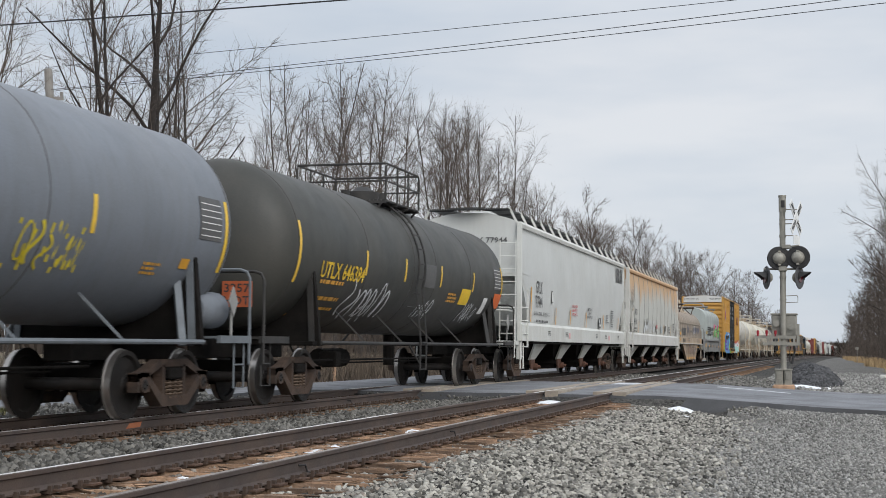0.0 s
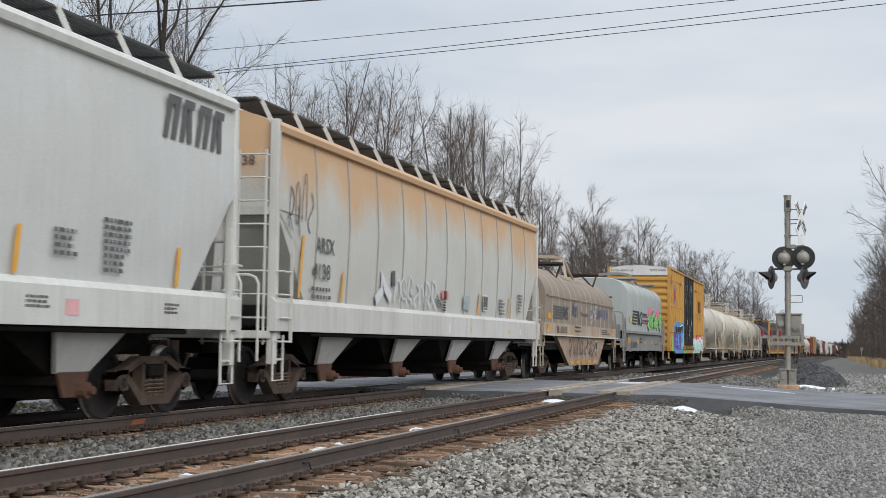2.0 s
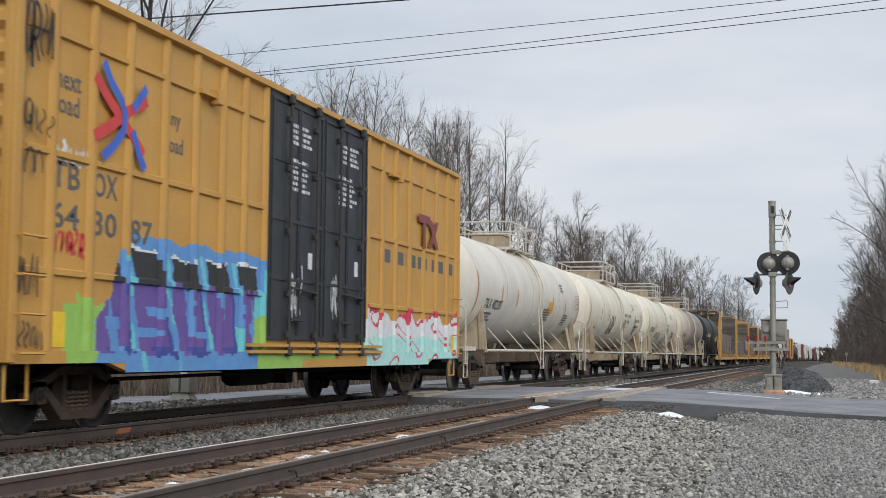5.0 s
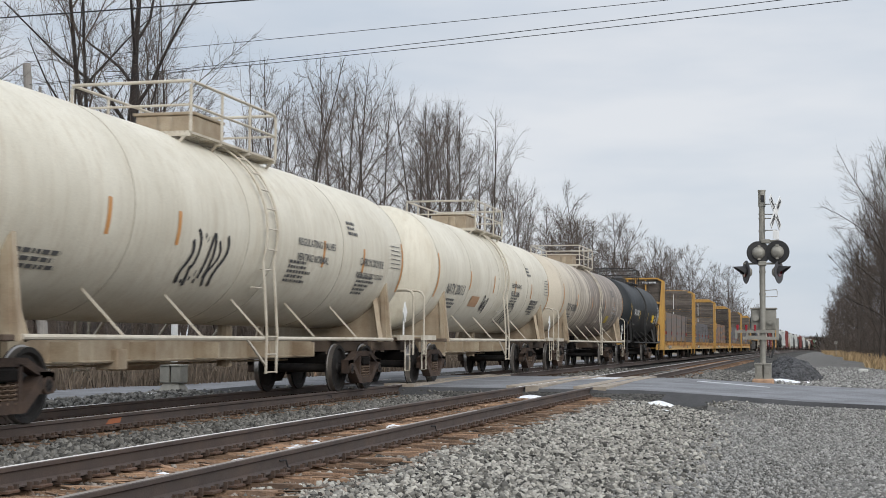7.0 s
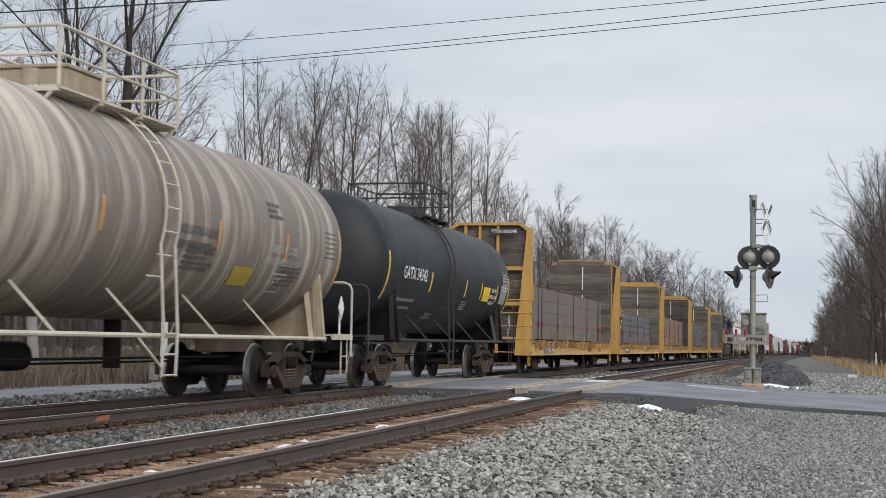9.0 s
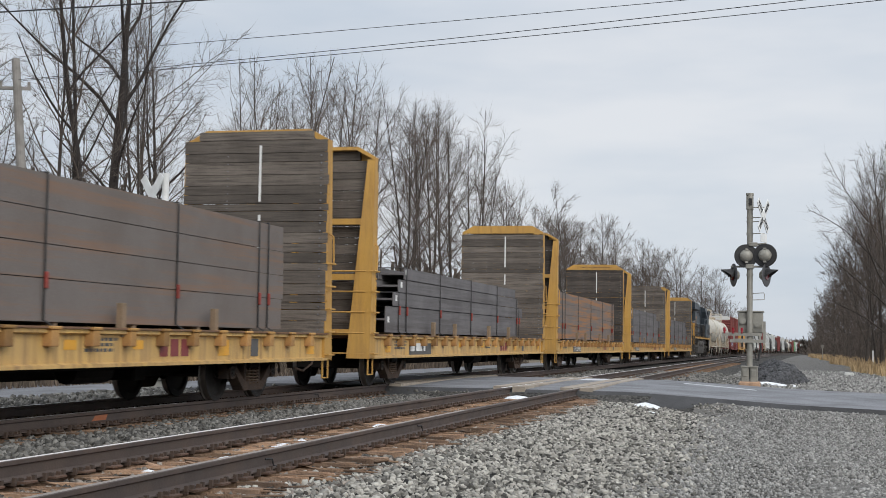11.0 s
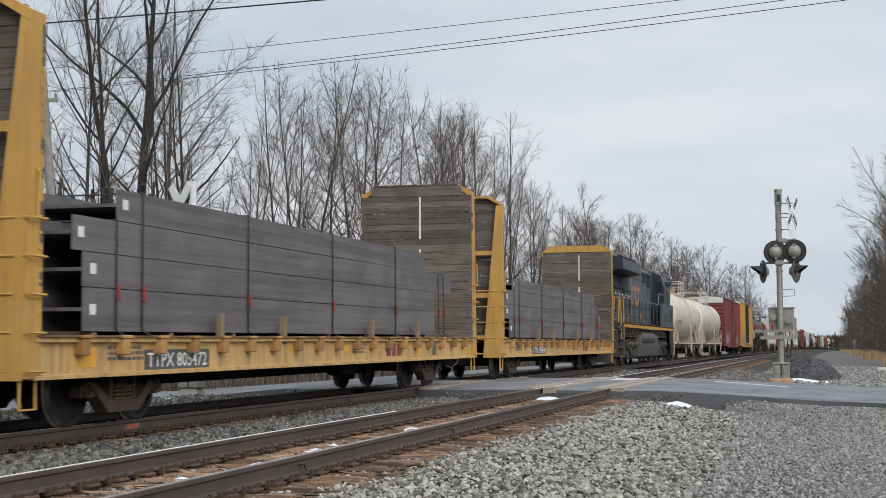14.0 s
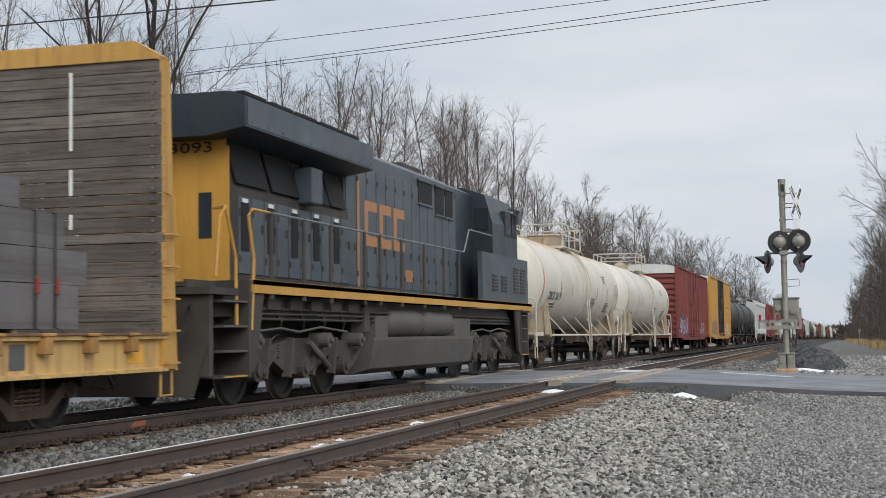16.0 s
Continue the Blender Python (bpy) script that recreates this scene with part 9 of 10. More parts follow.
# ---- woods on both sides, bare in winter ----
def tree_meshes(seed, height, r0, base, wide, stems=1, fork=0.0, boughs=26, twig=0.006, dense=1.0, steep=0.6, lean=0.0, round_at=0.42, bark=None):
    """Trunk and crown of a bare tree. base: where the crown begins, wide: its half-width, both as shares of the height;
    steep: how far the boughs rise; round_at: where up the crown it is widest; fork: how far the stems part."""
    r = random.Random(seed)
    data = {"trunk": ([], []), "crown": ([], [])}

    def tube(key, pts, r1, r2, sides, point=False):
        V, F = data[key]
        n = len(pts) - 1
        d = (pts[-1] - pts[0]).normalized()
        u = d.cross(Vector((0.31, 0.2, 0.93))).normalized()
        w = d.cross(u)
        rings = []
        for i, p in enumerate(pts[:-1] if point else pts):
            rings.append(len(V))
            rad = r1 + (r2 - r1) * i / n
            for k in range(sides):
                a = k * math.tau / sides
                V.append(tuple(p + rad * (math.cos(a) * u + math.sin(a) * w)))
        for a, b in zip(rings, rings[1:]):
            for k in range(sides):
                j = (k + 1) % sides
                F.append((a + k, a + j, b + j))
                F.append((a + k, b + j, b + k))
        if point:
            tip = len(V)
            V.append(tuple(pts[-1]))
            for k in range(sides):
                F.append((rings[-1] + k, rings[-1] + (k + 1) % sides, tip))

    def grow(p, d, length, n, wobble, up):
        pts = [p.copy()]
        for k in range(n):
            d = (d + Vector((r.gauss(0, wobble), r.gauss(0, wobble), r.gauss(0, wobble) + up))).normalized()
            p = p + d * length / n
            pts.append(p.copy())
        return pts

    def along(pts, q):
        f = q * (len(pts) - 1)
        i = min(int(f), len(pts) - 2)
        return pts[i].lerp(pts[i + 1], f - i), (pts[i + 1] - pts[i]).normalized()

    def off(d, ang):
        u = d.cross(Vector((r.gauss(0, 1), r.gauss(0, 1), r.gauss(0, 1)))).normalized()
        return (d * math.cos(ang) + u * math.sin(ang)).normalized()

    def twigs(pts, length, gap):
        for q in np.arange(0.15, 1.0, gap / max(length, 0.1)):
            p, d = along(pts, min(0.99, q + r.uniform(-0.05, 0.05)))
            ln = r.uniform(0.45, 1.05)
            tube("crown", [p, p + off(d, r.uniform(0.3, 0.75)) * ln + Vector((0, 0, 0.12 * ln))], twig, 0.0, 3, True)

    def limb(p, d, length, rad, level):
        """A bough with its side branches, down to the twigs."""
        n = (5, 3, 2)[level]
        pts = grow(p, d, length, n, (0.12, 0.13, 0.13)[level], (0.07 * steep, 0.05, 0.05)[level])
        end = max(twig, rad * (0.25, 0.3, 0.5)[level])
        tube("trunk" if rad > 0.05 else "crown", pts, rad, end, 5 if level == 0 else 3)
        if level == 2:
            twigs(pts, length, 0.17 / dense)
            return
        gap = ((0.55, 0.42)[level]) / dense
        q = 0.16 if level == 0 else 0.2
        while q < 0.98:
            b, e = along(pts, q)
            left = length * (1 - q)
            ln = (0.30 + 0.55 * left if level == 0 else 0.25 + 0.5 * left) * r.uniform(0.6, 1.15)
            limb(b, off(e, r.uniform(0.45, 0.95)), ln, max(twig, min(rad * 0.40, 0.006 + 0.0065 * ln)), level + 1)
            q += gap * r.uniform(0.6, 1.4) / length
        twigs(pts, length, (0.6, 0.35)[level] / dense)

    for k in range(stems):
        a = r.uniform(0, math.tau)
        tilt = 0.03 if stems == 1 else fork * r.uniform(0.6, 1.1)
        d = Vector((math.cos(a) * tilt + lean, math.sin(a) * tilt, 1)).normalized()
        h = height * (1 if k == 0 else r.uniform(0.75, 0.97))
        pts = grow(Vector((0.15 * k * math.cos(a), 0.15 * k * math.sin(a), -0.2)), d, h, 12, 0.035, 0.05)
        rad = r0 * (1 if k == 0 else r.uniform(0.6, 0.85))
        cut = 7
        tube("trunk", pts[:cut + 1], rad, rad * 0.42, 8)
        tube("trunk", pts[cut:], rad * 0.42, 0.012, 6)
        m = max(6, round(boughs * (1 if stems == 1 else 1.5 / stems)))
        turn = r.uniform(0, 6)
        for i in range(m):
            s = (i + r.uniform(0.1, 0.9)) / m
            q = base + (0.985 - base) * s
            p, e = along(pts, q)
            turn += 2.4 + r.uniform(-0.5, 0.5)
            env = 0.62 + 0.38 * s / round_at if s < round_at else max(0.0, 1 - ((s - round_at) / (1.02 - round_at)) ** 1.6)
            ln = max(0.6, wide * height * env * r.uniform(0.75, 1.2) * (1 if stems == 1 else 0.8) * 1.25)
            up = (0.55 + 0.75 * s) * steep / 0.6 * r.uniform(0.75, 1.25)
            bd = Vector((math.cos(turn), math.sin(turn), up)).normalized()
            limb(p, bd, ln, min(0.5 * rad * (1 - q * 0.85), 0.010 + 0.0125 * ln), 0)
        twigs(pts[-3:], h / 6, 0.2)
    top = max(v[2] for V, F in data.values() for v in V)
    for key, (V, F) in data.items():
        V[:] = [(x * height / top, y * height / top, z * height / top) for x, y, z in V]
    return (soup("trunk", *data["trunk"], bark or M_BARK, True), soup("crown", *data["crown"], M_TWIG))


# by habit: tall woodland trees, big old trees, spreading trees in the open, thin saplings, distant trees
KINDS = [tree_meshes(11, 17.0, 0.14, 0.22, 0.27, boughs=18, dense=0.84, steep=0.95), tree_meshes(12, 17.0, 0.12, 0.20, 0.24, 2, 0.13, 20, dense=0.84, steep=1.0), tree_meshes(13, 16.0, 0.13, 0.26, 0.29, boughs=17, dense=0.84, steep=0.85),
         tree_meshes(14, 18.0, 0.13, 0.20, 0.25, 3, 0.16, 22, dense=0.84, steep=1.0), tree_meshes(15, 15.0, 0.12, 0.22, 0.26, boughs=18, dense=0.84, steep=1.05), tree_meshes(16, 17.0, 0.12, 0.18, 0.28, 2, 0.2, 20, dense=0.84, steep=0.9)]
BASES = (17.0, 17.0, 16.0, 18.0, 15.0, 17.0)
BIG = [tree_meshes(27, 22.0, 0.27, 0.20, 0.24, 1, 0.0, 18, 0.006, 0.75, 0.9, bark=M_BARK_DARK), tree_meshes(28, 21.0, 0.19, 0.22, 0.2, 2, 0.07, 18, 0.006, 0.75, 1.0, bark=M_BARK_DARK)]
WIDE = [tree_meshes(41, 17.0, 0.20, 0.14, 0.38, boughs=24, twig=0.0065, steep=0.9, round_at=0.45), tree_meshes(44, 17.0, 0.16, 0.12, 0.34, 2, 0.2, 24, 0.0065, 1.0, 0.9, round_at=0.45), tree_meshes(45, 16.0, 0.16, 0.14, 0.36, boughs=22, twig=0.0065, steep=0.95, round_at=0.45)]
SAPLING = [tree_meshes(51, 9.0, 0.05, 0.25, 0.13, boughs=12, dense=0.7, steep=1.2), tree_meshes(52, 8.0, 0.045, 0.2, 0.16, 2, 0.2, 12, dense=0.7, steep=1.1, lean=0.1)]
FAR = [tree_meshes(61, 18.0, 0.18, 0.18, 0.30, boughs=20, twig=0.011, dense=0.85, steep=0.75), tree_meshes(62, 18.0, 0.16, 0.16, 0.29, 2, 0.18, 22, 0.011, 0.85, 0.75), tree_meshes(63, 18.0, 0.18, 0.18, 0.32, boughs=20, twig=0.011, dense=0.85, steep=0.7)]
SHRUB = [tree_meshes(31, 4.5, 0.025, 0.08, 0.34, 4, 0.45, 14, 0.007, 0.5, 0.8), tree_meshes(32, 3.6, 0.02, 0.06, 0.4, 5, 0.55, 14, 0.007, 0.5, 0.8)]


def tree(kind, x, y, height, base, turn, label, category="tree", group="bare trees"):
    o = thing("bare_tree" if category == "tree" else "shrub", label, category, group)
    z = ground_z(x, y) - 0.1
    o.matrix_basis = pose(x, y, z, 0, 0, turn) @ Matrix.Scale(height / base, 4)
    for name, me in zip(("trunk", "crown"), kind):
        ch = new(name, me)
        ch.parent = o
    return o


def top_at(y):
    """Height of the skyline of the woods above the rails."""
    return float(np.interp(y, [30, 46, 52, 59, 64, 69, 83, 95, 106, 119, 124, 132], [16, 17, 16, 12.5, 14.8, 16.6, 17.8, 18.5, 20.5, 20.8, 18, 15]))


r = random.Random(3)
tree(BIG[0], -26.0, 50.3, 23.0, 22.0, 40, "tall dark bare tree with heavy boughs above the train")
tree(BIG[1], -25.4, 46.6, 21.0, 21.0, 200, "tall dark bare tree with forked trunk above the train")
tree(BIG[1], -27.5, 57.0, 17.5, 21.0, 75, "dark bare tree with forked trunk above the train")
for k in range(12):
    yy = 33 + k * 2.5 + r.uniform(-0.5, 0.5)
    j = r.randrange(2)
    tree(SAPLING[j], -24.3 - r.uniform(0, 3.0), yy, r.uniform(6.5, 11), (9.0, 8.0)[j], r.uniform(0, 360), "thin bare sapling at the edge of the woods", "tree")
y = 31.0
while y < 132:
    for row, dx in ((0, 0), (1, 5.0)):
        if row and (y < 58 or r.random() < 0.45):
            continue
        k = r.randrange(6)
        yy = y + r.uniform(-1.0, 1.0)
        x = -26.0 - dx + r.uniform(-1.2, 1.2)
        sky = top_at(yy * 26 / -x) * (-x / 26.0) * r.uniform(0.90, 1.03)
        tree(KINDS[k], x, yy, sky - ground_z(x, yy), BASES[k], r.uniform(0, 360), "slender bare deciduous tree at the edge of the woods")
    y += (2.9 + 0.010 * y) * (1.5 if y < 56 else 1.0)
y = 64.0
while y < 130:
    j = r.randrange(2)
    tree(SAPLING[j], -24.0 - r.uniform(0, 2.5), y, r.uniform(6, 10), (9.0, 8.0)[j], r.uniform(0, 360), "thin bare sapling at the edge of the woods", "tree")
    y += r.uniform(2.5, 4.5)
for yy, hgt in ((136, 15.0), (144, 14.6), (151, 15.0), (161, 20.6), (172, 16.5), (181, 18.2), (196, 17.6), (211, 19.2), (226, 18.2), (243, 17.8), (263, 19.2), (284, 21.0), (312, 19.6), (343, 20.2), (388, 22.0), (428, 18.5), (470, 15.5), (515, 14.5), (575, 15.0)):
    k = r.randrange(3)
    x = -25.4 + r.uniform(-0.6, 0.6) + bend(yy)
    tree(FAR[k], x, yy, hgt - ground_z(x, yy), 18.0, r.uniform(0, 360), "distant bare tree with a rounded crown along the railway")
    for q in (0.3, 0.7):
        k = r.randrange(3)
        y2 = yy + q * (10 + 0.05 * yy)
        x = -29.0 + r.uniform(-2, 2) + bend(y2)
        tree(FAR[k], x, y2, (hgt - ground_z(x, y2)) * r.uniform(0.72, 0.92), 18.0, r.uniform(0, 360), "distant bare tree along the railway")
# the other side: the woods close in on the track as the line curves away
for x, y, hgt, k, turn in ((6.0, 93.0, 15.8, 0, 30), (8.2, 97.0, 17.0, 1, 110), (5.0, 110.0, 14.0, 2, 250), (8.0, 114.0, 17.0, 0, 170), (5.4, 101.0, 11.0, 1, 60)):
    tree(WIDE[k], x, y, hgt, (17.0, 17.0, 16.0)[k], turn, "spreading bare tree in brush beside the gravel track")
y = 116.0
while y < 640:
    for dx in (1.6, 6.5):
        k = r.randrange(3)
        yy = y + r.uniform(-3, 3)
        x = verge(yy) + dx + r.uniform(-0.4, 1.4) + bend(yy)
        kind, tall = (WIDE[k], (17.0, 17.0, 16.0)[k]) if yy < 170 else (FAR[k], 18.0)
        tree(kind, x, yy, r.uniform(13.5, 17.5) + 0.25 * dx, tall, r.uniform(0, 360), "bare tree standing in brush beside the gravel track")
    y += 8 + 0.05 * y
for i in range(58):
    y = 84 + i * 3.0 + i * i * 0.045 + r.uniform(-2, 2)
    x = verge(y) - 0.4 + r.uniform(0, 5.0) + (1.0 if y < 100 else 0) + bend(y)
    k = r.randrange(2)
    tree(SHRUB[k], x, y, r.uniform(3.5, 6.5), (4.5, 3.6)[k], r.uniform(0, 360), "tangled leafless brown shrub", "shrub", "leafless shrubs")
for i in range(46):
    y = 26 + i * 2.5 + r.uniform(-1, 1)
    x = -22.6 - r.uniform(0, 2.5)
    k = r.randrange(2)
    tree(SHRUB[k], x, y, r.uniform(2.4, 5.0), (4.5, 3.6)[k], r.uniform(0, 360), "tangled leafless brown shrub", "shrub", "leafless shrubs")

# far woods that close the view, and those behind the camera
def far_woods(name, pts, h0, h1, seed, wide):
    rr = random.Random(seed)
    V, F = [], []
    for (xa, ya), (xb, yb) in zip(pts, pts[1:]):
        n = int(math.hypot(xb - xa, yb - ya) / (0.55 * wide))
        for k in range(n):
            q = (k + rr.random()) / n
            x, y = xa + (xb - xa) * q + rr.uniform(-6, 6), ya + (yb - ya) * q + rr.uniform(-6, 6)
            h = rr.uniform(h0, h1)
            z0 = -3.0
            for j in range(11):
                w = rr.uniform(0.05, 0.14) * wide
                dx, dy = rr.uniform(-2.2, 2.2) * wide, rr.uniform(-2.2, 2.2)
                zt = z0 + grade(min(y, 900)) + h * rr.uniform(0.45, 1.0)
                b = len(V)
                V += [(x + dx * 0.3 - w, y, z0), (x + dx * 0.3 + w, y + w, z0), (x + dx, y + dy, zt), (x + dx * 0.9 - 0.02, y + dy, zt)]
                F.append((b, b + 1, b + 2, b + 3))
    return tagged(new(name, soup(name, V, F, M_TWIG)), "grey-brown band of distant bare woods", "woods", kind="stuff")


far_woods("distant_woods", [(-420, 1250), (-60, 1450), (60, 1500), (420, 1250)], 12, 17, 1, 2.6)
far_woods("distant_woods", [(-44, 20), (-42, 300), (-38, 640), (-20, 900), (10, 1300)], 9, 14, 2, 1.6)
far_woods("distant_woods", [(20, 70), (14, 300), (8, 520), (10, 640), (18, 800), (60, 1300)], 4, 9, 4, 1.6)
far_woods("distant_woods", [(-60, -30), (0, -60), (60, -30), (50, 40)], 10, 16, 3, 1.6)


# ---- overhead lines and the leaning pole ----
M_POLE = surf("grey_pole_timber", (0.26, 0.245, 0.225), (0.17, 0.155, 0.14), 3, 40, 0.8, 0.95, bump=0.4)
bm = B()
pa, pb = Vector((-22.0, 37.6, -0.6)), Vector((-22.85, 37.5, 9.25))
rod(bm, pa, pb, 0.17, 12, r2=0.12)
pole = tagged(part("pole", bm, M_POLE), "grey weathered wooden utility pole among the trees", "utility pole")
bm = B()
bar(bm, pb + Vector((-0.45, -0.15, -0.9)), pb + Vector((0.45, 0.15, -0.9)), 0.09, 0.11)
for s in (-0.4, 0.4):
    rod(bm, pb + Vector((s, s * 0.3, -0.85)), pb + Vector((s, s * 0.3, -0.70)), 0.045, 8)
part("cross_arm", bm, M_POLE, pole)


def span(a, b, sag, r, label):
    bm = B()
    a, b = Vector(a), Vector(b)
    pts = []
    for k in range(25):
        q = k / 24
        p = a.lerp(b, q)
        p.z -= sag * 4 * q * (1 - q)
        pts.append(p)
    pipe(bm, pts, r, 5)
    return tagged(part("overhead_wire", bm, M_CABLE), label, "overhead wire", "overhead wires")


span((-22.95, 37.5, 9.30), (2.71, 31.0, 8.84), 0.05, 0.008, "thin dark overhead wire from the pole across the line")
span((-22.93, 37.5, 8.60), (2.70, 31.0, 8.66), 0.09, 0.009, "thin dark overhead wire from the pole across the line")
span((-22.63, 37.6, 8.60), (2.70, 31.0, 8.46), 0.09, 0.009, "thin dark overhead wire from the pole across the line")
span((-24.16, 29.5, 8.59), (-6.71, 29.5, 8.8), 0.02, 0.018, "thick black overhead cable above the train")


# ---- loose stone, snow, weeds and small things beside the line ----
def cube_stone():
    return np.array([(-1, -1, -1), (1, -1, -1), (1, 1, -1), (-1, 1, -1), (-1, -1, 1), (1, -1, 1), (1, 1, 1), (-1, 1, 1)], dtype=np.float32) * 0.5, np.array([(0, 3, 2, 1), (4, 5, 6, 7), (0, 1, 5, 4), (1, 2, 6, 5), (2, 3, 7, 6), (3, 0, 4, 7)])


def stones(name, label, material, seed, xs, ys, per_m2, lo, hi, keep=None, sink=0.25, follow=None):
    """Angular stones strewn over the ground in a strip of the plan."""
    rs = np.random.RandomState(seed)
    n = int((xs[1] - xs[0]) * (ys[1] - ys[0]) * per_m2)
    x = rs.uniform(*xs, n)
    y = rs.uniform(*ys, n)
    if keep is not None:
        k = keep(x, y)
        x, y = x[k], y[k]
    n = len(x)
    base, faces = cube_stone()
    s = rs.uniform(lo, hi, n) * rs.choice([0.7, 1.0, 1.0, 1.25], n)
    v = base[None] * (1 + rs.uniform(-0.42, 0.42, (n, 8, 3)))
    v *= (s[:, None] * rs.uniform(0.6, 1.25, (n, 3)))[:, None, :]
    q = rs.normal(size=(n, 4))
    q /= np.linalg.norm(q, axis=1, keepdims=True)
    w, a, b, c = q.T
    R = np.stack([1 - 2 * (b * b + c * c), 2 * (a * b - c * w), 2 * (a * c + b * w), 2 * (a * b + c * w), 1 - 2 * (a * a + c * c), 2 * (b * c - a * w), 2 * (a * c - b * w), 2 * (b * c + a * w), 1 - 2 * (a * a + b * b)], 1).reshape(n, 3, 3)
    v = np.einsum("nij,nkj->nki", R, v)
    bx = np.array([3.0e-5 * max(0.0, t - 80) ** 2 for t in y])
    z = np.array([(follow or ground_z)(p + d, t) for p, d, t in zip(x, bx, y)]) + s * (0.5 - sink) * rs.uniform(0.3, 1.3, n)
    v += np.stack([x + bx, y, z], 1)[:, None, :]
    f = (faces[None] + 8 * np.arange(n)[:, None, None]).reshape(-1, 4)
    return tagged(new(name, soup(name, v.reshape(-1, 3), f, material)), label, "stones", kind="stuff")


def gravel_edge(y):
    return -1.62 - 0.028 * (y - 14)


def off_rails(x, y):
    ok = np.ones(len(x), dtype=bool)
    for rail in (NEAR_RAIL, NEAR_RAIL - GAUGE, XC + GAUGE / 2, XC - GAUGE / 2):
        ok &= np.abs(x - rail) > 0.12
    return ok


def crib(x, y):
    """Between the ties only, with a few stones on them."""
    ph = (y - 7.0) % 0.495
    return off_rails(x, y) & ((np.minimum(ph, 0.495 - ph) > 0.10) | (np.random.RandomState(1).uniform(0, 1, len(x)) < 0.34))


stones("ballast_stones", "pale grey crushed stone beside the near track", M_STONE, 1, (-4.55, -0.9), (9.5, 30.6), 700, 0.020, 0.046,
       lambda x, y: off_rails(x, y) & (x < gravel_edge(y) + 0.35 * np.random.RandomState(2).normal(size=len(x))) & ((x > -4.12) | (np.random.RandomState(3).uniform(0, 1, len(x)) < 0.6)), 0.2)
def splinters(name, label, material, seed, xs, ys, n):
    """Long thin pieces of broken tie lying on the stone, most of them across the track."""
    rs = np.random.RandomState(seed)
    base, faces = cube_stone()
    V, F = [], []
    for k in range(n):
        x, y = rs.uniform(*xs), rs.uniform(*ys)
        size = np.array((rs.uniform(0.12, 0.5), rs.uniform(0.012, 0.035), rs.uniform(0.008, 0.022)))
        v = base * (1 + rs.uniform(-0.3, 0.3, (8, 3))) * size
        m = pose(x, y, ground_z(x, y) + 0.045, rs.normal(0, 9), rs.normal(0, 5), rs.normal(0, 24))
        V += [tuple(m @ Vector(p)) for p in v]
        F += [tuple(f + 8 * k) for f in faces]
    return tagged(new(name, soup(name, V, F, material)), label, "wood splinters", kind="stuff")


splinters("tie_splinters", "rust-brown splinters of old ties on the stone", M_TIE, 21, (-4.5, -4.1), (9.0, 30.4), 170)
splinters("tie_splinters", "rust-brown splinters of old ties between the rails", M_TIE, 22, (-6.1, -4.8), (9.0, 30.4), 260)
stones("fine_gravel", "fine grey gravel trodden flat", M_FINE, 5, (-2.6, 1.6), (12.0, 30.3), 460, 0.012, 0.032, lambda x, y: x > gravel_edge(y) - 0.3)
stones("ballast_stones", "dark grey crushed stone between the two tracks", M_STONE_DARK, 7, (-8.95, -6.33), (8.5, 30.7), 440, 0.028, 0.058, lambda x, y: off_rails(x, y) & (x < -6.5))
stones("ballast_stones", "grey crushed stone between the ties of the near track", M_STONE_RUST, 9, (-6.35, -3.85), (9.0, 30.6), 480, 0.022, 0.046, crib)
stones("ballast_stones", "grey crushed stone on the far side of the train", M_STONE_DARK, 11, (-15.4, -9.2), (12.0, 31.0), 70, 0.035, 0.07, off_rails)
stones("ballast_stones", "grey crushed stone beyond the crossing", M_STONE_DARK, 13, (-9.0, -1.5), (42.2, 66.0), 55, 0.045, 0.10, off_rails)


stones("ballast_stones", "loose grey stone on the gravel beyond the road", M_FINE, 17, (-3.0, 5.2), (42.2, 100.0), 30, 0.03, 0.075, lambda x, y: (np.random.RandomState(4).uniform(0, 1, len(x)) < 60 / y))


def pile_z(x, y):
    d = ((x + 0.8) / 1.25) ** 2 + ((y - 63.5) / 4.8) ** 2
    return ground_z(x, y) + 0.95 * max(0.0, 1 - d) ** 0.9 * (0.75 + 0.5 * noise.noise((x * 0.9, y * 0.5, 2.0)))


stones("ballast_heap", "heap of dark crushed stone behind the signal", surf("dark_heap_stone", (0.075, 0.076, 0.08), (0.05, 0.05, 0.053), 12, 90, 0.6, 0.9, bump=0.3, island=0.45), 15, (-2.1, 0.5), (58.6, 68.4), 340, 0.06, 0.13,
       lambda x, y: ((x + 0.8) / 1.25) ** 2 + ((y - 63.5) / 4.8) ** 2 < 1, 0.25, pile_z)
bm = B()
n = 18
rings = []
for k in range(6):
    q = k / 5
    rings.append([(-0.8 + 1.25 * (1 - q) * math.cos(a), 63.5 + 4.8 * (1 - q) * math.sin(a), pile_z(-0.8 + 1.25 * (1 - q) * math.cos(a), 63.5 + 4.8 * (1 - q) * math.sin(a)) - 0.14) for a in np.linspace(0, math.tau, n, endpoint=False)])
loft(bm, rings, caps=False)
tagged(part("heap_core", bm, M_ASPHALT_DARK), "dark core of the stone heap", "stone heap", kind="structure")


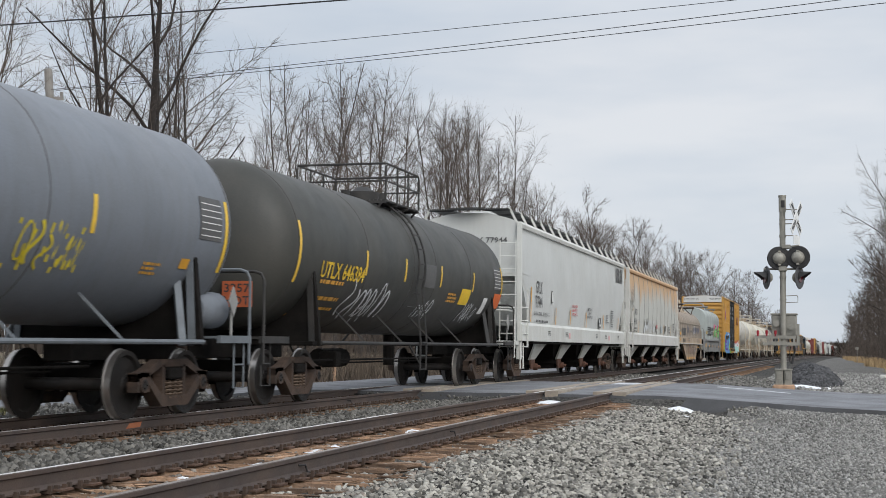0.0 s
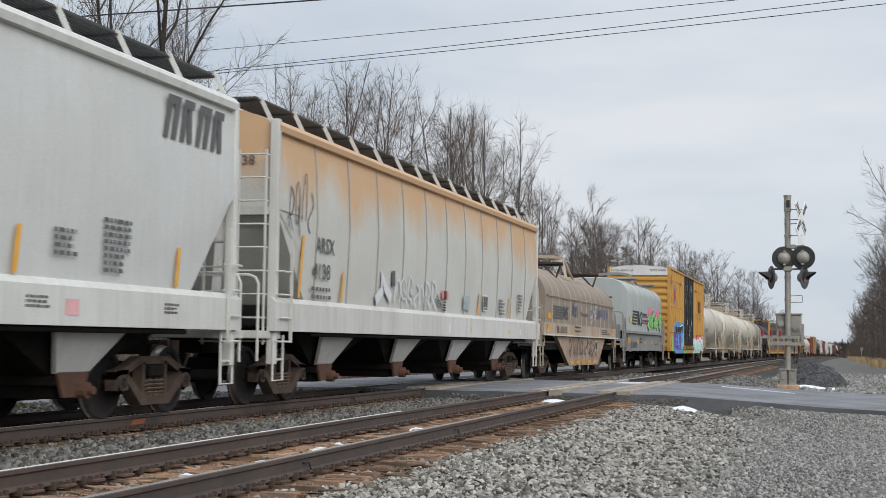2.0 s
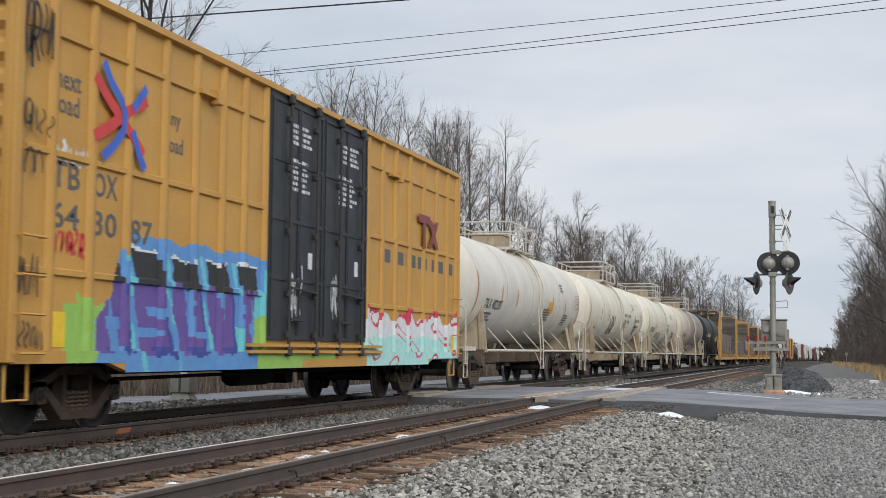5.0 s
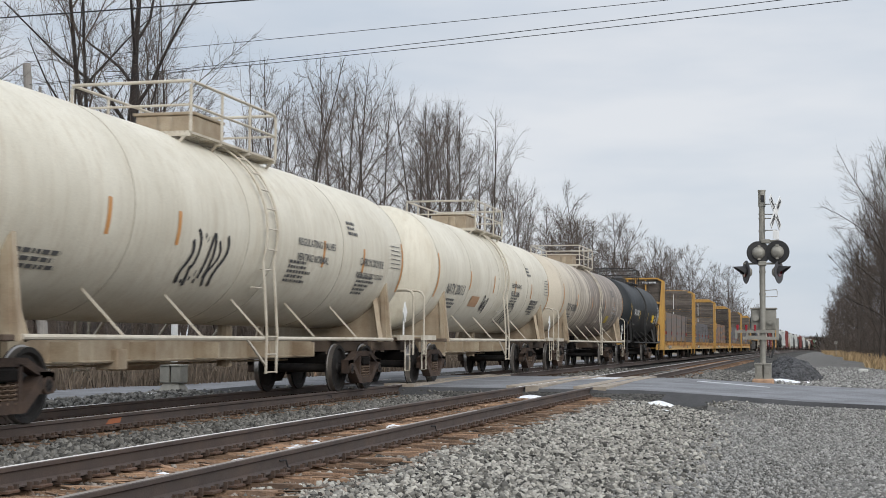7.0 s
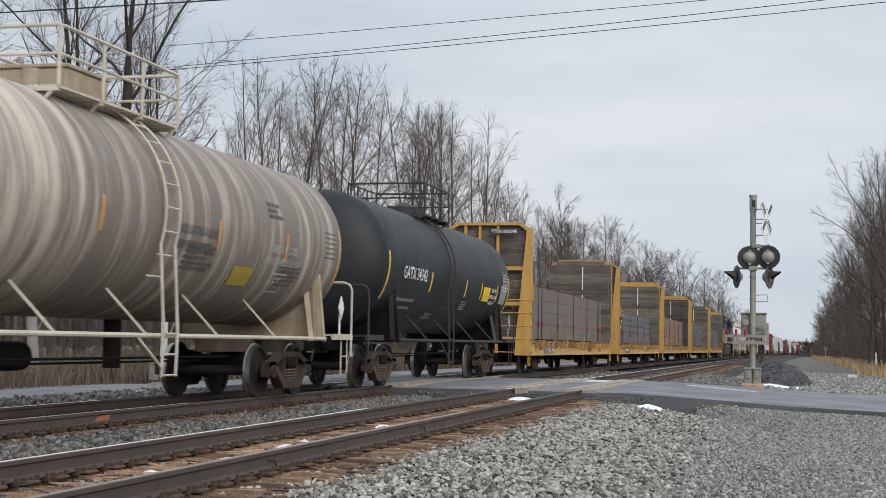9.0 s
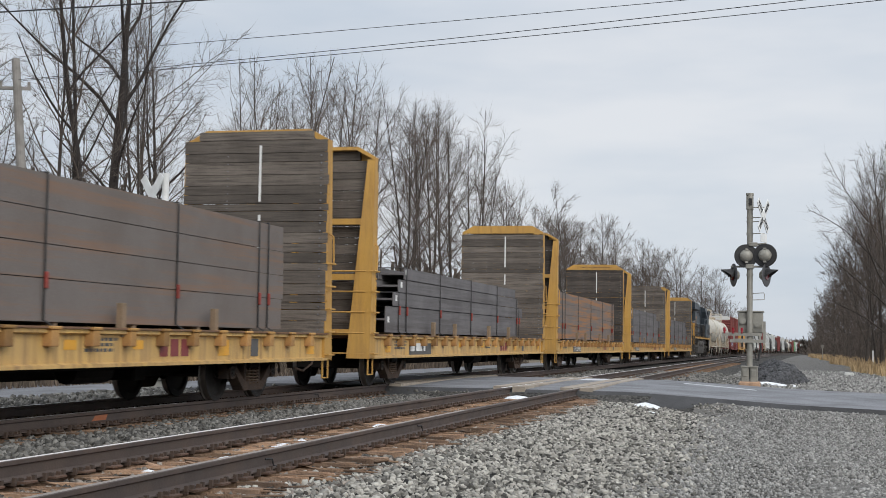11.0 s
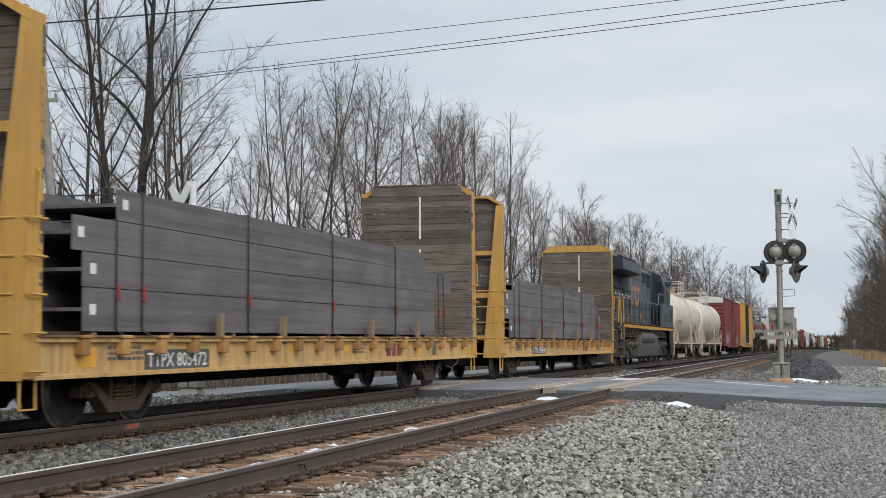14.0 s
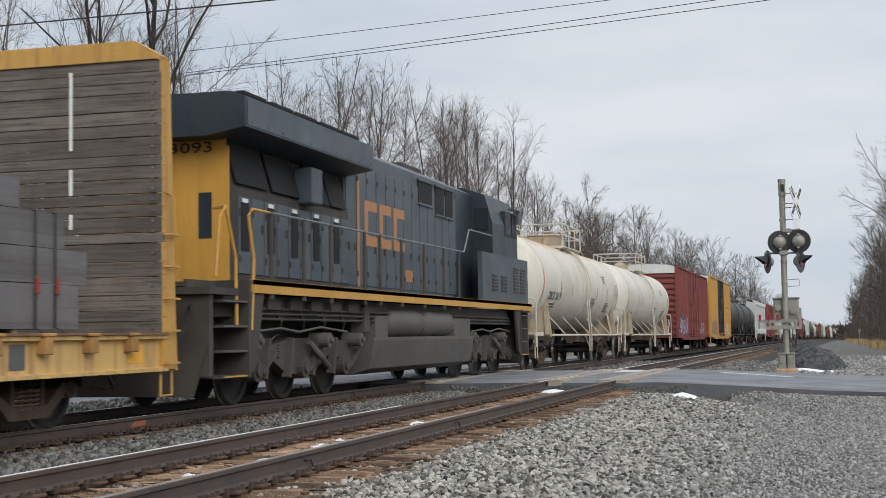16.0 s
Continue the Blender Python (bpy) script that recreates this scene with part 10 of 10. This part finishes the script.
def snow(x, y, w, d, hgt, turn, seed):
    rr = random.Random(seed)
    bm = B()
    rings = []
    for k in range(5):
        q = k / 4
        rings.append([((w * (1 - q ** 1.5) * (1 + 0.3 * math.sin(3 * a + seed))) * math.cos(a), (d * (1 - q ** 1.5) * (1 + 0.25 * math.cos(2 * a + seed))) * math.sin(a), -0.03 + hgt * q) for a in np.linspace(0, math.tau, 16, endpoint=False)])
    loft(bm, rings)
    o = part("snow_patch", bm, M_SNOW, smooth=60)
    o.matrix_basis = pose(x, y, max(ground_z(x, y) + 0.02, -0.215 if -6.3 < x < -4.6 else -9), 0, 0, turn)
    return tagged(o, "small patch of old snow on the stones", "snow", "snow patches")


for k, (x, y, w, d, hgt, turn) in enumerate(((-3.1, 29.9, 0.34, 0.5, 0.13, 20), (-3.6, 29.3, 0.15, 0.3, 0.05, 0), (-2.85, 28.3, 0.15, 0.25, 0.05, 40), (-7.7, 30.3, 0.25, 1.0, 0.08, 20), (-5.9, 30.1, 0.28, 0.6, 0.07, 0), (-5.8, 19.4, 0.12, 0.3, 0.05, 0), (-5.6, 19.9, 0.14, 0.22, 0.05, 50), (-5.5, 22.3, 0.14, 0.4, 0.06, 20), (-5.4, 25.0, 0.16, 0.4, 0.06, 20),
                                             (-5.75, 15.4, 0.16, 0.22, 0.05, 5), (-5.45, 15.6, 0.13, 0.2, 0.05, 70), (-5.85, 16.3, 0.1, 0.2, 0.04, 30), (-5.65, 13.5, 0.15, 0.2, 0.05, 0), (-5.4, 13.2, 0.09, 0.2, 0.04, 20), (-5.75, 11.9, 0.13, 0.18, 0.05, 0), (-1.15, 58.0, 0.5, 1.6, 0.12, 20), (-0.75, 57.3, 0.35, 1.0, 0.10, 0), (-2.35, 57.6, 0.25, 0.9, 0.08, 0), (-0.15, 57.2, 0.2, 0.5, 0.08, 0),
                                             (-14.0, 28.5, 0.3, 1.0, 0.06, 0), (-13.9, 34.5, 0.3, 1.4, 0.06, 0), (-20.6, 36.0, 0.3, 2.4, 0.08, 0), (-20.6, 44.0, 0.3, 3.0, 0.08, 0))):
    snow(x, y, w, d, hgt, turn, k)


def blades(name, label, material, seed, xs, ys, n, h0, h1, keep=None, w=0.012):
    """Grass and dry weeds: thin leaning blades."""
    rs = np.random.RandomState(seed)
    x, y = rs.uniform(*xs, n), rs.uniform(*ys, n)
    if keep is not None:
        k = keep(x, y)
        x, y = x[k], y[k]
    n = len(x)
    bx = np.array([3.0e-5 * max(0.0, t - 80) ** 2 for t in y])
    z = np.array([ground_z(p + d, t) for p, d, t in zip(x, bx, y)]) - 0.02
    h = rs.uniform(h0, h1, n)
    a = rs.uniform(0, math.tau, n)
    lx, ly = rs.normal(0, 0.3, n) * h, rs.normal(0, 0.3, n) * h
    ww = w * rs.uniform(0.6, 1.5, n)
    cx, cy = np.cos(a) * ww, np.sin(a) * ww
    X = x + bx
    v = np.stack([np.stack([X - cx, y - cy, z], 1), np.stack([X + cx, y + cy, z], 1), np.stack([X + lx * 0.4 + cx * 0.7, y + ly * 0.4 + cy * 0.7, z + h * 0.6], 1), np.stack([X + lx * 0.4 - cx * 0.7, y + ly * 0.4 - cy * 0.7, z + h * 0.6], 1), np.stack([X + lx, y + ly, z + h], 1)], 1).reshape(-1, 3)
    b = 5 * np.arange(n)[:, None]
    f = np.concatenate([b + np.array([[0, 1, 2]]), b + np.array([[0, 2, 3]]), b + np.array([[3, 2, 4]])])
    return tagged(new(name, soup(name, v, f, material)), label, "grass", kind="stuff")


blades("green_grass", "strip of winter grass beside the side road", M_GRASS, 1, (-15.2, -13.2), (12.0, 21.5), 11000, 0.05, 0.16)
blades("dry_weeds", "straw-coloured dry weeds under the trees", M_DRY, 2, (0.5, 9.5), (62.0, 330.0), 36000, 0.25, 0.95, lambda x, y: x > np.array([verge(q) for q in y]) - 0.9 + 0.7 * np.sin(y * 0.11), 0.025)
blades("dry_weeds", "brown dry weeds along the edge of the woods", surf("brown_weeds", (0.14, 0.108, 0.08), (0.09, 0.072, 0.055), 2, 20, 0.9, 0.95, bump=0, island=0.35), 3, (-27.0, -20.6), (24.0, 110.0), 30000, 0.3, 1.3, None, 0.02)

# posts beyond the side road
for x, y in ((-20.9, 33.8), (-20.9, 58.0)):
    bm = B()
    rod(bm, (0, 0, 0), (0, 0, 0.95), 0.09, 10, r2=0.08)
    post = part("wooden_post", bm, M_TIE)
    post.matrix_basis = pose(x, y, ground_z(x, y) - 0.05)
    tagged(post, "short weathered wooden post beyond the side road", "post", "posts")
# brown hut among the trees, with a marker post before it
hut = thing("trackside_hut", "small brown hut with a flat roof among trees", "hut")
hut.matrix_basis = pose(9.4, 150.0, ground_z(9.4, 150.0))
bm = B()
box(bm, (0, 0, 1.1), (2.0, 2.4, 2.4), 0.02)
part("wall", bm, surf("brown_hut_boards", (0.20, 0.15, 0.105), (0.14, 0.105, 0.075), 2, 40, 0.8, 0.9, bump=0.3), hut)
bm = B()
box(bm, (0, 0, 2.36), (2.4, 2.8, 0.14), 0.02)
part("roof", bm, M_BARK, hut)
bm = B()
box(bm, (0, -1.21, 0.95), (0.8, 0.03, 1.9))
part("door", bm, M_BARK, hut)
bm = B()
box(bm, (0, 0, 0.75), (0.10, 0.05, 1.5), 0.01)
mp = part("marker_post", bm, M_WHITE)
mp.matrix_basis = pose(5.6, 112.0, ground_z(5.6, 112.0))
tagged(mp, "thin white marker post in dry grass", "post")
ms = thing("marker_sign", "small white sign on a post by the line", "sign")
ms.matrix_basis = pose(3.5, 208.0, ground_z(3.5, 208.0))
bm = B()
rod(bm, (0, 0, 0), (0, 0, 2.1), 0.04, 8)
part("post", bm, M_ALU, ms)
bm = B()
box(bm, (0, -0.06, 2.0), (0.45, 0.03, 0.4))
part("plate", bm, M_ALU, ms)
bm = B()
box(bm, (0, 0, 0.10), (0.5, 0.4, 0.2), 0.04)
cb = part("concrete_block", bm, M_HOPPER_SILL)
cb.matrix_basis = pose(2.9, 84.0, ground_z(2.9, 84.0) + 0.0)
tagged(cb, "pale concrete block lying beside the gravel track", "block")


# ---- what moves: the whole train, and its wheels ----
def line_pose(s):
    """Pose of a car whose middle is at s along the far track."""
    a = -math.degrees(math.atan(6.0e-5 * max(0.0, s - 80)))
    d = max(0.0, s - 25)
    r = math.degrees(math.atan(-0.0033 * min(1, d / 8) - 8.0e-6 * d))
    return pose(XC + bend(s), s, grade(s), r, 0, a)


def motions():
    for car, u in CARS:
        walk(car, [(t, line_pose(u - SPEED * t)) for t in range(0, 17, 2)])
    for w, radius in WHEELS[:WHEELS_SEEN]:
        at = w.matrix_basis.translation.copy()
        turn = math.degrees(SPEED / FPS / radius)
        walk(w, [(k / FPS, pose(at.x, at.y, at.z, turn * k)) for k in range(0, 16 * FPS + 1)])


motions()
